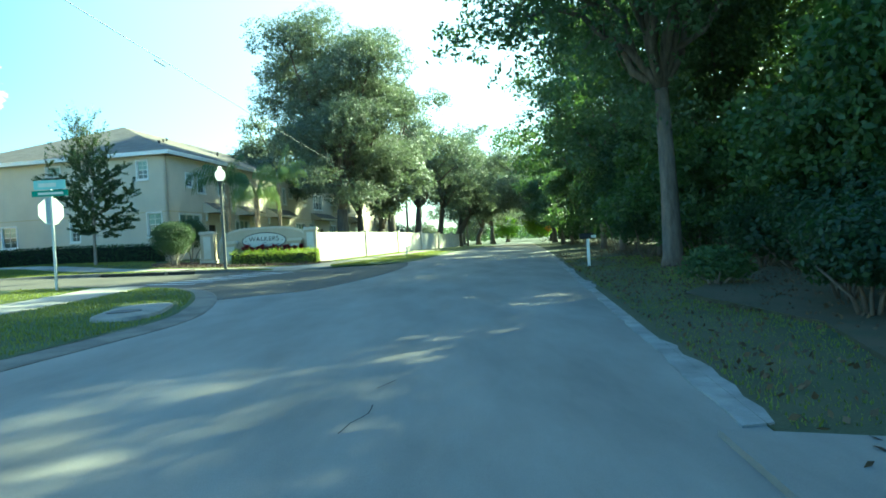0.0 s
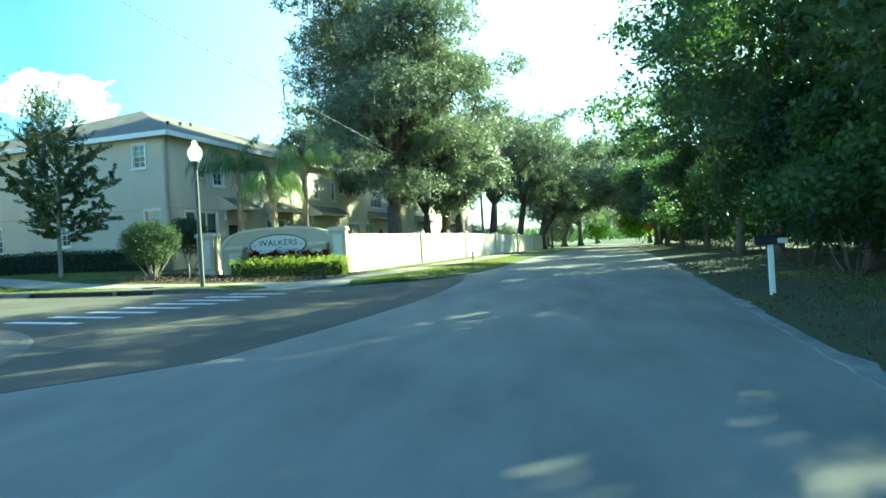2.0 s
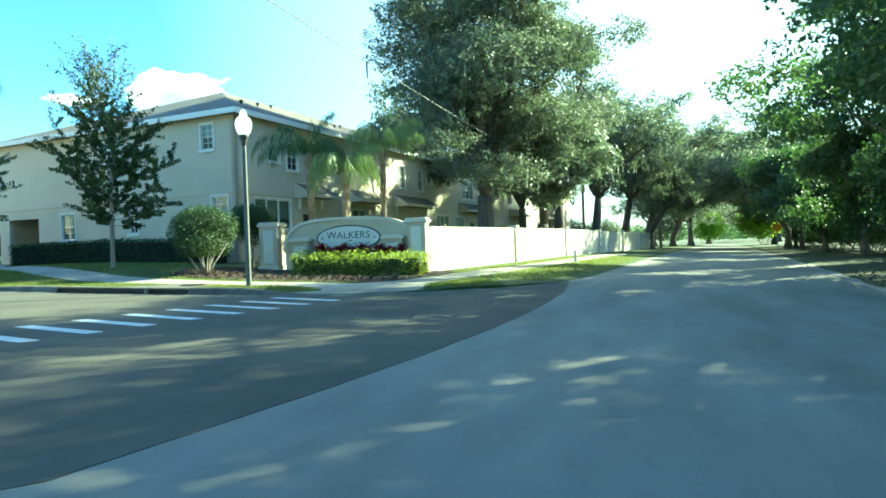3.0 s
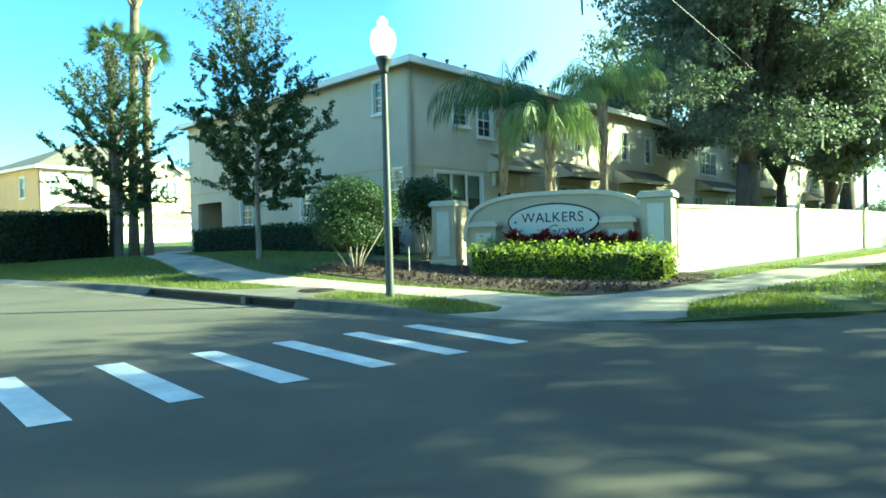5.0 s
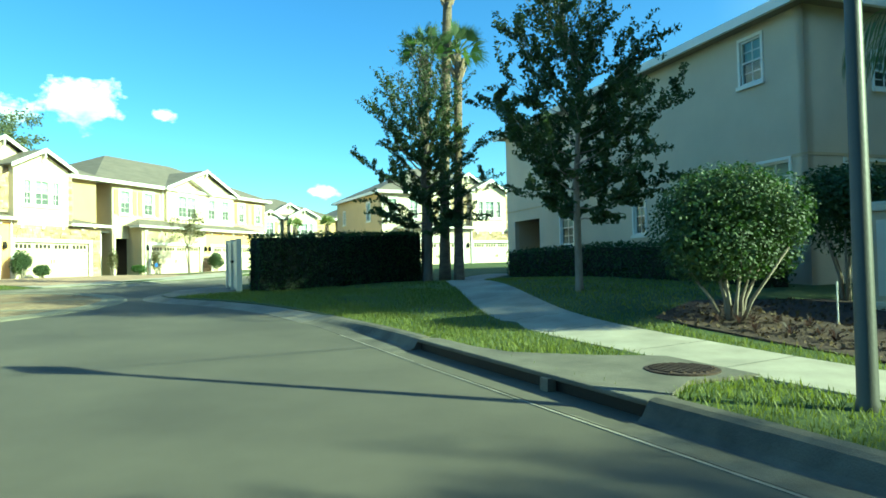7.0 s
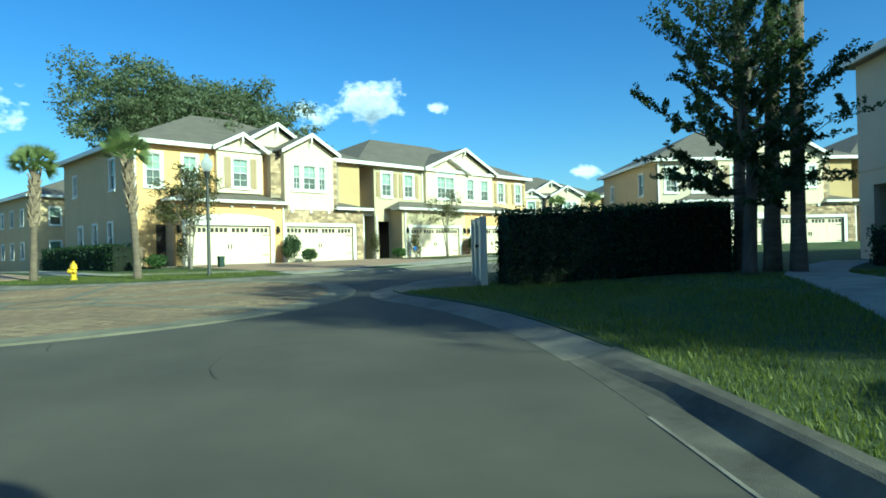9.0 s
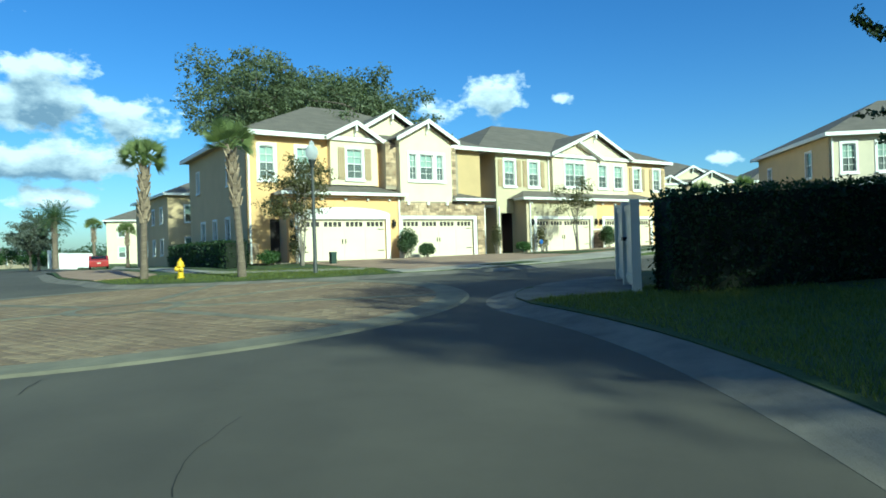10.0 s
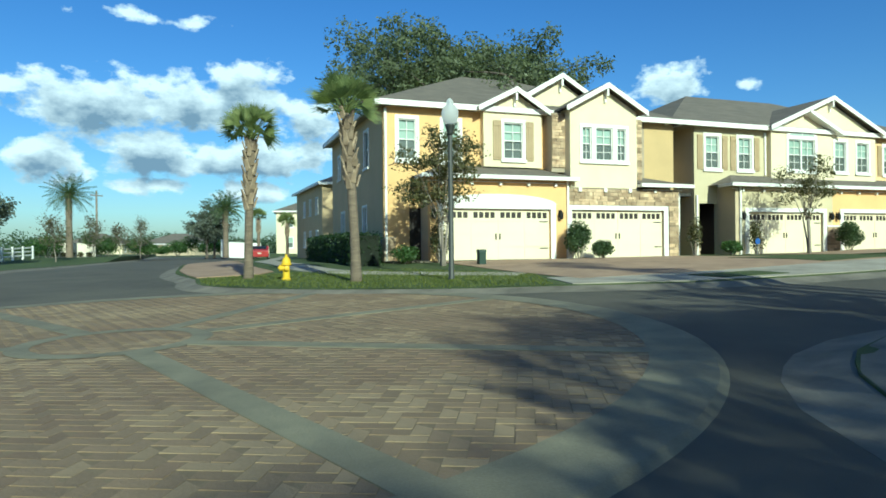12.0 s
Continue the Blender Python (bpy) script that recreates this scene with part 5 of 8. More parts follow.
def shrub(name, label, x, y, z, rx, ry, h, leaf, n, size, seed, group="", stems=0, clear=0.0, category="shrub", lobes=14, shell=0.35):
    """A rounded shrub: stems and many leaf clumps inside an uneven outline."""
    rng = random.Random(seed)
    T = thing(name, label, category, Matrix.Translation((x, y, z)), group)
    clumps = []
    ch = (h - clear) / 2
    for i in range(lobes):
        a, e = rng.uniform(0, 6.28), rng.uniform(-0.7, 1.3)
        c = (rx * 0.55 * math.cos(a) * math.cos(e), ry * 0.55 * math.sin(a) * math.cos(e), clear + ch + ch * 0.55 * math.sin(e))
        k = rng.uniform(0.4, 0.52)
        clumps.append((c, (rx * k, ry * k, ch * k * 1.05), n // (lobes + 4)))
    clumps.append(((0, 0, clear + ch), (rx * 0.75, ry * 0.75, ch * 0.8), 4 * n // (lobes + 4)))
    w = Mesh()
    for i in range(max(stems, 4)):
        a = 6.28 * i / max(stems, 4) + rng.uniform(-.3, .3)
        k = rng.uniform(0.25, 0.75)
        w.tube([(0.10 * math.cos(a), 0.10 * math.sin(a), -0.08), (rx * k * 0.35 * math.cos(a), ry * k * 0.35 * math.sin(a), clear * 0.6 + 0.1), (rx * k * math.cos(a), ry * k * math.sin(a), clear + ch * 0.7)], [0.035, 0.028, 0.014], 5)
    part("stem", w, bark if group.startswith("under") else bark_pale, T, smooth=True)
    part("foliage", leaves("foliage", clumps, size, leaf, seed, 0.0, 1.0, shell, 0, 0.7), None, T)
    return T


def fan_palm(name, label, x, y, z, H, seed, lean=(0, 0), trunk=0.17, boots=(0.55, 0.95), fronds=27, reach=0.84, mat=None, group="", sink=0.05):
    """A cabbage palm: a ringed trunk, old leaf bases below the head, and a round head of fan leaves."""
    rng = random.Random(seed)
    T = thing(name, label, "palm tree", Matrix.Translation((x, y, z)), group)
    top = Vector((lean[0], lean[1], H))
    path = [Vector((0, 0, -0.15))] + [Vector((lean[0] * t ** 1.5, lean[1] * t ** 1.5, H * t)) for t in (0.03, 0.15, 0.3, 0.45, 0.6, 0.75, 0.9, 1.0)]
    part("trunk", Mesh().tube(path, [trunk * 1.35, trunk * 1.25, trunk * 1.05, trunk, trunk, trunk * 0.98, trunk, trunk * 0.95, trunk * 0.8], 12), palm_bark, T, "ringed grey palm trunk", smooth=True)
    if boots:
        b = Mesh()
        k, t = 0, boots[0]
        while t < boots[1]:
            a = k * 2.4
            c = Vector((lean[0] * t ** 1.5, lean[1] * t ** 1.5, H * t))
            o, s = Vector((math.cos(a), math.sin(a), 0)), Vector((-math.sin(a), math.cos(a), 0))
            p, q = c + o * trunk * 0.8, c + o * (trunk * 1.75) + Vector((0, 0, 0.32))
            b.add([p - s * 0.10, p + s * 0.10, q + s * 0.045, q - s * 0.045, p - s * 0.08 + o * 0.05 - Vector((0, 0, 0.03)), p + s * 0.08 + o * 0.05 - Vector((0, 0, 0.03)), q + s * 0.04 + o * 0.04, q - s * 0.04 + o * 0.04],
                  [(3, 2, 1, 0), (4, 5, 6, 7), (0, 1, 5, 4), (1, 2, 6, 5), (2, 3, 7, 6), (3, 0, 4, 7)])
            t += 0.0095 * 6.0 / H
            k += 1
        part("leaf_base", b, boot_mat, T, "criss-cross old leaf bases")
    v, st = [], Mesh()
    for i in range(fronds):
        az, el = i * 2.4 + rng.uniform(-.2, .2), math.asin(max(-1, min(1, -sink + (0.98 + sink) * ((i + 0.5) / fronds) ** 0.7)))
        d = Vector((math.cos(az) * math.cos(el), math.sin(az) * math.cos(el), math.sin(el)))
        side = d.cross(Vector((0, 0, 1))).normalized() if abs(d.z) < 0.98 else Vector((1, 0, 0))
        up = side.cross(d)
        r = rng.uniform(-1.3, 1.3)
        side, up = side * math.cos(r) + up * math.sin(r), up * math.cos(r) - side * math.sin(r)
        hub = top + d * reach * rng.uniform(0.42, 0.75) + Vector((0, 0, 0.05 + 0.12 * max(0, d.z)))
        st.tube([top, (top + hub) / 2 + Vector((0, 0, 0.04)), hub], [0.022, 0.018, 0.013], 5)
        m, L = 26, reach * rng.uniform(0.66, 0.88)
        for j in range(m):
            f = (j / (m - 1) - 0.5) * 2.05
            ray = (d * math.cos(f) + side * math.sin(f)).normalized()
            ln = L * (0.62 + 0.38 * math.cos(f)) * rng.uniform(0.85, 1.15)
            tip = hub + ray * ln + up * 0.10 * abs(math.sin(f)) - Vector((0, 0, 0.08 * ln * (1.4 - d.z) + rng.uniform(0, 0.07)))
            mid = hub + ray * ln * 0.55
            wd = side * math.cos(f) * 0.016 - d * math.sin(f) * 0.016
            v.append([hub, mid + wd, tip, mid - wd])
    part("stalk", st, frond_leaf, T)
    part("frond", quads("frond", np.array([[tuple(p) for p in q] for q in v]), mat or frond_leaf), None, T, "fan-shaped green palm leaves")
    return T


def feather_palm(name, label, x, y, z, H, seed, trunk=0.15, fronds=14, reach=2.4, mat=None, lean=(0, 0), hang=0.9, leaflet=0.45, group="", pods=True, spread=(-0.5, 1.2), ways=None, curtain=False):
    """A feather palm: arching leaves whose leaflets hang from the rib. ways: each leaf's heading, rise, length and bend; curtain: leaflets hang straight down."""
    rng = random.Random(seed)
    T = thing(name, label, "palm tree", Matrix.Translation((x, y, z)), group)
    top = Vector((lean[0], lean[1], H))
    part("trunk", Mesh().tube([(0, 0, -0.15), (0, 0, 0.1), (lean[0] * .2, lean[1] * .2, H * 0.4), (lean[0] * .7, lean[1] * .7, H * 0.8), top], [trunk * 1.3, trunk * 1.15, trunk, trunk * 0.95, trunk * 0.7], 10), palm_bark, T, "ringed grey palm trunk", smooth=True)
    if pods:
        b = Mesh()
        for k in range(46):
            a, t = k * 2.4, H - 2.4 + 2.3 * k / 46
            c, o, s = Vector((top.x, top.y, t)), Vector((math.cos(a), math.sin(a), 0)), Vector((-math.sin(a), math.cos(a), 0))
            p, q = c + o * trunk * 0.7, c + o * trunk * 1.35 + Vector((0, 0, 0.4))
            b.add([p - s * 0.07, p + s * 0.07, q + s * 0.03, q - s * 0.03, p + o * 0.05, q + o * 0.03], [(3, 2, 1, 0), (0, 1, 4), (1, 2, 5, 4), (2, 3, 5), (3, 0, 4, 5)])
        part("leaf_base", b, boot_mat, T, "brown shaggy leaf bases")
    v, rib = [], Mesh()
    if not ways:
        ways = []
        for i in range(fronds):
            el = spread[0] + (spread[1] - spread[0]) * (i + 0.5) / fronds
            ways.append((math.degrees(i * 2.4 + rng.uniform(-.2, .2)), math.degrees(el), reach * rng.uniform(0.85, 1.1), hang * 110 * (1.15 - 0.5 * el)))
    for az, el, L, bend in ways:
        az = radians(az + rng.uniform(-6, 6))
        o, s = Vector((math.cos(az), math.sin(az), 0)), Vector((-math.sin(az), math.cos(az), 0))
        pts = [top.copy()]
        for k in range(12):
            th = radians(el - bend * ((k + 0.5) / 12) ** 1.25)
            pts.append(pts[-1] + (o * math.cos(th) + Vector((0, 0, math.sin(th)))) * L / 12)
        rib.tube(pts, [0.028 * (1 - 0.85 * k / 12) for k in range(13)], 4)
        for k in range(2, 13):
            for h2 in range(3):
                t = (k - 1 + h2 / 3)
                p = pts[k - 1].lerp(pts[k], h2 / 3)
                w = (pts[k] - pts[k - 1]).normalized()
                ln = leaflet * (0.5 + 0.9 * math.sin(math.pi * min(t / 12.5, 1))) * rng.uniform(0.8, 1.15)
                for sd in (-1, 1):
                    out, fall = (rng.uniform(0.10, 0.42), rng.uniform(0.7, 1.0)) if curtain else (rng.uniform(0.45, 0.8), hang * rng.uniform(0.5, 1.0))
                    tip = p + s * sd * ln * out + w * ln * 0.3 - Vector((0, 0, ln * fall))
                    mid = p.lerp(tip, 0.5) + Vector((0, 0, ln * 0.10))
                    v.append([p, mid + w * 0.021, tip, mid - w * 0.021])
    part("rib", rib, frond_leaf, T)
    part("frond", quads("frond", np.array([[tuple(p) for p in q] for q in v]), mat or frond_leaf), None, T, "arching feathery palm leaves")
    return T


def hedge(name, label, path, width, h, leaf, per_m2, size, seed, lift=0.0, core_mat=None, wave=0.05, ragged=0.0):
    """A clipped hedge along a path: a solid core, dark for the shade inside it, with leaves all over."""
    rng = np.random.default_rng(seed)
    T = thing(name, label, "hedge")
    core, vs = Mesh(), []
    for (x0, y0), (x1, y1) in zip(path, path[1:]):
        a, b = Vector((x0, y0)), Vector((x1, y1))
        L, w = (b - a).length, (b - a).normalized()
        s = Vector((-w.y, w.x))
        za, zb = lawn_z(x0, y0) + lift, lawn_z(x1, y1) + lift
        k = width / 2 - 0.07
        q = [a - s * k, a + s * k, b + s * k, b - s * k]
        core.add([(p.x, p.y, z - 0.1) for p, z in zip(q, (za, za, zb, zb))] + [(p.x, p.y, z + h - 0.08) for p, z in zip(q, (za, za, zb, zb))], [(3, 2, 1, 0), (4, 5, 6, 7), (0, 1, 5, 4), (1, 2, 6, 5), (2, 3, 7, 6), (3, 0, 4, 7)])
        n = int((2 * L * h + L * width + 2 * width * h) * per_m2)
        t, f, o = rng.random(n) * (L + 0.1) - 0.05, rng.random(n), rng.random(n)
        side = np.where(f < 0.4, 1, np.where(f < 0.8, -1, 0))
        off = np.where(side != 0, side * width / 2, (o - 0.5) * width)
        zz = np.where(side != 0, o * h, h)
        t = np.where(rng.random(n) < 2 * width * h / (2 * L * h + L * width + 2 * width * h), np.where(rng.random(n) < 0.5, 0, L), t)
        off = np.where((t == 0) | (t == L), (rng.random(n) - 0.5) * width, off)
        zz = np.where((t == 0) | (t == L), rng.random(n) * h, zz)
        j = rng.normal(size=(n, 3)) * wave
        base = np.stack([a.x + w.x * t + s.x * off, a.y + w.y * t + s.y * off, za + (zb - za) * t / L + zz], 1) + j
        if ragged:
            lump = np.array([noise.noise((p[0] * 2.1, p[1] * 2.1, p[2] * 2.6)) + 0.5 * noise.noise((p[0] * 6.0, p[1] * 6.0, p[2] * 6.0)) for p in base.tolist()])
            base[:, 2] += ragged * (lump + 0.25) * (zz / h)
            base[:, 0] += s.x * np.sign(off) * ragged * lump
            base[:, 1] += s.y * np.sign(off) * ragged * lump
        vs.append(base)
    c = np.concatenate(vs)
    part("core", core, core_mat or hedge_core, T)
    part("foliage", leaves("foliage", [(tuple(p), (0.03, 0.03, 0.03), 1) for p in c.tolist()], size, leaf, seed), None, T)
    return T


gold_core = material("gold_core", (0.055, 0.06, 0.016), 0.95, 0.3)
# near-black: the shade between a hedge's leaves, as the core's colour
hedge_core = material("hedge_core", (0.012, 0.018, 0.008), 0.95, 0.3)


# ---- the entrance sign and the boundary wall ----
def on_lawn(x, y, turn=0.0, lift=0.0):
    return Matrix.Translation((x, y, lawn_z(x, y) + lift)) @ Matrix.Rotation(radians(turn), 4, "Z")


sign_stucco = material("sign_stucco", (0.53, 0.45, 0.32), 0.9, 0.07, 1.2, 110, 0.3, second=(0.43, 0.365, 0.255))
sign_trim = material("sign_trim", (0.62, 0.555, 0.43), 0.85, 0.06, 1.5, 80, 0.2)
sign_panel = material("sign_panel", (0.66, 0.64, 0.55), 0.7, 0.05, 1.5, 60, 0.1, second=(0.57, 0.55, 0.47))
sign_black = material("sign_black", (0.012, 0.012, 0.014), 0.5, 0.1)
wall_cream = material("wall_cream", (0.80, 0.74, 0.60), 0.85, 0.05, 0.7, 90, 0.25, second=(0.66, 0.60, 0.47))
SIGN_TURN = math.degrees(math.atan2(0.1, 0.995))
SIGN = Matrix.Translation((-10.2, 36.6, 0.62)) @ Matrix.Rotation(radians(SIGN_TURN), 4, "Z")
sign = thing("entrance_sign", "beige stucco entrance sign with an oval name board", "sign", SIGN)


def pillar(x, w, h, y0=-0.25):
    p = part("pillar", Mesh().box(x - w / 2, x + w / 2, y0, y0 + w, -0.4, h - 0.16), sign_stucco, sign, "square stucco pillar with a pale panel", bevel=0.012)
    part("cap", Mesh().box(x - w / 2 - 0.06, x + w / 2 + 0.06, y0 - 0.06, y0 + w + 0.06, h - 0.16, h - 0.05).box(x - w / 2 - 0.02, x + w / 2 + 0.02, y0 - 0.02, y0 + w + 0.02, h - 0.05, h), sign_trim, p, bevel=0.015)
    part("foot", Mesh().box(x - w / 2 - 0.045, x + w / 2 + 0.045, y0 - 0.045, y0 + w + 0.045, -0.4, 0.34).box(x - w / 2 - 0.06, x + w / 2 + 0.06, y0 - 0.06, y0 + w + 0.06, 0.34, 0.42), sign_trim, p, bevel=0.012)
    part("panel", Mesh().box(x - w * 0.27, x + w * 0.27, y0 - 0.02, y0 - 0.002, 0.52, h - 0.3), sign_panel, p)
    return p


pillar(-2.95, 0.72, 2.05)
pillar(2.72, 0.70, 2.0)
face = [(-2.34, -0.4), (2.64, -0.4)] + [(0.15 + 2.49 * math.copysign(abs(math.cos(a)) ** 0.62, math.cos(a)), 0.90 + 1.21 * math.sin(a) ** 0.66) for a in (math.pi * k / 40 for k in range(41))]
part("wall", Mesh().prism(face, -0.10, 0.16), sign_stucco, sign, bevel=0.01)
rim = Mesh()
edge = [Vector(p) for p in face[2:]]
rings = []
for i, p in enumerate(edge):
    d = (edge[min(i + 1, len(edge) - 1)] - edge[max(i - 1, 0)]).normalized()
    nrm = Vector((d.y, -d.x))
    o, q = p + nrm * 0.035, p - nrm * 0.07
    rings.append([(o.x, -0.16, o.y), (o.x, 0.20, o.y), (q.x, 0.20, q.y), (q.x, -0.16, q.y)])
rim.add([p for r in rings for p in r], [(i * 4 + k, i * 4 + (k + 1) % 4, (i + 1) * 4 + (k + 1) % 4, (i + 1) * 4 + k) for i in range(len(rings) - 1) for k in range(4)])
part("coping", rim, sign_trim, sign, "moulded stucco edge")
for x in (-1.66, 1.88):
    q = part("pier", Mesh().box(x - 0.36, x + 0.36, -0.42, -0.102, -0.4, 1.28), sign_stucco, sign, bevel=0.01)
    part("cap", Mesh().box(x - 0.43, x + 0.43, -0.50, -0.10, 1.28, 1.37).prism([(x - 0.40, 1.37), (x + 0.40, 1.37), (x + 0.3, 1.43), (x - 0.3, 1.43)], -0.47, -0.10), sign_trim, q)
    part("panel", Mesh().box(x - 0.22, x + 0.22, -0.44, -0.422, 0.35, 1.12), sign_panel, q)
OX, OZ, RX, RZ = 0.15, 1.37, 1.22, 0.47


def oval(rx, rz, y0, y1):
    return Mesh().prism([(OX + rx * math.cos(a), OZ + rz * math.sin(a)) for a in (2 * math.pi * k / 48 for k in range(48))], y0, y1)


board = part("name_board", oval(RX, RZ, -0.145, -0.102), sign_black, sign, "oval white board with a black rim")
part("board_face", oval(RX - 0.045, RZ - 0.045, -0.152, -0.1452), sign_panel, board)


def text_mesh(body, size, mat, name, parent, m, spacing=1.0, shear=0.0, offset=0.0):
    c = bpy.data.curves.new(name, "FONT")
    c.body, c.size, c.align_x, c.align_y, c.extrude, c.space_character, c.shear, c.offset = body, size, "CENTER", "CENTER", 0.004, spacing, shear, offset
    tmp = new(name, c)
    me = bpy.data.meshes.new_from_object(tmp)
    bpy.data.objects.remove(tmp)
    bpy.data.curves.remove(c)
    me.materials.clear()
    me.materials.append(mat)
    ob = part(name, me, None, parent)
    ob.matrix_local = m
    return ob


UPRIGHT = Matrix.Rotation(radians(90), 4, "X")
text_mesh("WALKERS", 0.36, sign_black, "lettering", board, Matrix.Translation((OX, -0.156, OZ + 0.09)) @ UPRIGHT, 1.06)
text_mesh("Grove", 0.40, sign_black, "lettering", board, Matrix.Translation((OX + 0.3, -0.156, OZ - 0.24)) @ UPRIGHT, 0.95, 0.4, -0.006)
part("dot", Mesh().lathe([(0.03, 0), (0.03, 0.01)], 12).turned(Matrix.Translation((OX - 1.0, -0.152, OZ)) @ UPRIGHT), sign_black, board)
part("dot", Mesh().lathe([(0.03, 0), (0.03, 0.01)], 12).turned(Matrix.Translation((OX + 1.0, -0.152, OZ)) @ UPRIGHT), sign_black, board)

WALL_A, WALL_WAY = Vector((-7.25, 37.5)), Vector((0.18, 0.984))
fence = thing("boundary_wall", "cream precast wall with square posts along the street", "wall")
for i in range(6):
    a, b = WALL_A + WALL_WAY * 9.3 * i, WALL_A + WALL_WAY * 9.3 * (i + 1)
    za, zb = lawn_z(a.x, a.y), lawn_z(b.x, b.y)
    s = Vector((0.984, -0.18)) * 0.07
    q = [a - s, a + s, b + s, b - s]
    part("panel", Mesh().add([(p.x, p.y, z - 0.3) for p, z in zip(q, (za, za, zb, zb))] + [(p.x, p.y, z + 1.6) for p, z in zip(q, (za, za, zb, zb))], [(3, 2, 1, 0), (4, 5, 6, 7), (0, 1, 5, 4), (1, 2, 6, 5), (2, 3, 7, 6), (3, 0, 4, 7)]), wall_cream, fence)
    s *= 1.5
    q = [a - s, a + s, b + s, b - s]
    part("coping", Mesh().add([(p.x, p.y, z + 1.6) for p, z in zip(q, (za, za, zb, zb))] + [(p.x, p.y, z + 1.68) for p, z in zip(q, (za, za, zb, zb))], [(3, 2, 1, 0), (4, 5, 6, 7), (0, 1, 5, 4), (1, 2, 6, 5), (2, 3, 7, 6), (3, 0, 4, 7)]), wall_cream, fence)
    m = Matrix.Translation((b.x, b.y, zb)) @ Matrix.Rotation(math.atan2(WALL_WAY.y, WALL_WAY.x) - math.pi / 2, 4, "Z")
    part("post", Mesh().box(-0.17, 0.17, -0.17, 0.17, -0.3, 1.72).box(-0.21, 0.21, -0.21, 0.21, 1.72, 1.80).turned(m), wall_cream, fence)

# ---- street furniture ----
post_metal = material("post_metal", (0.055, 0.06, 0.055), 0.5, 0.12, 2, 40, 0.15, metal=0.3)
lamp_green = material("lamp_pole", (0.062, 0.064, 0.056), 0.5, 0.1, 2, 40, 0.1)
globe_mat = bpy.data.materials.new("lamp_globe")
globe_mat.use_nodes = True
gb = globe_mat.node_tree.nodes["Principled BSDF"]
gb.inputs["Base Color"].default_value, gb.inputs["Roughness"].default_value = (0.88, 0.9, 0.86, 1), 0.3
g_nodes, g_links = globe_mat.node_tree.nodes, globe_mat.node_tree.links
g_tr, g_mix = g_nodes.new("ShaderNodeBsdfTranslucent"), g_nodes.new("ShaderNodeMixShader")
g_tr.inputs["Color"].default_value, g_mix.inputs[0].default_value = (0.95, 0.95, 0.93, 1), 0.75
g_links.new(gb.outputs[0], g_mix.inputs[1])
g_links.new(g_tr.outputs[0], g_mix.inputs[2])
g_links.new(g_mix.outputs[0], g_nodes["Material Output"].inputs["Surface"])


def street_lamp(x, y, label, H=4.1, group="street lamps"):
    """A tapered pole with an urn fitter and an acorn globe."""
    L = thing("street_lamp", label, "street lamp", on_lawn(x, y), group)
    part("pole", Mesh().lathe([(0.085, -0.1), (0.085, 0.05), (0.075, 0.08), (0.055, H - 0.3), (0.05, H - 0.25)], 14), lamp_green, L, "dark green tapered pole", smooth=True)
    part("fitter", Mesh().lathe([(0.05, H - 0.27), (0.085, H - 0.24), (0.075, H - 0.19), (0.13, H - 0.04), (0.145, H), (0.12, H + 0.02)], 14), post_metal, L, smooth=True)
    part("globe", Mesh().lathe([(0.11, H + 0.02), (0.18, H + 0.10), (0.225, H + 0.24), (0.23, H + 0.34), (0.19, H + 0.46), (0.10, H + 0.54), (0.085, H + 0.58), (0.10, H + 0.62), (0.06, H + 0.68), (0.015, H + 0.72)], 18), globe_mat, L, "frosted acorn globe", smooth=True)
    return L


street_lamp(-10.09, 29.95, "dark green street lamp with an acorn globe beside the kerb")
street_lamp(-38.95, 19.2, "dark green street lamp with an acorn globe before the houses")

red_sign = material("red_sign", (0.42, 0.02, 0.02), 0.5, 0.05)
steel = material("galvanised", (0.42, 0.43, 0.43), 0.45, 0.1, 3, 60, 0.1, metal=0.7)
sign_green = material("sign_green", (0.01, 0.20, 0.12), 0.5, 0.06)
sign_pale = material("sign_pale", (0.62, 0.68, 0.66), 0.5, 0.05)
st = thing("stop_sign", "stop sign seen from behind, with street name plates", "road sign", on_lawn(-12.2, 20.35, 4))
part("post", Mesh().box(-0.035, 0.035, -0.03, 0.03, -0.2, 3.3), steel, st, "square steel post")
part("plate", Mesh().prism([(0.45 * math.cos(a), 2.5 + 0.45 * math.sin(a)) for a in (math.pi / 8 + math.pi / 4 * k for k in range(8))], 0.032, 0.038).turned(Matrix.Rotation(radians(62), 4, "Z")), sign_pale, st, "bare grey back of the octagon")
part("name_plate", Mesh().box(-0.55, 0.55, -0.048, -0.036, 2.96, 3.15), sign_green, st, "green street name plate")
# pale teal: the plate's glare is put into its colour
part("name_plate", Mesh().box(-0.48, 0.48, -0.044, -0.034, 3.18, 3.47), material("sign_teal", (0.30, 0.55, 0.50), 0.4, 0.06), st, "street name plate made pale teal for the glare on it")
part("lettering", Mesh().box(-0.36, 0.40, -0.052, -0.0481, 3.02, 3.09), sign_panel, st)
part("lettering", Mesh().box(-0.34, 0.20, -0.048, -0.0441, 3.26, 3.38), sign_panel, st)

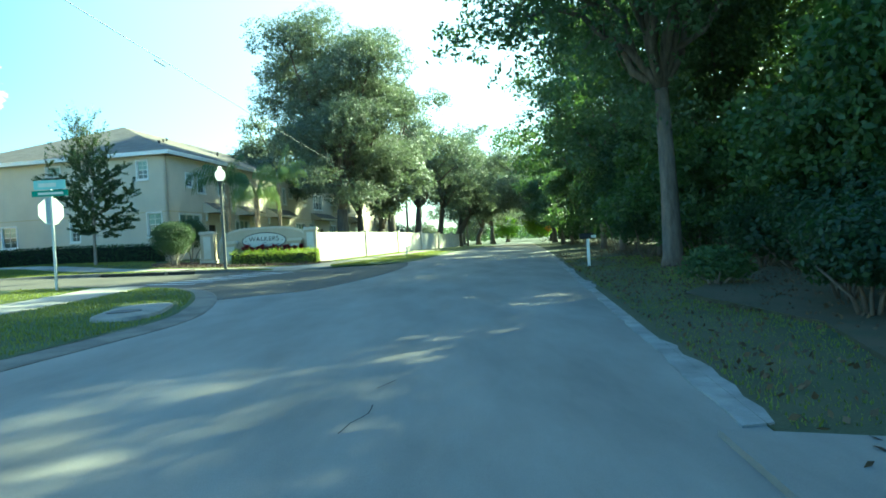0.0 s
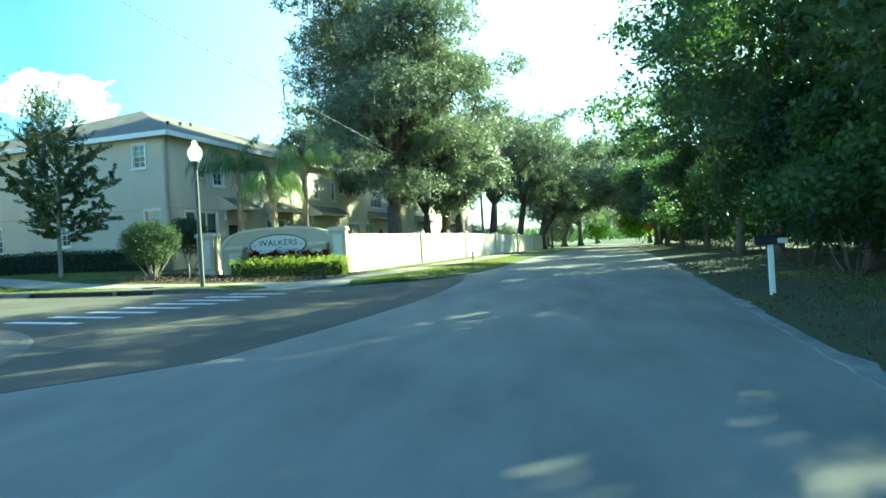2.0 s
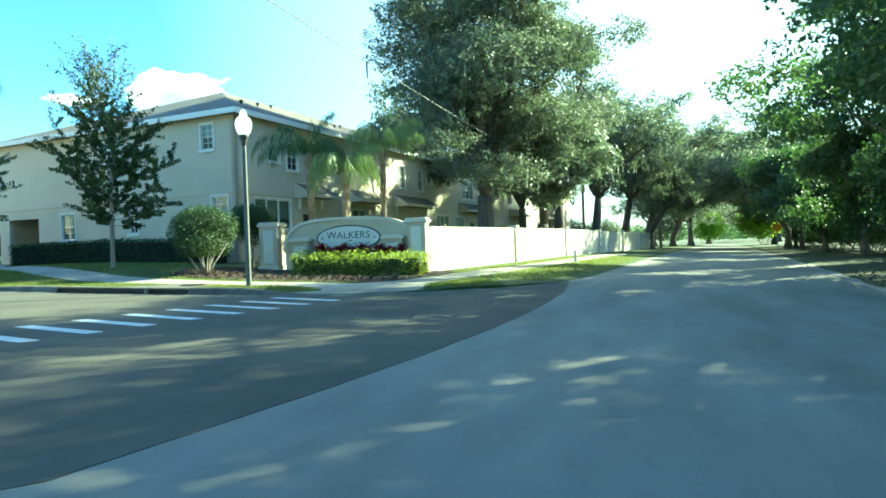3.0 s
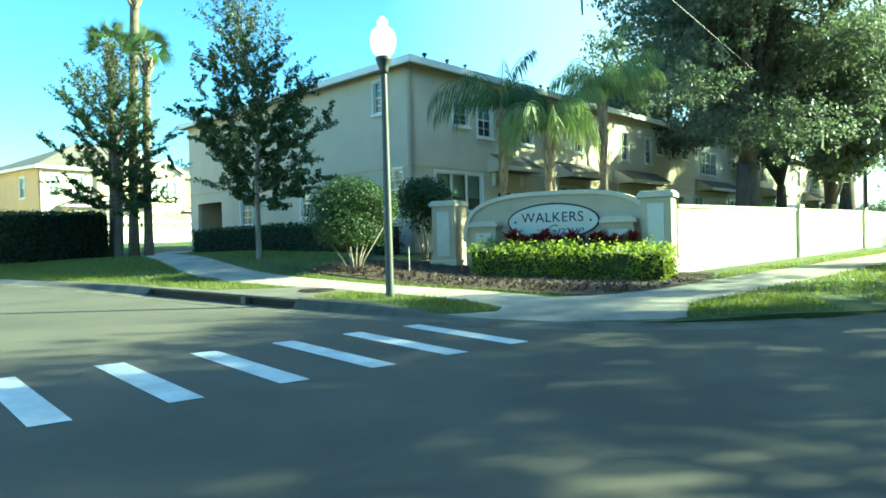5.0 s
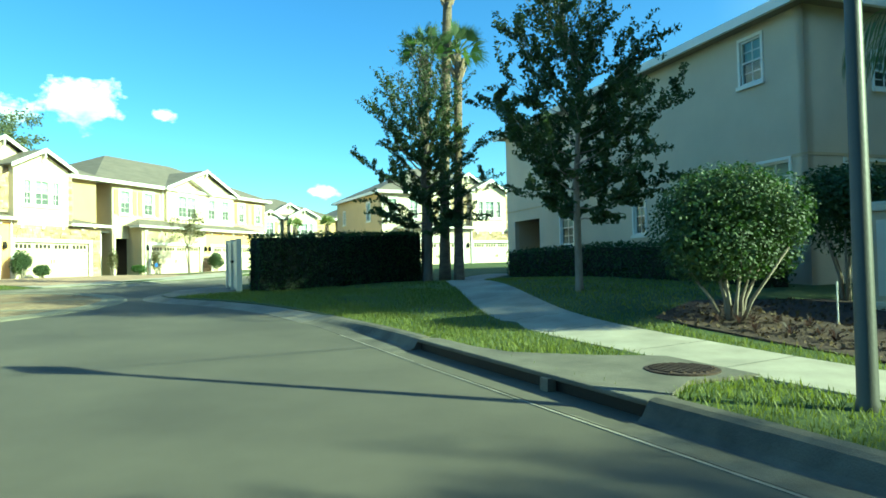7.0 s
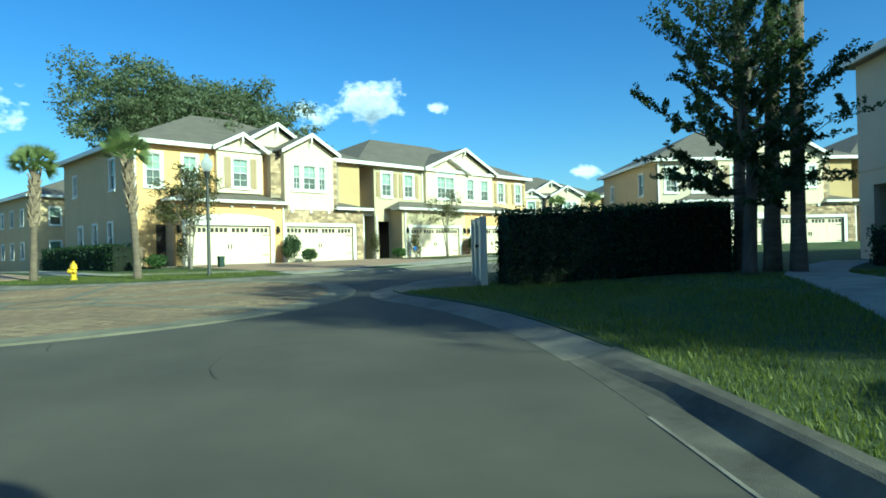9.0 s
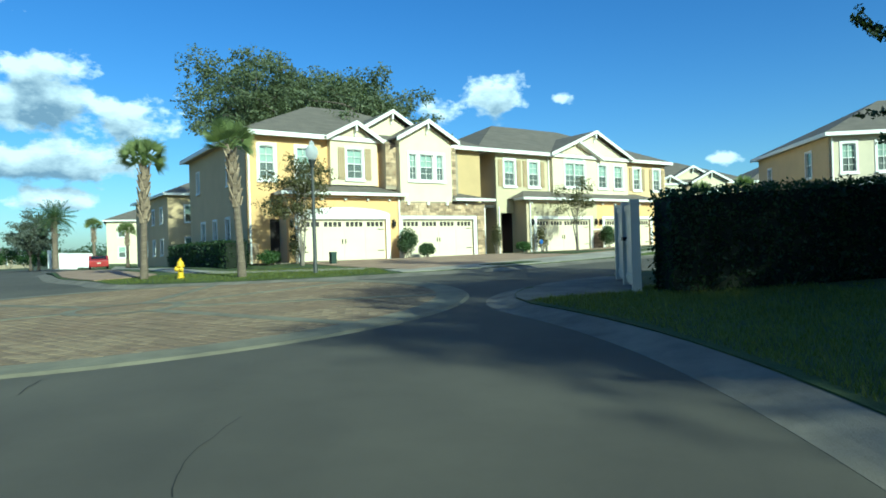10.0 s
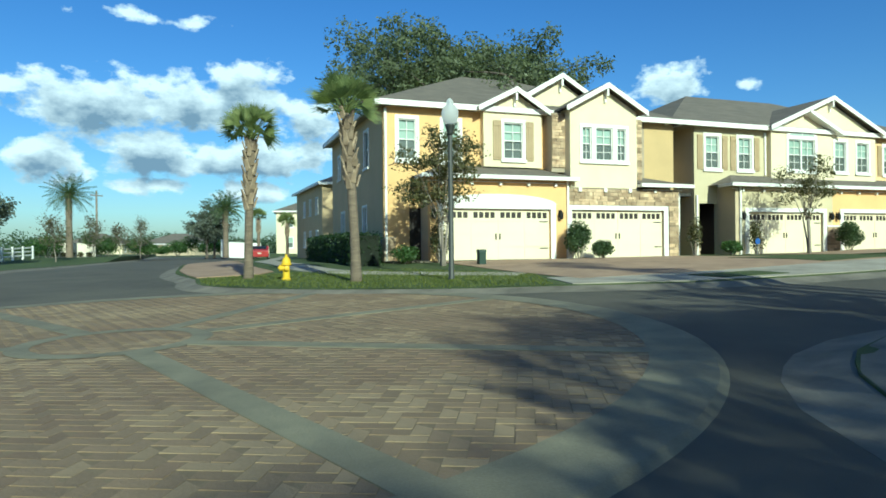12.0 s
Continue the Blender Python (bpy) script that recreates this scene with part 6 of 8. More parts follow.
mb = thing("mailbox", "dark mailbox on a white wooden post", "mailbox", Matrix.Translation((5.36, 23.9, ground_z(5.36, 23.9) + 0.14)) @ Matrix.Rotation(radians(-8), 4, "Z"))
part("post", Mesh().box(-0.05, 0.05, -0.05, 0.05, -0.2, 0.95), white_paint, mb, "white square post", bevel=0.008)
box_out = [(-0.08, 0.0), (0.08, 0.0)] + [(0.08 * math.cos(a), 0.12 + 0.08 * math.sin(a)) for a in (math.pi * k / 10 for k in range(11))]
part("box", Mesh().prism(box_out, -0.25, 0.25).turned(Matrix.Translation((-0.05, 0, 0.92)) @ Matrix.Rotation(radians(90), 4, "Z")), iron_black, mb, "dark domed mailbox")
part("number_plate", Mesh().box(0.12, 0.30, -0.012, -0.005, 0.93, 1.03).turned(Matrix.Translation((0, -0.09, 0.02))), sign_panel, mb, "small pale plate")

ws = thing("warning_sign", "yellow diamond warning sign on a post by the street's end", "road sign", Matrix.Translation((12.98, 78.94, ground_z(12.98, 78.94) + 0.1)))
part("post", Mesh().box(-0.03, 0.03, -0.02, 0.02, -0.2, 2.4), steel, ws)
part("plate", Mesh().prism([(0, 1.45), (0.5, 1.95), (0, 2.45), (-0.5, 1.95)], -0.035, -0.025), material("sign_amber", (0.62, 0.28, 0.03), 0.5, 0.06), ws, "amber diamond plate")
ped = thing("utility_pedestal", "small grey utility post in the verge", "utility box", on_lawn(-2.6, 46.5))
part("post", Mesh().box(-0.07, 0.07, -0.07, 0.07, -0.1, 0.5).box(-0.085, 0.085, -0.085, 0.085, 0.5, 0.56), steel, ped, bevel=0.01)
hyd_yellow = material("hydrant_yellow", (0.78, 0.52, 0.02), 0.45, 0.08, 4, 40, 0.1)
hy = thing("fire_hydrant", "yellow fire hydrant on the grass", "hydrant", on_lawn(-38.75, 14.15, 40))
part("barrel", Mesh().lathe([(0.13, -0.05), (0.13, 0.06), (0.10, 0.08), (0.095, 0.42), (0.15, 0.44), (0.15, 0.48), (0.12, 0.50)], 14), hyd_yellow, hy, smooth=False)
part("bonnet", Mesh().lathe([(0.13, 0.50), (0.12, 0.58), (0.08, 0.66), (0.035, 0.69), (0.035, 0.75), (0.01, 0.755)], 14), hyd_yellow, hy)
for a, r in ((0, 0.055), (180, 0.055), (-90, 0.075)):
    part("nozzle", Mesh().lathe([(r, 0.05), (r, 0.16), (r * 1.25, 0.165), (r * 1.25, 0.20), (r * 0.4, 0.205), (r * 0.4, 0.235)], 10).turned(Matrix.Translation((0, 0, 0.36)) @ Matrix.Rotation(radians(a), 4, "Z") @ Matrix.Rotation(radians(90), 4, "Y")), hyd_yellow, hy)

# ---- gate, hedge and white fence by the side street ----
vinyl = material("vinyl", (0.60, 0.57, 0.47), 0.45, 0.05, 1, 40, 0.03)
GATE_A, GATE_B = Vector((-28.5, 28.66)), Vector((-31.4, 28.8))


def upright_panel(name, a, b, z0, z1, thick, mat, parent, lab=""):
    d = (b - a).normalized()
    s = Vector((-d.y, d.x)) * thick / 2
    q = [a - s, b - s, b + s, a + s]
    za, zb = lawn_z(a.x, a.y), lawn_z(b.x, b.y)
    zs = (za, zb, zb, za)
    return part(name, Mesh().add([(p.x, p.y, z + z0) for p, z in zip(q, zs)] + [(p.x, p.y, z + z1) for p, z in zip(q, zs)], [(3, 2, 1, 0), (4, 5, 6, 7), (0, 1, 5, 4), (1, 2, 6, 5), (2, 3, 7, 6), (3, 0, 4, 7)]), mat, parent, lab)


gate = thing("gate", "white vinyl enclosure gate with boards", "gate")
gl = (GATE_B - GATE_A).length
gw = (GATE_B - GATE_A).normalized()
for k in range(12):
    upright_panel("board", GATE_A + gw * (0.12 + k * gl / 12.3), GATE_A + gw * (0.12 + (k + 0.96) * gl / 12.3), 0.08, 1.62, 0.03, vinyl, gate)
for z in (0.15, 0.85, 1.52):
    upright_panel("rail", GATE_A + gw * 0.1, GATE_B, z, z + 0.11, 0.07, vinyl, gate)
for c in (GATE_A, (GATE_A + GATE_B) / 2, GATE_B):
    upright_panel("post", c - gw * 0.08, c + gw * 0.08, -0.2, 1.71, 0.16, vinyl, gate)
upright_panel("latch", (GATE_A + GATE_B) / 2 - gw * 0.3, (GATE_A + GATE_B) / 2 + gw * 0.02, 0.92, 1.0, 0.19, iron_black, gate, "black latch")
hedge("hedge", "tall clipped dark green hedge along an enclosure", [(-28.45, 29.15), (-28.95, 32.2), (-29.4, 35.2)], 0.95, 1.78, hedge_leaf, 420, 0.085, 41)
hedge("hedge", "tall clipped dark green hedge along an enclosure", [(-29.9, 35.3), (-34.0, 36.3)], 0.9, 1.78, hedge_leaf, 250, 0.085, 42)


# ---- trees ----
broadleaf("oak_tree", "tall live oak behind the boundary wall, hung with moss", -7.3, 48.0, 0.75, 16.6, 3.4, 7.2, oak_leaf, 190000, 0.15, 13, trunk=0.5, limbs=18, moss=420, clump=0.25, subs=7, low=0.03, group="oaks along the wall")
for i, (x, y, H, R, f, off) in enumerate(((-4.6, 60, 14.8, 6.0, 3.5, (0, 0)), (-2.6, 71, 14, 6.6, 4.5, (1, 0)), (-0.2, 83, 14.5, 7.5, 5.0, (2, 0)), (2.5, 99, 13, 7.5, 4, (2, 0)), (-9.0, 72, 14, 7, 4, (0, 0)), (4, 122, 13, 9, 3, (0, 0)), (-10, 92, 14, 8, 3, (0, 0)), (14, 138, 11, 9, 2, (0, 0)), (24, 132, 11, 9, 2, (0, 0)), (-14, 60, 13, 6, 4, (0, 0)), (-5.2, 54, 9.5, 4.2, 2.0, (0.8, 0)), (6, 108, 13, 9, 2.5, (3, 0)), (9, 116, 14, 10, 3, (0, 0)))):
    broadleaf("oak_tree", "live oak hung with grey moss beside the street", x, y, 0.7, H, f, R, oak_leaf, 30000, 0.25, 20 + i, trunk=0.42, limbs=8, off=off, moss=160, clump=0.28, group="oaks along the wall")
broadleaf("oak_tree", "oak whose long limb reaches over the street", 2.4, 90.0, 0.7, 9.6, 4.0, 8.0, oak_leaf, 34000, 0.28, 31, trunk=0.4, limbs=14, flat=0.55, off=(6.0, 0), moss=160, clump=0.27, group="oaks along the wall")

broadleaf("shade_tree", "tall shade tree at the edge of the wood", 7.3, 20.6, 0.25, 17.5, 5.6, 8.6, shade_leaf, 82000, 0.19, 50, trunk=0.29, limbs=14, off=(0.2, 1.5), clump=0.25, subs=7, droop=0.5, group="trees of the wood", low=-0.05)
wood_rng = random.Random(7)
k = 0
for x, y, H, R, f in ((14, 14, 17, 7, 3), (12, 5, 16, 7, 3), (18, 25, 18, 8, 3), (12.5, 29, 16, 7, 4), (10.3, 37, 16.8, 7.2, 3.5), (10.6, 42.6, 17.2, 6.7, 3), (21, 38, 16, 8, 3), (24, 12, 19, 8, 3), (11.8, 53, 10.5, 5.2, 2), (12.6, 63, 9.5, 5, 2), (13.8, 74, 9, 5.5, 2), (16.5, 88, 9.5, 6.5, 2), (19, 103, 10, 7, 2), (28, 28, 18, 8, 2), (14, -6, 15, 7, 3), (30, 52, 12, 8, 2), (32, 0, 18, 8, 3)):
    k += 1
    broadleaf("shade_tree", "dark leafy tree of the roadside wood", x, y, ground_z(x, y) + 0.15, H, f, R, shade_leaf if y > 18 else wood_leaf, 28000 if 32 < y < 60 else 38000, 0.24, 60 + k, trunk=0.2, limbs=9, clump=0.24 if 32 < y < 60 else 0.28, droop=0.3, group="trees of the wood", low=-0.08)
for x, y, H, R, f in ((9.9, 25.1, 5.4, 3.2, 0.8), (9.9, 29.4, 5.2, 3.2, 0.8), (10.8, 15.9, 6.4, 3.4, 1.2), (10.9, 21.6, 5.4, 3.2, 0.8)):
    k += 1
    broadleaf("shade_tree", "dark leafy tree of the roadside wood", x, y, ground_z(x, y) + 0.15, H, f, R, wood_leaf, 26000, 0.2, 60 + k, trunk=0.16, limbs=10, clump=0.3, droop=0.3, group="trees of the wood", low=-0.1)
broadleaf("shade_tree", "leafy tree leaning out over the street", 13.2, 76, 0.7, 12.0, 3.0, 6.5, oak_leaf, 36000, 0.24, 91, trunk=0.26, limbs=11, off=(-3.5, 0), clump=0.26, droop=0.3, group="trees of the wood")
broadleaf("shade_tree", "leafy tree leaning out over the street", 16.5, 98, 0.7, 12.5, 3.0, 8.0, oak_leaf, 36000, 0.28, 92, trunk=0.26, limbs=11, off=(-5, 0), clump=0.26, droop=0.3, group="trees of the wood")
# undergrowth in the near-black hedge leaf, the wood's shade put into its colour
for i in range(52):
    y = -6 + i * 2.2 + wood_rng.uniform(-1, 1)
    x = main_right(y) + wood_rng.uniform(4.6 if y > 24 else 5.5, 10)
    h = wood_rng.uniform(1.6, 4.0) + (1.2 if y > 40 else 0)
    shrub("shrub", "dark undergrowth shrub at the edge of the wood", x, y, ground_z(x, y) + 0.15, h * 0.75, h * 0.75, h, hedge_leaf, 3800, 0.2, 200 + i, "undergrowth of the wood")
for i, (x, y, r, h) in enumerate(((13.5, 25, 2.4, 5.0), (15.5, 31, 2.8, 5.6), (13.2, 36, 2.2, 4.8), (17.5, 41, 3.0, 6.0), (14.0, 47, 2.4, 5.0), (19, 50, 3.2, 6.0), (16, 57, 2.6, 5.0), (19, 34, 3.0, 6.5), (20, 22, 3.0, 6.5))):
    shrub("understory_shrub", "tall dark understory shrub inside the wood", x, y, ground_z(x, y) + 0.15, r, r, h, wood_leaf, 7000, 0.22, 380 + i, "undergrowth of the wood")
# evergreens in the same near-black leaf
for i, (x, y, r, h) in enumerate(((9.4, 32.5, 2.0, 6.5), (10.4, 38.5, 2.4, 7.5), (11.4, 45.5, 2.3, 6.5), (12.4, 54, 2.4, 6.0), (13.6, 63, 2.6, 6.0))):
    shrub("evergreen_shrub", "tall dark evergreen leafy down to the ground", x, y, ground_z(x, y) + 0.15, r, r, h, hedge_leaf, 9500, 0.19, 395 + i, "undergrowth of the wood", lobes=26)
shrub("shrub", "low dark shrub beside the shade tree", 5.75, 13.7, ground_z(5.75, 13.7) + 0.12, 0.85, 0.75, 0.85, wood_leaf, 4500, 0.09, 301)
# thicket shrubs too: their leaf is darkened for the shade under the trees
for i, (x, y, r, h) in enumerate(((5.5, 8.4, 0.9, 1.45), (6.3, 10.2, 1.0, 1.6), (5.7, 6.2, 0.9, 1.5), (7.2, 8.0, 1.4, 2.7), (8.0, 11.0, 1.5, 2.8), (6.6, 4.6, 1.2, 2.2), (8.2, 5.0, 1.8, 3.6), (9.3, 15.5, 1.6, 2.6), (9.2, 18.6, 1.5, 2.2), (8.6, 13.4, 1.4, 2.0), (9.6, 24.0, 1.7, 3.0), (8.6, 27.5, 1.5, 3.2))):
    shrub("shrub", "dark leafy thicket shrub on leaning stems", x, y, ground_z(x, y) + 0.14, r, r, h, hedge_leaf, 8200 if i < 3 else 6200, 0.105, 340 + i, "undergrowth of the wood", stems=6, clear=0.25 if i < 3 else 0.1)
shrub("shrub", "light green shrub in the sun at the end of the street", 14.3, 92, 0.6, 3.2, 3.2, 5.0, lime_leaf, 5000, 0.3, 302)

# young maples, palms and shrubs on the lawn
upright_tree("maple_tree", "young maple with thin upright branches on the lawn", -18.2, 33.9, lawn_z(-18.2, 33.9), 9.0, 1.5, 1.65, maple_leaf, 52000, 0.092, 81, 0.085, bark_pale)
upright_tree("maple_tree", "young maple with thin upright branches beside a palm", -27.2, 34.7, lawn_z(-27.2, 34.7), 9.3, 1.7, 1.9, maple_leaf, 50000, 0.095, 82, 0.17)
fan_palm("palm_tree", "tall cabbage palm with a bare trunk among young maples", -28.4, 36.0, lawn_z(-28.4, 36), 11.4, 83, (0.4, 0.2), 0.18, (0.88, 0.99), mat=frond_dark, sink=0.55)
fan_palm("palm_tree", "cabbage palm with hanging leaves among young maples", -27.42, 36.05, lawn_z(-27.42, 36.05), 8.1, 84, (0.1, 0.1), 0.16, (0.88, 0.97), fronds=24, mat=frond_dark, sink=0.55)
fan_palm("palm_tree", "cabbage palm with hanging leaves behind the maple", -29.35, 35.69, lawn_z(-29.35, 35.69), 8.5, 85, (0.1, 0.1), 0.15, (0.88, 0.97), fronds=24, mat=frond_dark, sink=0.55)
shrub("round_shrub", "large round clipped shrub on many bare stems", -13.75, 33.1, lawn_z(-13.75, 33.1), 1.2, 1.2, 2.35, round_leaf, 34000, 0.06, 90, stems=11, clear=0.36, lobes=30, shell=0.25)
shrub("round_shrub", "round clipped shrub beside the sign", -14.26, 36.81, lawn_z(-14.26, 36.81), 1.1, 1.1, 2.55, round_leaf, 14000, 0.075, 91, stems=7, clear=0.6, lobes=24, shell=0.25)
QUEENS = (("queen palm with long dark drooping leaves behind the sign", -12.75, 38.9, 4.75, frond_dark, [(30, 86, 2.2, 60), (190, 84, 2.0, 90), (300, 82, 2.0, 95), (214, 66, 3.2, 150), (225, 45, 2.8, 130), (190, 60, 2.4, 160), (40, 66, 2.3, 160), (20, 45, 2.0, 140), (60, 75, 2.0, 150), (120, 60, 2.2, 165), (300, 55, 2.2, 165), (265, 65, 2.2, 165), (90, 40, 2.0, 150), (340, 72, 2.0, 150)]),
          ("low queen palm with light green hanging leaves", -10.8, 38.1, 3.9, frond_leaf, [(30, 84, 2.2, 110), (214, 66, 2.3, 185), (240, 55, 2.2, 175), (34, 68, 2.2, 185), (10, 55, 2.1, 175), (300, 62, 2.3, 185), (270, 72, 2.4, 190), (120, 62, 2.1, 180), (180, 48, 2.1, 165), (330, 50, 2.1, 165), (230, 78, 2.3, 185), (350, 76, 2.2, 175)]),
          ("tall queen palm with a plume of upright feathery leaves", -9.95, 40.0, 5.0, frond_leaf, [(40, 88, 2.6, 40), (30, 80, 2.5, 100), (60, 76, 2.4, 120), (10, 72, 2.4, 135), (150, 80, 2.3, 110), (214, 76, 2.2, 145), (300, 74, 2.3, 140), (250, 78, 2.3, 130), (34, 60, 2.0, 150), (214, 55, 1.8, 155), (120, 66, 2.0, 150)]))
for i, (words, x, y, H, mat, ways) in enumerate(QUEENS):
    feather_palm("palm_tree", words, x, y, lawn_z(x, y), H, 95 + i, 0.11, 0, 0, mat, leaflet=0.68, group="queen palms", ways=ways, curtain=True)
hedge("hedge", "low clipped golden-green hedge in front of the sign", [(-11.35, 35.2), (-9.2, 35.35), (-6.95, 35.6)], 1.3, 0.70, gold_leaf, 720, 0.075, 99, -0.05, core_mat=gold_core, wave=0.075, ragged=0.2)
hedge("hedge", "low dark clipped hedge along the end wall", [(-16.5, 38.0), (-23.5, 39.0), (-29.5, 39.9)], 0.8, 1.0, hedge_leaf, 200, 0.1, 100)

# palms before the golden houses
fan_palm("palm_tree", "cabbage palm with a criss-cross trunk on the grass", -39.35, 12.35, lawn_z(-39.35, 12.35), 4.3, 111, (0.0, 0.15), 0.128, (0.5, 0.98), fronds=30, reach=0.78, group="cabbage palms")
fan_palm("palm_tree", "leaning cabbage palm with a criss-cross trunk", -38.2, 16.75, lawn_z(-38.2, 16.75), 4.6, 112, (-0.3, -0.45), 0.128, (0.55, 0.98), fronds=30, reach=0.84, group="cabbage palms")
broadleaf("oak_tree", "wide spreading oak behind the golden houses", -64.0, 12.5, 1.5, 12.6, 5.2, 10.4, airy_leaf, 150000, 0.23, 125, trunk=0.6, limbs=24, clump=0.2, subs=8, flat=0.55, off=(0, -1.2))
for i, (x, y, r, h) in enumerate(((-4, 128, 4, 5), (6, 133, 4, 5.5), (12, 122, 3.5, 5), (19, 118, 4, 6), (24, 104, 3.5, 5), (-9, 112, 4, 5))):
    shrub("shrub", "sunlit green thicket where the street ends", x, y, 0.55, r, r, h, lime_leaf if i in (2, 3) else oak_leaf, 4500, 0.34, 320 + i, "thicket at the street's end")

# ---- the paver circle ----
CIRCLE, RADIUS = Vector((-29.2, 18.1)), 7.3
paver_mat = material("paver", (0.238, 0.170, 0.10), 0.9, 0.14, 0.6, 50, 0.4, second=(0.19, 0.138, 0.082), island=0.14, per_object=0.14)
paver_dark = material("paver_dark", (0.215, 0.148, 0.088), 0.9, 0.14, 0.6, 50, 0.4, second=(0.17, 0.12, 0.072), island=0.12, per_object=0.12)
paver_pale = material("paver_pale", (0.30, 0.225, 0.13), 0.9, 0.12, 0.6, 50, 0.4, second=(0.25, 0.185, 0.108), island=0.1, per_object=0.1)
band_mat = material("band_concrete", (0.235, 0.215, 0.14), 0.9, 0.2, 1.4, 60, 0.3, second=(0.145, 0.132, 0.09))
joint_mat = material("joint_sand", (0.205, 0.155, 0.09), 0.95, 0.2, 3, 60, 0.3)


def disc(r0, r1, lift, n=96, centre=CIRCLE, rim=None):
    """A flat ring; rim: the height of its outer edge, where that differs."""
    m = Mesh()
    for k in range(n):
        q = []
        for a, r in ((k, r0), (k + 1, r0), (k + 1, r1), (k, r1)):
            x, y = centre.x + r * math.cos(2 * math.pi * a / n), centre.y + r * math.sin(2 * math.pi * a / n)
            q.append((x, y, ground_z(x, y) + (rim if rim is not None and r == r1 else lift)))
        m.add(q, [(3, 2, 1, 0)] if r1 > r0 else [(0, 1, 2, 3)])
    return m


circle = tagged(part("paver_circle", disc(0.0, RADIUS, 0.0275), joint_mat), "round brick paver circle with concrete bands in the crossing", "pavement", kind="structure")
part("ring", disc(RADIUS - 0.62, RADIUS, 0.037), band_mat, circle, "concrete ring round the pavers")
part("ring_edge", disc(RADIUS, RADIUS + 0.09, 0.0365, rim=0.002), band_mat, circle)
part("ring", disc(0.95, 1.22, 0.036), band_mat, circle, "small concrete ring in the middle")
BANDS = (60, 97, 150, 190, 249, 312)
for a in BANDS:
    d = Vector((math.cos(radians(a)), math.sin(radians(a))))
    s = Vector((-d.y, d.x)) * 0.15
    q = [CIRCLE + d * 1.2 - s, CIRCLE + d * (RADIUS - 0.6) - s, CIRCLE + d * (RADIUS - 0.6) + s, CIRCLE + d * 1.2 + s]
    part("band", sheet([(p.x, p.y) for p in q], ground_z, 1.0, 0.02, 0.038), band_mat, circle, "concrete band across the pavers")

PW, PL = 0.135, 0.27
pave_rng = random.Random(5)


def paver_free(x, y):
    p = Vector((x, y)) - CIRCLE
    r = p.length
    if r > RADIUS - 0.50 or 1.02 < r < 1.15:
        return False
    if r > 1.2:
        for a in BANDS:
            d = Vector((math.cos(radians(a)), math.sin(radians(a))))
            if p.dot(d) > 0 and abs(p.x * d.y - p.y * d.x) < 0.09:
                return False
    return True


def paver_shape(long_x):
    a, b = (PL, PW) if long_x else (PW, PL)
    a, b, c = a / 2 - 0.002, b / 2 - 0.002, 0.003
    return [(-a, -b, 0), (a, -b, 0), (a, b, 0), (-a, b, 0), (-a + c, -b + c, 0.012), (a - c, -b + c, 0.012), (a - c, b - c, 0.012), (-a + c, b - c, 0.012)], [(4, 5, 6, 7), (0, 1, 5, 4), (1, 2, 6, 5), (2, 3, 7, 6), (3, 0, 4, 7)]


SHAPES = [paver_shape(True), paver_shape(False)]
rest = {paver_mat: Mesh(), paver_pale: Mesh(), paver_dark: Mesh()}
near_pavers = []
lay = Matrix.Rotation(radians(14), 3, "Z")
n = int(RADIUS / PW) + 2
for i in range(-n, n):
    for j in range(-n, n):
        # herringbone: each diagonal step of four cells carries one brick along and one across
        k = (i - j) % 4
        if k == 0:
            cx, cy, sh = (i + 1.0) * PW, (j + 0.5) * PW, 0
        elif k == 2:
            cx, cy, sh = (i + 0.5) * PW, (j + 0.0) * PW, 1
        else:
            continue
        p = lay @ Vector((cx, cy, 0))
        x, y = CIRCLE.x + p.x, CIRCLE.y + p.y
        if not paver_free(x, y):
            continue
        tone = 0.8 * noise.noise((x * 0.55, y * 0.55, 9.0)) + 0.35 * noise.noise((x * 2.3, y * 2.3, 4.0)) + pave_rng.uniform(-0.4, 0.4)
        mat = paver_pale if tone > 0.27 else paver_dark if tone < -0.3 else paver_mat
        z = ground_z(x, y) + 0.018 + pave_rng.uniform(-0.001, 0.0015)
        if (Vector((x, y)) - Vector((-26.4, 22.6))).length < 1.75 and len(near_pavers) < 298:
            near_pavers.append((sh, mat, x, y, z))
        else:
            vs, fs = SHAPES[sh]
            m = rest[mat]
            base = len(m.v)
            m.v += [(x + lay[0][0] * a + lay[0][1] * b, y + lay[1][0] * a + lay[1][1] * b, z + c) for a, b, c in vs]
            m.f += [tuple(q + base for q in f) for f in fs]
for mat, m in rest.items():
    tagged(part("paver_field", m, mat, circle), kind="stuff")

# ---- storm inlet and manhole by the kerb ----
inlet = thing("storm_inlet", "concrete kerb inlet with a dark opening", "drain")
zi = ground_z(-12.5, 28.5)
i0, i1 = INLET
zl, zr = ground_z(i0, 28.5), ground_z(i1, 28.5)


def inlet_slab(y0, y1, b0, b1, t0, t1):
    """A bar along the kerb's gap: bottom and top heights at its front and back."""
    return Mesh().add([(i0, y0, zl + b0), (i1, y0, zr + b0), (i1, y1, zr + b1), (i0, y1, zl + b1), (i0, y0, zl + t0), (i1, y0, zr + t0), (i1, y1, zr + t1), (i0, y1, zl + t1)], [(3, 2, 1, 0), (4, 5, 6, 7), (0, 1, 5, 4), (1, 2, 6, 5), (2, 3, 7, 6), (3, 0, 4, 7)])


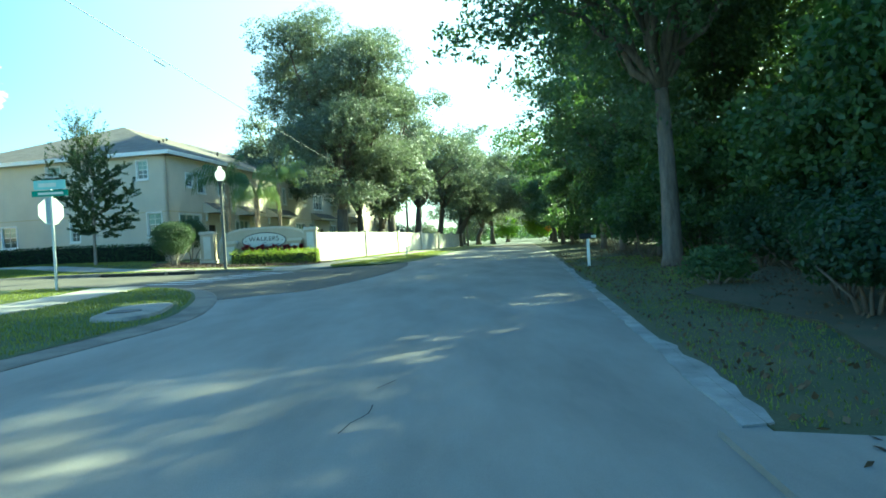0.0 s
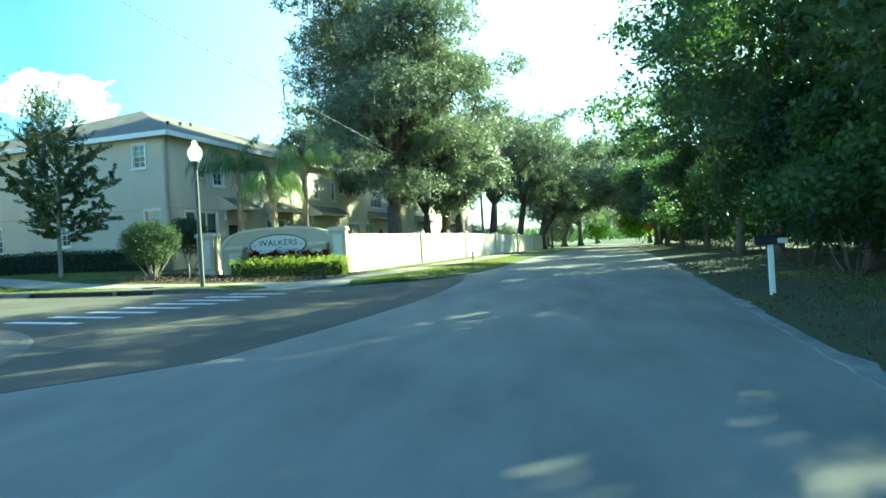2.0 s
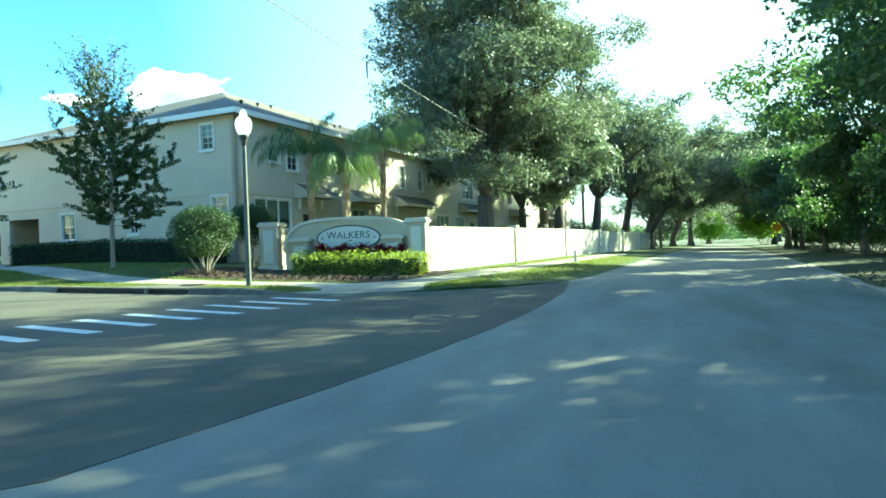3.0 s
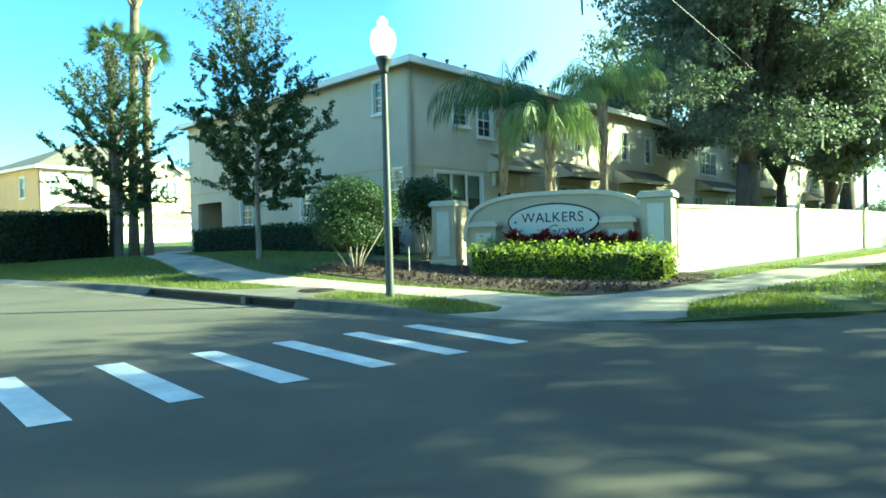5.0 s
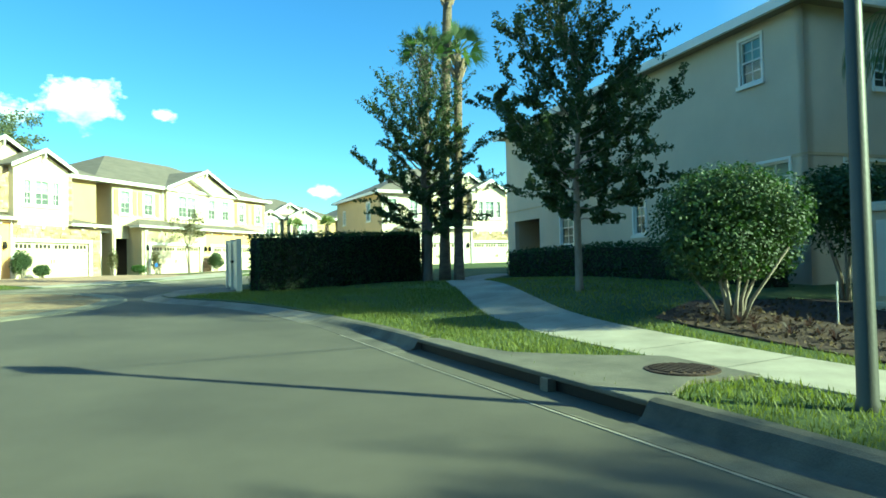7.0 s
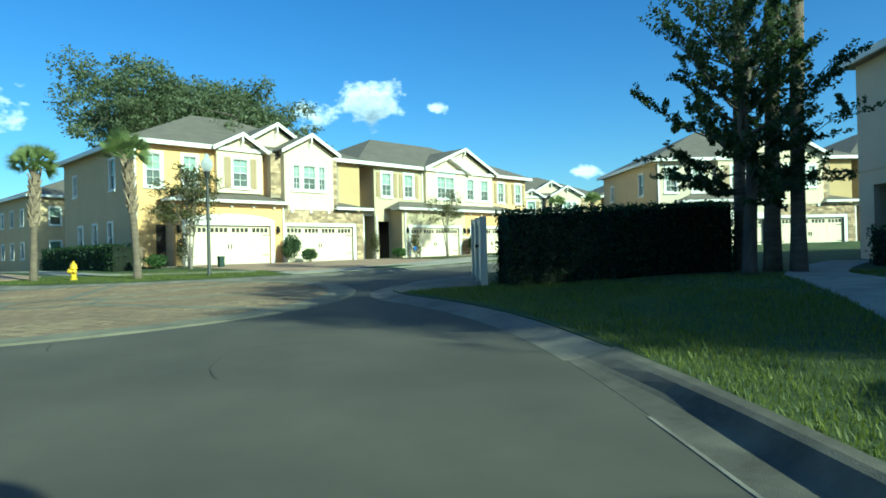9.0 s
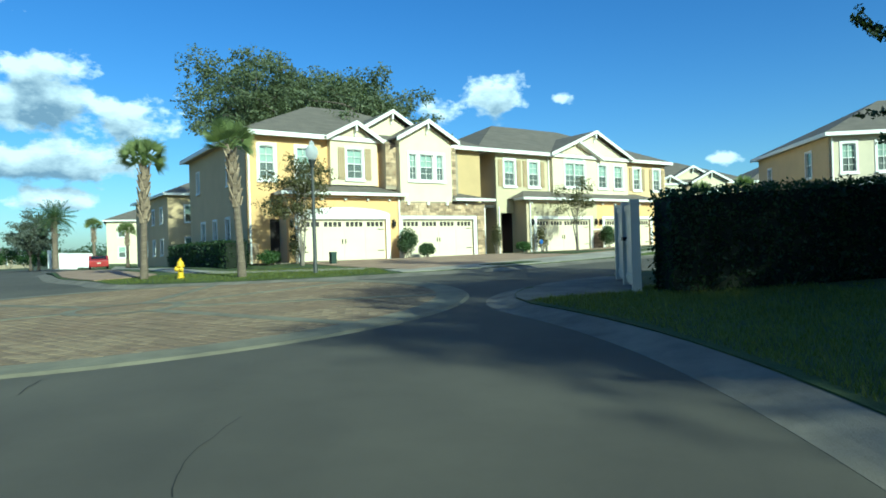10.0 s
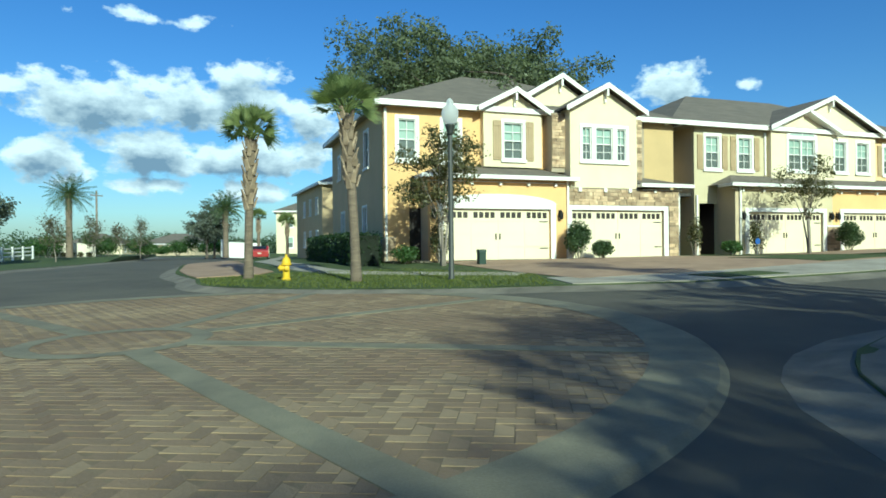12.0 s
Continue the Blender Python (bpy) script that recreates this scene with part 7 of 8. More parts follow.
dip = Mesh()
stations = [(i0, 0.0), (i0 + 0.7, 0.8), (i0 + 1.2, 1.0), (i1 - 0.5, 1.0), (i1, 0.55)]
for x, k in stations:
    z = ground_z(x, 28.5)
    dip.v += [(x, 28.24, z + 0.010), (x, 28.45, z + 0.012 - 0.06 * k), (x, 28.72, z + 0.02 - 0.17 * k), (x, 28.72, z - 0.4), (x, 28.24, z - 0.4)]
dip.f = [(q * 5 + k, q * 5 + (k + 1) % 5, q * 5 + 5 + (k + 1) % 5, q * 5 + 5 + k) for q in range(len(stations) - 1) for k in range(5)]
part("gutter", dip, kerb_shade_stain, inlet, "gutter dipping to the opening", smooth=False)
# flat black panel stands in for the shade inside the opening
part("throat", inlet_slab(28.70, 28.735, -0.3, -0.3, 0.135, 0.135), iron_black, inlet, "black panel for the darkness of the opening below the slab")
part("lintel", inlet_slab(28.64, 28.98, 0.12, 0.12, 0.168, 0.160), bpy.data.materials["slab_concrete"], inlet, bevel=0.015)
part("divider", Mesh().box(-12.35, -12.23, 28.60, 28.70, zi - 0.25, zi + 0.125), kerb_concrete, inlet)
rust = material("rust", (0.07, 0.045, 0.035), 0.85, 0.25, 5, 60, 0.6, metal=0.3)
mh = thing("manhole_cover", "rusty round cover in the concrete slab", "manhole cover", Matrix.Translation((-11.85, 29.95, lawn_z(-11.85, 29.95) + 0.032)))
part("cover", Mesh().lathe([(0.36, -0.03), (0.36, 0.012), (0.30, 0.016)], 28), rust, mh)
ribs = Mesh()
for k in range(-4, 5):
    hw = math.sqrt(max(0, 0.31 ** 2 - (k * 0.07) ** 2))
    ribs.box(-hw, hw, k * 0.07 - 0.018, k * 0.07 + 0.018, 0.013, 0.026)
part("rib", ribs, rust, mh)
sl = thing("drain_inlet", "stained concrete drain end sunk in the corner lawn", "drain", on_lawn(-6.25, 13.0, 14))
rim, ring_n = Mesh(), 28
for rx, ry, cy, z in ((0.62, 1.75, 0.0, -0.03), (0.58, 1.68, 0.0, 0.035), (0.27, 0.42, -0.85, 0.085), (0.25, 0.40, -0.85, 0.004)):
    for k in range(ring_n):
        a = 2 * math.pi * k / ring_n
        c, s = math.cos(a), math.sin(a)
        rim.v.append((rx * math.copysign(abs(c) ** 0.6, c), cy + ry * math.copysign(abs(s) ** 0.6, s), z))
rim.f += [(q * ring_n + k, q * ring_n + (k + 1) % ring_n, (q + 1) * ring_n + (k + 1) % ring_n, (q + 1) * ring_n + k) for q in range(3) for k in range(ring_n)]
part("slab", rim, material("drain_concrete", (0.34, 0.31, 0.245), 0.92, 0.2, 2.0, 60, 0.4, second=(0.19, 0.175, 0.14)), sl)
# black disc above the rim, painted in for the shade down the hole
part("opening", Mesh().lathe([(0.34, 0.03), (0.30, 0.094)], 20, (0, -0.95, 0)), iron_black, sl, "raised black disc in place of the dark opening")

# ---- more houses ----
row_c = town_house_row(Matrix.Translation((-56.0, 52.3, 1.6)) @ Matrix.Rotation(radians(90), 4, "Z"), "row of pale cream town houses across the lawn", stucco_pale, stucco_cream)
row_d = copy_thing(row_c, Matrix.Translation((-86.0, 44.0, 1.6)) @ Matrix.Rotation(radians(96), 4, "Z"))
tagged(row_d, "distant row of cream town houses", "house")


def plain_house(at, label, w, d, E, wall, seed):
    """A two-storey block with a hip roof, seen from afar."""
    rng = random.Random(seed)
    H = thing("house", label, "house", at)
    holes = [(x, x + 0.9, z, z + 1.5) for x in [1.5 + 3.0 * k for k in range(int((w - 2) / 3))] for z in (0.9, 3.9) if z + 1.8 < E]
    part("wall", Mesh().wall(0, w, -0.5, E, 0.2, holes), wall, H)
    for q in holes:
        window(H, *q, trim=0.1, grid=False)
    side = [(2.0 + 3.2 * k, 2.9 + 3.2 * k, z, z + 1.4) for k in range(int((d - 2) / 3.2)) for z in (0.9, 3.9) if z + 1.7 < E]
    for turn, nm in ((SIDE_L, "wall_end"), (Matrix.Translation((w, 0, 0)) @ Matrix.Rotation(radians(90), 4, "Z"), "wall_end")):
        left = turn is SIDE_L
        e = part(nm, Mesh().wall(-d if left else 0.2, -0.2 if left else d, -0.5, E, 0.2, [(-b, -a, c, f) if left else (a, b, c, f) for a, b, c, f in side]), wall, H)
        e.matrix_local = turn
        for a, b, c, f in side:
            window(H, *((-b, -a) if left else (a, b)), c, f, turn=turn, trim=0.1, grid=False)
    part("wall_back", Mesh().box(0.2, w - 0.2, d - 0.2, d, -0.5, E), wall, H)
    part("storey_floor", Mesh().box(0.25, w - 0.25, 0.25, d - 0.25, min(2.9, E - 0.3), min(2.9, E - 0.3) + 0.15), room_dark, H)
    hip_roof(H, 0, w, 0, d, E + 0.12, 0.42, 0.45)
    return H


plain_house(Matrix.Translation((-72.0, -5.1, 1.4)) @ Matrix.Rotation(radians(-227), 4, "Z"), "tan stucco house with its shaded end wall, down the street", 16, 13.6, 6.4, stucco_shade_tone, 1)
plain_house(Matrix.Translation((-103.2, -32.2, 1.4)) @ Matrix.Rotation(radians(122), 4, "Z"), "cream stucco house facing down the street", 15, 12, 6.2, stucco_cream, 2)
plain_house(Matrix.Translation((-150, -108, 0.8)) @ Matrix.Rotation(radians(100), 4, "Z"), "low tan house with a grey roof far away", 16, 12, 2.8, stucco_tan, 3)
plain_house(Matrix.Translation((-136, -118, 0.8)) @ Matrix.Rotation(radians(120), 4, "Z"), "low cream house with a grey roof far away", 14, 12, 2.8, stucco_cream, 4)


# ---- shrubs and small trees before the houses ----
def at_lot(u, v):
    x, y = lot(u, v)
    return x, y, lawn_z(x, y)


shrub("shrub", "dark evergreen shrub between the garages", *at_lot(0.75, 0.95), 0.68, 0.62, 1.65, round_leaf, 4200, 0.1, 401, "shrubs by the garages")
shrub("shrub", "low shrub between the garages", *at_lot(1.75, 1.25), 0.75, 0.5, 0.85, round_leaf, 2400, 0.1, 402, "shrubs by the garages")
shrub("shrub", "dark round shrub between the garages", *at_lot(16.5, 0.95), 0.95, 0.65, 1.5, round_leaf, 4200, 0.1, 403, "shrubs by the garages")
shrub("shrub", "thin reddish shrub by the entry", *at_lot(6.95, 0.8), 0.4, 0.4, 1.9, myrtle_leaf, 900, 0.1, 404, "shrubs by the garages")
shrub("shrub", "thin leafy shrub beside the garage", *at_lot(10.7, 0.7), 0.45, 0.45, 1.8, myrtle_leaf, 1100, 0.1, 405, "shrubs by the garages")
shrub("shrub", "low shrubs before the entry", *at_lot(8.9, 1.0), 0.9, 0.6, 0.7, bush_leaf, 1800, 0.1, 406, "shrubs by the garages")
shrub("shrub", "thin leafy shrub beside the garage", *at_lot(-5.3, 0.6), 0.5, 0.45, 1.9, myrtle_leaf, 1100, 0.1, 407, "shrubs by the garages")
shrub("shrub", "low shrub at the house corner", *at_lot(-6.6, 0.3), 0.8, 0.6, 0.8, bush_leaf, 1600, 0.1, 408, "shrubs by the garages")
broadleaf("crape_myrtle", "crape myrtle with bare pale stems before the garage", *at_lot(11.9, 2.6), 4.4, 1.6, 1.7, myrtle_leaf, 3000, 0.11, 411, tuft=5, trunk=0.045, limbs=12, subs=5, clump=0.24, flat=0.7, wood=bark_pale, stems=4, group="crape myrtles")
broadleaf("crape_myrtle", "crape myrtle with reddish leaves at the house corner", *at_lot(-5.9, 2.6), 4.7, 1.5, 2.0, myrtle_leaf, 6500, 0.12, 412, trunk=0.05, limbs=14, subs=6, clump=0.22, tuft=6, flat=0.7, wood=bark_pale, stems=3, group="crape myrtles")
hedge("hedge", "dark clipped hedge along the shaded end wall", [lot(-8.2, 0.4), lot(-8.2, -11.5)], 1.1, 1.25, hedge_leaf, 130, 0.12, 413)
ub = thing("utility_box", "small green utility box on the grass", "utility box", on_lawn(*lot(-4.6, 3.1), 41))
part("box", Mesh().box(-0.13, 0.13, -0.13, 0.13, -0.1, 0.46).prism([(-0.15, 0.46), (0.15, 0.46), (0.11, 0.55), (-0.11, 0.55)], -0.15, 0.15), material("utility_green", (0.018, 0.045, 0.03), 0.5, 0.08), ub, bevel=0.015)
ys = thing("yard_sign", "small blue round sign on a stake", "sign", on_lawn(*lot(9.4, 2.0), 131))
part("stake", Mesh().box(-0.012, 0.012, -0.012, 0.012, -0.1, 0.55), steel, ys)
part("plate", Mesh().prism([(0.15 * math.cos(a), 0.62 + 0.15 * math.sin(a)) for a in (math.pi / 4 * k for k in range(8))], -0.022, -0.013), material("sign_blue", (0.03, 0.10, 0.35), 0.5, 0.05), ys)

# ---- the far side of the street to the west ----
rail = thing("rail_fence", "white board fence beyond the grass", "fence")
for i in range(6):
    a, b = Vector((-58.0, -30.2)).lerp(Vector((-67.4, -35.0)), i / 6), Vector((-58.0, -30.2)).lerp(Vector((-67.4, -35.0)), (i + 1) / 6)
    upright_panel("post", b - (b - a).normalized() * 0.08, b + (b - a).normalized() * 0.08, -0.2, 1.25, 0.16, white_paint, rail)
    for z in (0.3, 0.65, 1.0):
        upright_panel("rail", a, b, z, z + 0.14, 0.05, white_paint, rail)
es = thing("entrance_sign", "cream curved entrance wall across the street", "sign", Matrix.Translation((-74.5, -38.5, lawn_z(-74.5, -38.5))) @ Matrix.Rotation(radians(143), 4, "Z"))
part("wall", Mesh().prism([(-1.9, -0.3), (1.9, -0.3), (1.9, 1.1), (1.2, 1.5), (0.4, 1.62), (-0.4, 1.62), (-1.2, 1.5), (-1.9, 1.1)], -0.15, 0.15), wall_cream, es)
for x in (-2.1, 2.1):
    part("pillar", Mesh().box(x - 0.2, x + 0.2, -0.2, 0.2, -0.3, 1.35).box(x - 0.24, x + 0.24, -0.24, 0.24, 1.35, 1.43), wall_cream, es)
for k in range(5):
    x = -1.6 + 0.8 * k
    p = es.matrix_world @ Vector((x, -0.9, 0))
    shrub("shrub", "low brownish shrub below the entrance wall", p.x, p.y, lawn_z(p.x, p.y), 0.45, 0.45, 0.6, myrtle_leaf, 320, 0.14, 430 + k, "shrubs at the far wall")
feather_palm("palm_tree", "date palm with stiff arching leaves", -72.6, -36.5, 1.4, 6.6, 440, 0.32, 46, 2.7, frond_dark, hang=0.4, leaflet=0.6, spread=(-0.4, 1.35), group="date palms")
feather_palm("palm_tree", "date palm with stiff arching leaves", -84.6, -26.0, 1.3, 5.6, 441, 0.3, 46, 2.6, frond_dark, hang=0.4, leaflet=0.6, spread=(-0.4, 1.35), group="date palms")
fan_palm("palm_tree", "small cabbage palm by the walk", -82.0, -19.4, 1.3, 4.2, 442, (0, 0), 0.17, (0.6, 0.97), group="cabbage palms")
fan_palm("palm_tree", "small cabbage palm by the walk", -79.0, -13.6, 1.3, 3.4, 443, (0, 0), 0.15, (0.6, 0.97), group="cabbage palms")
for i, (x, y) in enumerate(((-86.5, 45.0), (-83.0, 47.5))):
    fan_palm("palm_tree", "cabbage palm behind the hedge", x + 10, y - 2, 1.3, 5.0, 444 + i, (0, 0), 0.17, (0.6, 0.97), fronds=22, group="cabbage palms")
pole = thing("utility_pole", "grey wooden utility pole far away", "pole", Matrix.Translation((-84.9, -46.8, 1.2)))
part("shaft", Mesh().lathe([(0.16, -0.3), (0.11, 8.7)], 10), bark_pale, pole)
part("arm", Mesh().box(-0.9, 0.9, -0.06, 0.06, 8.0, 8.15), bark_pale, pole)
for i, (x, y, H, R, f) in enumerate(((-55.8, -25.4, 6.9, 2.3, 1.6), (-90.0, -33.5, 6.0, 2.6, 1.5), (-92, -34, 7.0, 3.5, 1.5))):
    broadleaf("roadside_tree", "leafy green roadside tree", x, y, 1.2, H, f, R, oak_leaf, 7000, 0.26, 450 + i, trunk=0.16, limbs=8, clump=0.32)
for i, (x, y, H) in enumerate(((-64, -27.5, 4.2), (-73.5, -34.0, 4.8), (-80.5, -38, 4.0), (-84, -38.5, 5.2))):
    upright_tree("young_tree", "young thin tree on the far verge", x, y, 1.2, H, 1.3, 1.1, myrtle_leaf, 700, 0.2, 460 + i, 0.06, bark_pale, "young trees on the verge")
for i in range(22):
    a = Vector((-66, -41)).lerp(Vector((-106, -42)), i / 21)
    shrub("shrub", "rounded dark shrub beyond the street", a.x, a.y - 3 * math.sin(i * 1.7), 1.35, 1.7, 1.7, 2.2 + 0.7 * math.sin(i * 2.3), bush_leaf, 1300, 0.22, 470 + i, "shrubs beyond the street")
gw2 = thing("garden_wall", "white garden wall with a gate pillar", "wall")
upright_panel("wall", Vector((-88.0, -28.6)), Vector((-91.0, -25.9)), -0.2, 1.75, 0.2, white_paint, gw2)
upright_panel("pillar", Vector((-88.68, -30.15)), Vector((-88.94, -29.84)), -0.2, 2.0, 0.6, white_paint, gw2)

# parked car
car_red = material("car_red", (0.33, 0.02, 0.02), 0.3, 0.05, coat=0.8)
tyre_mat = material("tyre", (0.02, 0.02, 0.02), 0.85, 0.1)
dark_glass = material("dark_glass", (0.02, 0.025, 0.03), 0.08, 0.02, bump=0)
car = thing("car", "red saloon parked by the kerb, seen from behind", "car", Matrix.Translation((-77.2, -15.6, ground_z(-77.2, -15.6) + 0.02)) @ Matrix.Rotation(radians(215), 4, "Z"))
prof = [(-2.2, 0.32), (2.2, 0.30), (2.25, 0.62), (1.9, 0.80), (1.0, 0.92), (0.35, 1.36), (-0.9, 1.40), (-1.6, 1.02), (-2.2, 0.95)]
part("body", Mesh().prism(prof, -0.86, 0.86), car_red, car, "red painted body", bevel=0.08)
part("rear_window", Mesh().prism([(-1.5, 1.06), (-0.98, 1.36), (-0.94, 1.34), (-1.46, 1.04)], -0.65, 0.65).turned(Matrix.Translation((-0.03, 0, 0.03))), dark_glass, car)
for s in (-1, 1):
    part("side_window", Mesh().prism([(-1.3, 1.0), (0.85, 0.96), (0.3, 1.3), (-0.85, 1.34)], 0.862 * s - 0.004, 0.862 * s + 0.004), dark_glass, car)
    part("tail_light", Mesh().box(-2.235, -2.19, 0.72 * s - 0.13, 0.72 * s + 0.13, 0.72, 0.88), red_sign, car)
    for x in (-1.4, 1.4):
        wheel = part("wheel", Mesh().lathe([(0.31, -0.1), (0.32, 0.0), (0.31, 0.1)], 18).turned(Matrix.Translation((x, 0.78 * s, 0.31)) @ Matrix.Rotation(radians(90), 4, "X")), tyre_mat, car)
        part("rim", Mesh().lathe([(0.2, -0.11), (0.2, 0.11)], 14).turned(Matrix.Translation((x, 0.78 * s, 0.31)) @ Matrix.Rotation(radians(90), 4, "X")), steel, wheel)
part("number_plate", Mesh().box(-2.24, -2.2, -0.17, 0.17, 0.62, 0.74), sign_panel, car)

# ---- sign planting ----
def rosette(name, label, x, y, z, n, length, rise, width, mat, seed, stalk=0.0, category="plant", group=""):
    """A rosette of strap leaves that arch outwards from one crown on a short stalk."""
    rng = random.Random(seed)
    T = thing(name, label, category, Matrix.Translation((x, y, z)), group)
    if stalk:
        part("stalk", Mesh().tube([(0, 0, -0.05), (0.01, 0, stalk * 0.6), (0, 0.01, stalk)], [0.022, 0.018, 0.014], 5), bark, T)
    v = []
    for i in range(n):
        az, el, L = i * 2.4 + rng.uniform(-.3, .3), radians(rise * rng.uniform(0.45, 1.15)), length * rng.uniform(0.7, 1.15)
        o, sd = Vector((math.cos(az), math.sin(az), 0)), Vector((-math.sin(az), math.cos(az), 0)) * width
        a = Vector((0, 0, stalk - rng.uniform(0, 0.12) * (stalk > 0)))
        b = a + o * L * 0.5 * math.cos(el) + Vector((0, 0, L * 0.5 * math.sin(el)))
        c = b + o * L * 0.5 * math.cos(el - 0.7) + Vector((0, 0, L * 0.5 * math.sin(el - 0.7)))
        v.append([a - sd * 0.4, b - sd, b + sd, a + sd * 0.4])
        v.append([b - sd, c - sd * 0.15, c + sd * 0.15, b + sd])
    part("foliage", quads("foliage", np.array([[tuple(p) for p in q] for q in v]), mat), None, T)
    return T


for k in range(14):
    x, y = -11.05 + 0.235 * k + 0.06 * math.sin(k * 5.0), 36.0 + 0.024 * k + 0.07 * math.sin(k * 3.0)
    rosette("cordyline", "red-leaved cordyline in the sign's bed", x, y, lawn_z(x, y), 70, 0.33 + 0.05 * math.sin(k * 1.9), 62, 0.042, red_leaf, 500 + k, 0.84 + 0.07 * math.sin(k * 2.1), group="red plants by the sign")
purple_leaf = leaf_material("purple_leaf", (0.03, 0.022, 0.022), (0.10, 0.078, 0.066), (0.09, 0.05, 0.045))
bed_rng = random.Random(8)
for k in range(34):
    t = k / 33
    x, y = -14.0 + 7.2 * t + bed_rng.uniform(-.12, .12), 32.75 - 0.55 * math.sin(t * 2.6) + bed_rng.uniform(0.0, 0.9)
    rosette("bedding_plant", "small purplish strap-leaved plant in the mulch", x, y, lawn_z(x, y) + 0.03, 16, bed_rng.uniform(0.2, 0.34), 60, 0.014, purple_leaf, 520 + k, group="bedding plants")
marker = thing("plant_label", "short white stake in the planting bed", "stake", on_lawn(-12.75, 34.0))
part("stake", Mesh().tube([(0, 0, -0.1), (0, 0, 0.62)], [0.012, 0.012], 6), white_paint, marker)

# ---- overhead wires along the street ----
wire_mat = material("wire", (0.02, 0.02, 0.02), 0.6, 0.1)


def wire(a, b, sag, r=0.014):
    pts = [Vector(a).lerp(Vector(b), k / 24) - Vector((0, 0, 4 * sag * (k / 24) * (1 - k / 24))) for k in range(25)]
    return tagged(part("wire", Mesh().tube(pts, [r] * 25, 5), wire_mat), "thin dark overhead wire", "wire", "overhead wires")


wire((-10.8, -30, 9.27), (-4.3, 82, 7.1), 1.15, 0.013)
tagged(part("wire_splice", Mesh().tube([(-7.93, 18.6, 7.02), (-7.89, 19.2, 7.00)], [0.022, 0.022], 8), wire_mat), "dark splice on the overhead wire", "splice")
up = thing("utility_pole", "tall wooden pole carrying the wires", "pole", Matrix.Translation((-4.3, 82, 0.6)))
part("shaft", Mesh().lathe([(0.17, -0.3), (0.12, 9.3)], 10), bark_pale, up)
part("arm", Mesh().box(-1.0, 1.0, -0.06, 0.06, 6.9, 7.04), bark_pale, up)
pole_b = thing("utility_pole", "slim wooden pole beside the street", "pole", Matrix.Translation((3.6, 92, 0.6)))
part("shaft", Mesh().lathe([(0.15, -0.3), (0.10, 9.6)], 10), bark_pale, pole_b)

# ---- far woods ----
far_rng = np.random.default_rng(4)
clumps = []
for k in range(620):
    a = far_rng.uniform(radians(55), radians(265))
    d = far_rng.uniform(200, 340)
    x, y = d * math.cos(a) - 30, d * math.sin(a) + 20
    r = far_rng.uniform(3.0, 6.5)
    clumps.append(((x, y, 1.0 + r * 0.5), (r * 1.5, r * 1.5, r * far_rng.uniform(0.5, 0.7)), 380))
woods = tagged(part("far_woods", leaves("far_woods", clumps, 0.85, shade_leaf, 4, 0.0, 1.0, 0.35), None), "distant dark green woods along the horizon", "woods", kind="stuff")
clumps = []
for k in range(230):
    y = far_rng.uniform(-25, 125)
    x = 1.55 + 0.128 * y + far_rng.uniform(17, 34)
    r = far_rng.uniform(2.0, 4.0)
    # clumps raised here are added to keep the sun out of the wood
    clumps.append(((x, y, 0.5 + far_rng.uniform(0.3, 1.4) * r + (far_rng.uniform(0, 8) if y < 48 else 0)), (r, r, r * 0.9), 330))
tagged(part("wood_thicket", leaves("wood_thicket", clumps, 0.5, wood_leaf, 6), None), "dense dark thicket inside the roadside wood", "thicket", kind="stuff")

# ---- grass blades on the near lawns ----
def in_poly(x, y, outline):
    hit = False
    n = len(outline)
    for i in range(n):
        (x0, y0), (x1, y1) = outline[i], outline[(i + 1) % n]
        if (y0 > y) != (y1 > y) and x < (x1 - x0) * (y - y0) / (y1 - y0) + x0:
            hit = not hit
    return hit


def blades(name, label, outline, holes, per_m2, h, seed, height=None, mat=None, wide=0.007):
    """Single blades of grass over an outline."""
    rng = np.random.default_rng(seed)
    height = height or lawn_z
    xs, ys = [p[0] for p in outline], [p[1] for p in outline]
    n = int((max(xs) - min(xs)) * (max(ys) - min(ys)) * per_m2)
    v = []
    for x, y in zip(rng.uniform(min(xs), max(xs), n).tolist(), rng.uniform(min(ys), max(ys), n).tolist()):
        if not in_poly(x, y, outline) or any(in_poly(x, y, q) for q in holes):
            continue
        a, lean, hh = rng.uniform(0, 6.28), rng.uniform(0.1, 0.75), h * rng.uniform(0.5, 1.3)
        dx, dy, z = math.cos(a), math.sin(a), height(x, y) - 0.01
        w = wide * rng.uniform(0.7, 1.4)
        v.append([(x - dy * w, y + dx * w, z), (x + dy * w, y - dx * w, z), (x + dx * hh * lean * 0.5 + dy * w * 0.7, y + dy * hh * lean * 0.5 - dx * w * 0.7, z + hh * 0.6), (x + dx * hh * lean, y + dy * hh * lean, z + hh)])
    return tagged(part(name, quads(name, np.array(v), mat or blade_mat), None), label, "grass", kind="stuff")


NOT_GRASS = [walk_north, ramp_ne, pad, bed, PAD_GATE, walk_south, [(-5.5, 11.2), (-5.3, 12.7), (-6.1, 14.75), (-7.35, 14.5), (-6.35, 11.5)]]
strip = [p for p in NORTH_KERB if -30 < p[0] < -3.4 and p[1] < 32.2]
strip = offset_line(strip, -0.12)
blades("grass", "short green lawn grass beside the kerb", strip + [(-29.5, 31.5), (-21, 32.6), (-15, 31.9), (-8, 32.2), (-6.5, 34.0), (-4.2, 33.4)], NOT_GRASS, 700, 0.075, 71, wide=0.006)
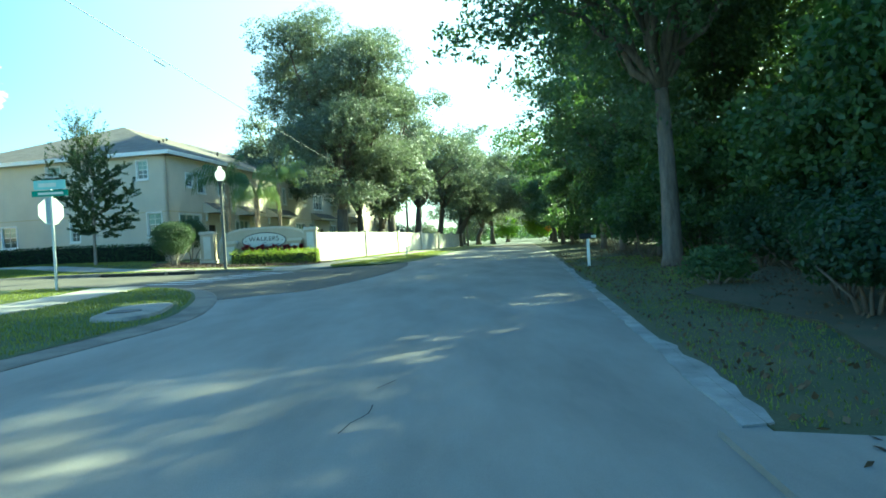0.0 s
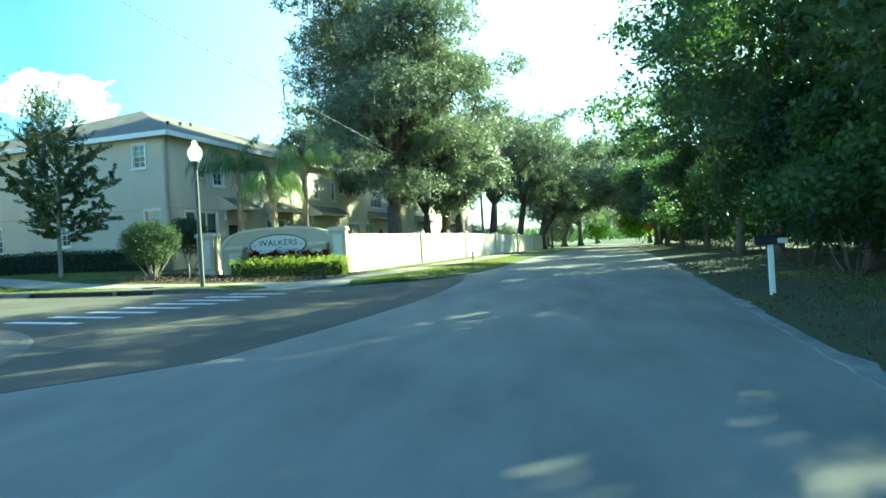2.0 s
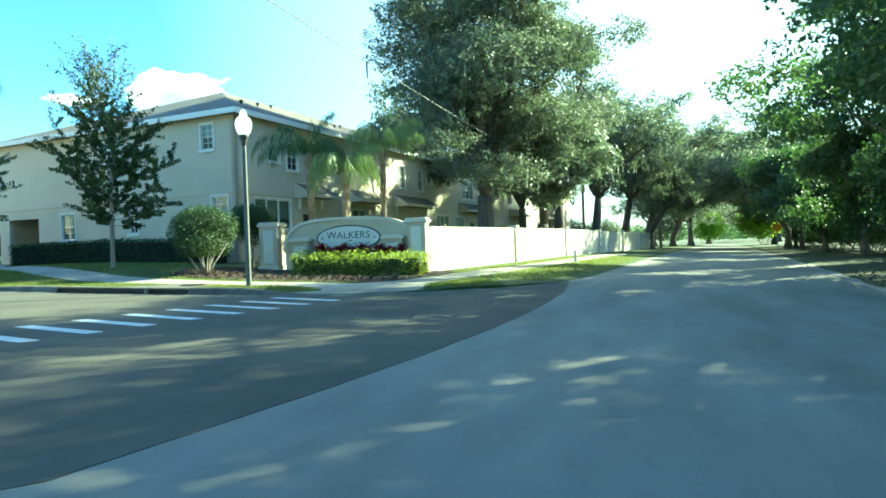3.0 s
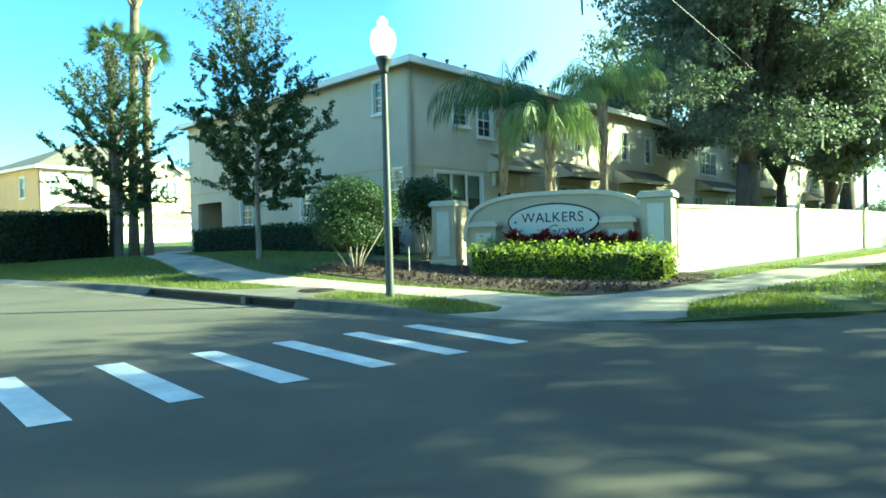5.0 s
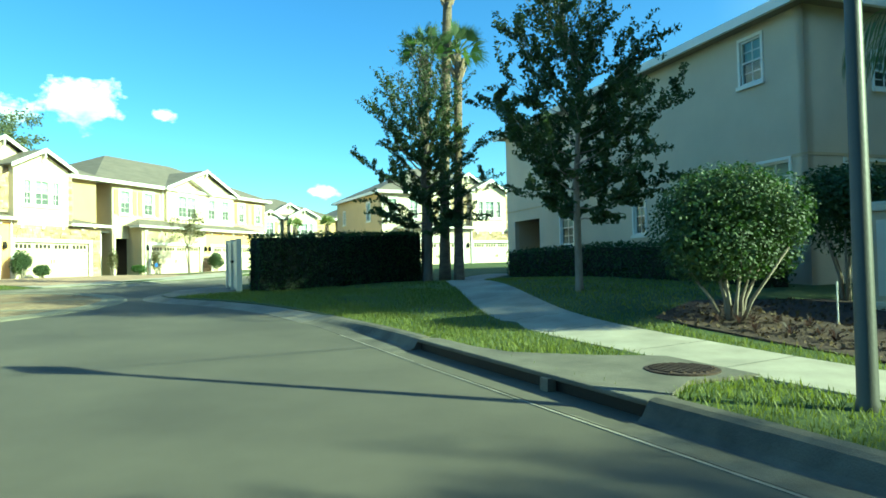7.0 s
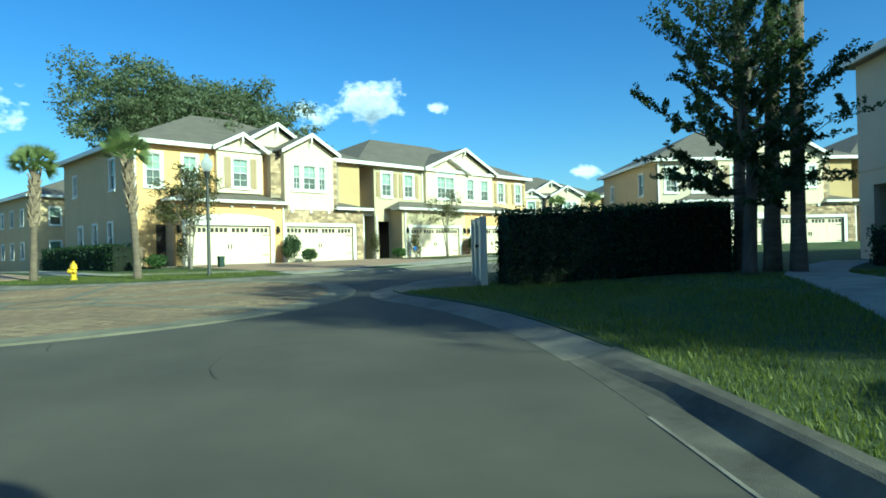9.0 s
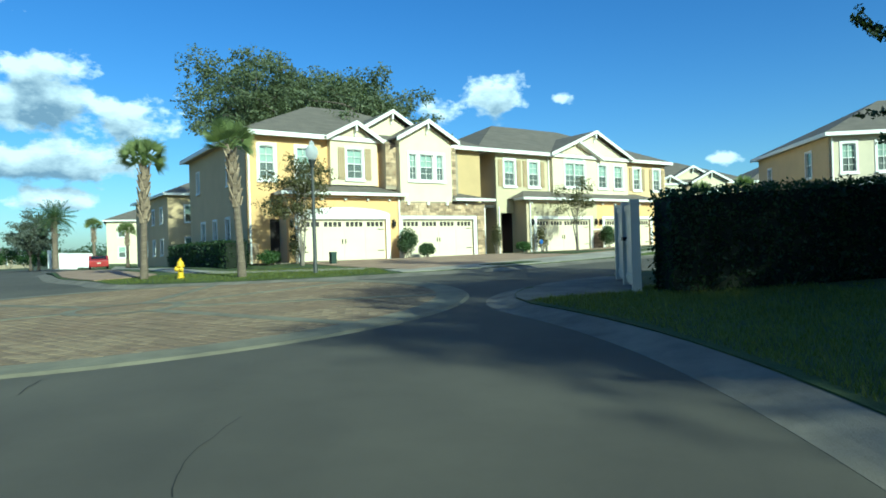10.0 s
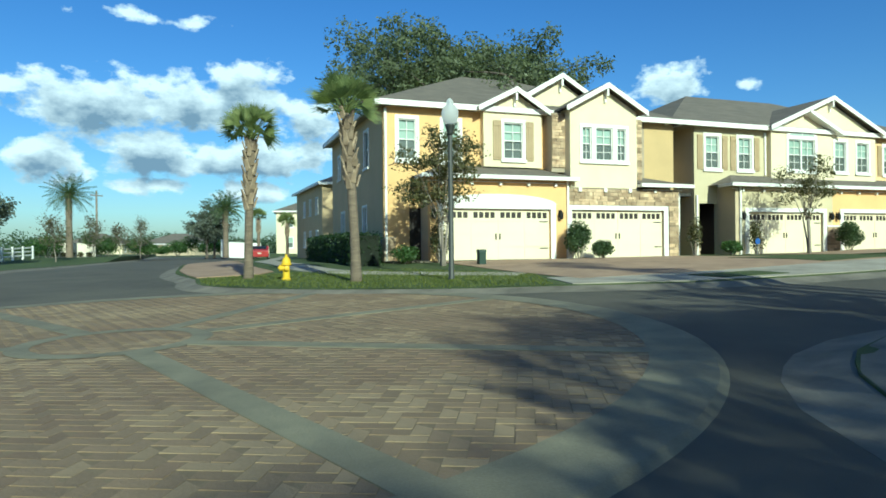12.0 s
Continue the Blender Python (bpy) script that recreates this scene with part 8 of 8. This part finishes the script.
blades("grass", "short green grass beside the curving path", [(-28, 32), (-21, 32.4), (-13, 31.6), (-15, 34), (-17, 38), (-27, 38)], NOT_GRASS, 150, 0.06, 72, wide=0.011)
blades("grass", "short green grass below the boundary wall", [(-4.3, 33.3), (-2.6, 34.2), (-0.9, 42), (0.6, 54), (-3.2, 54), (-6.3, 38.4), (-6.0, 34.5)], NOT_GRASS, 120, 0.08, 73, wide=0.012)
blades("grass", "short green grass on the palm lawn", offset_line([p for p in WEST_KERB if 10.0 < p[1] < 22.6 and p[0] > -41], -0.12) + [(-42, 12), (-43.5, 16), (-41, 21)], [], 260, 0.06, 74, wide=0.011)
blades("grass", "short green grass at the street corner", offset_line([p for p in SOUTH_KERB if p[1] > 6 and -14 < p[0] < -5], -0.10) + [(-9.0, 6), (-13.5, 8.0), (-13.5, 16.5), (-13, 19)], NOT_GRASS, 260, 0.06, 75, wide=0.010)
litter_mat = leaf_material("leaf_litter", (0.05, 0.035, 0.016), (0.14, 0.095, 0.045), (0.08, 0.055, 0.025), 0.8, 0.1)
east_z = lambda x, y: ground_z(x, y) + 0.02 + 0.12 * smooth_step(0.3, 3.5, x - main_right(y))
blades("grass", "thin dry grass along the road edge", [(main_right(4.2) + .15, 4.2), (main_right(30) + .15, 30), (main_right(30) + 4.2, 30), (main_right(14) + 3.4, 14), (main_right(12) + 2.0, 12), (main_right(4) + 2.2, 4)], [], 300, 0.05, 76, east_z, wide=0.008)
rng3 = np.random.default_rng(9)
pts = [(main_right(y) + o, y) for y, o in zip(rng3.uniform(1, 40, 7000), rng3.uniform(0.1, 9, 7000) ** 1.0)]
tagged(part("leaf_litter", leaves("leaf_litter", [((x, y, east_z(x, y) + 0.035), (0.01, 0.01, 0.008), 1) for x, y in pts], 0.085, litter_mat, 9), None), "fallen brown leaves on the verge", "leaf litter", kind="stuff")

bed_pts = rng3.uniform((-15, 31.8), (-6.4, 36.0), (2600, 2)).tolist()
tagged(part("leaf_litter", leaves("leaf_litter", [((x, y, lawn_z(x, y) + 0.05), (0.01, 0.01, 0.015), 1) for x, y in bed_pts if in_poly(x, y, bed)], 0.07, litter_mat, 10), None), "fallen leaves and bark chips on the mulch bed", "leaf litter", kind="stuff")

# ---- single pavers nearest the road ----
paver_data = {}
for sh, mat, x, y, z in near_pavers:
    if (sh, mat) not in paver_data:
        m = Mesh().add(*SHAPES[sh])
        paver_data[sh, mat] = m.data("paver", mat)
    ob = new("paver", paver_data[sh, mat])
    ob.parent = circle
    ob.matrix_local = Matrix.Translation((x, y, z)) @ lay.to_4x4()
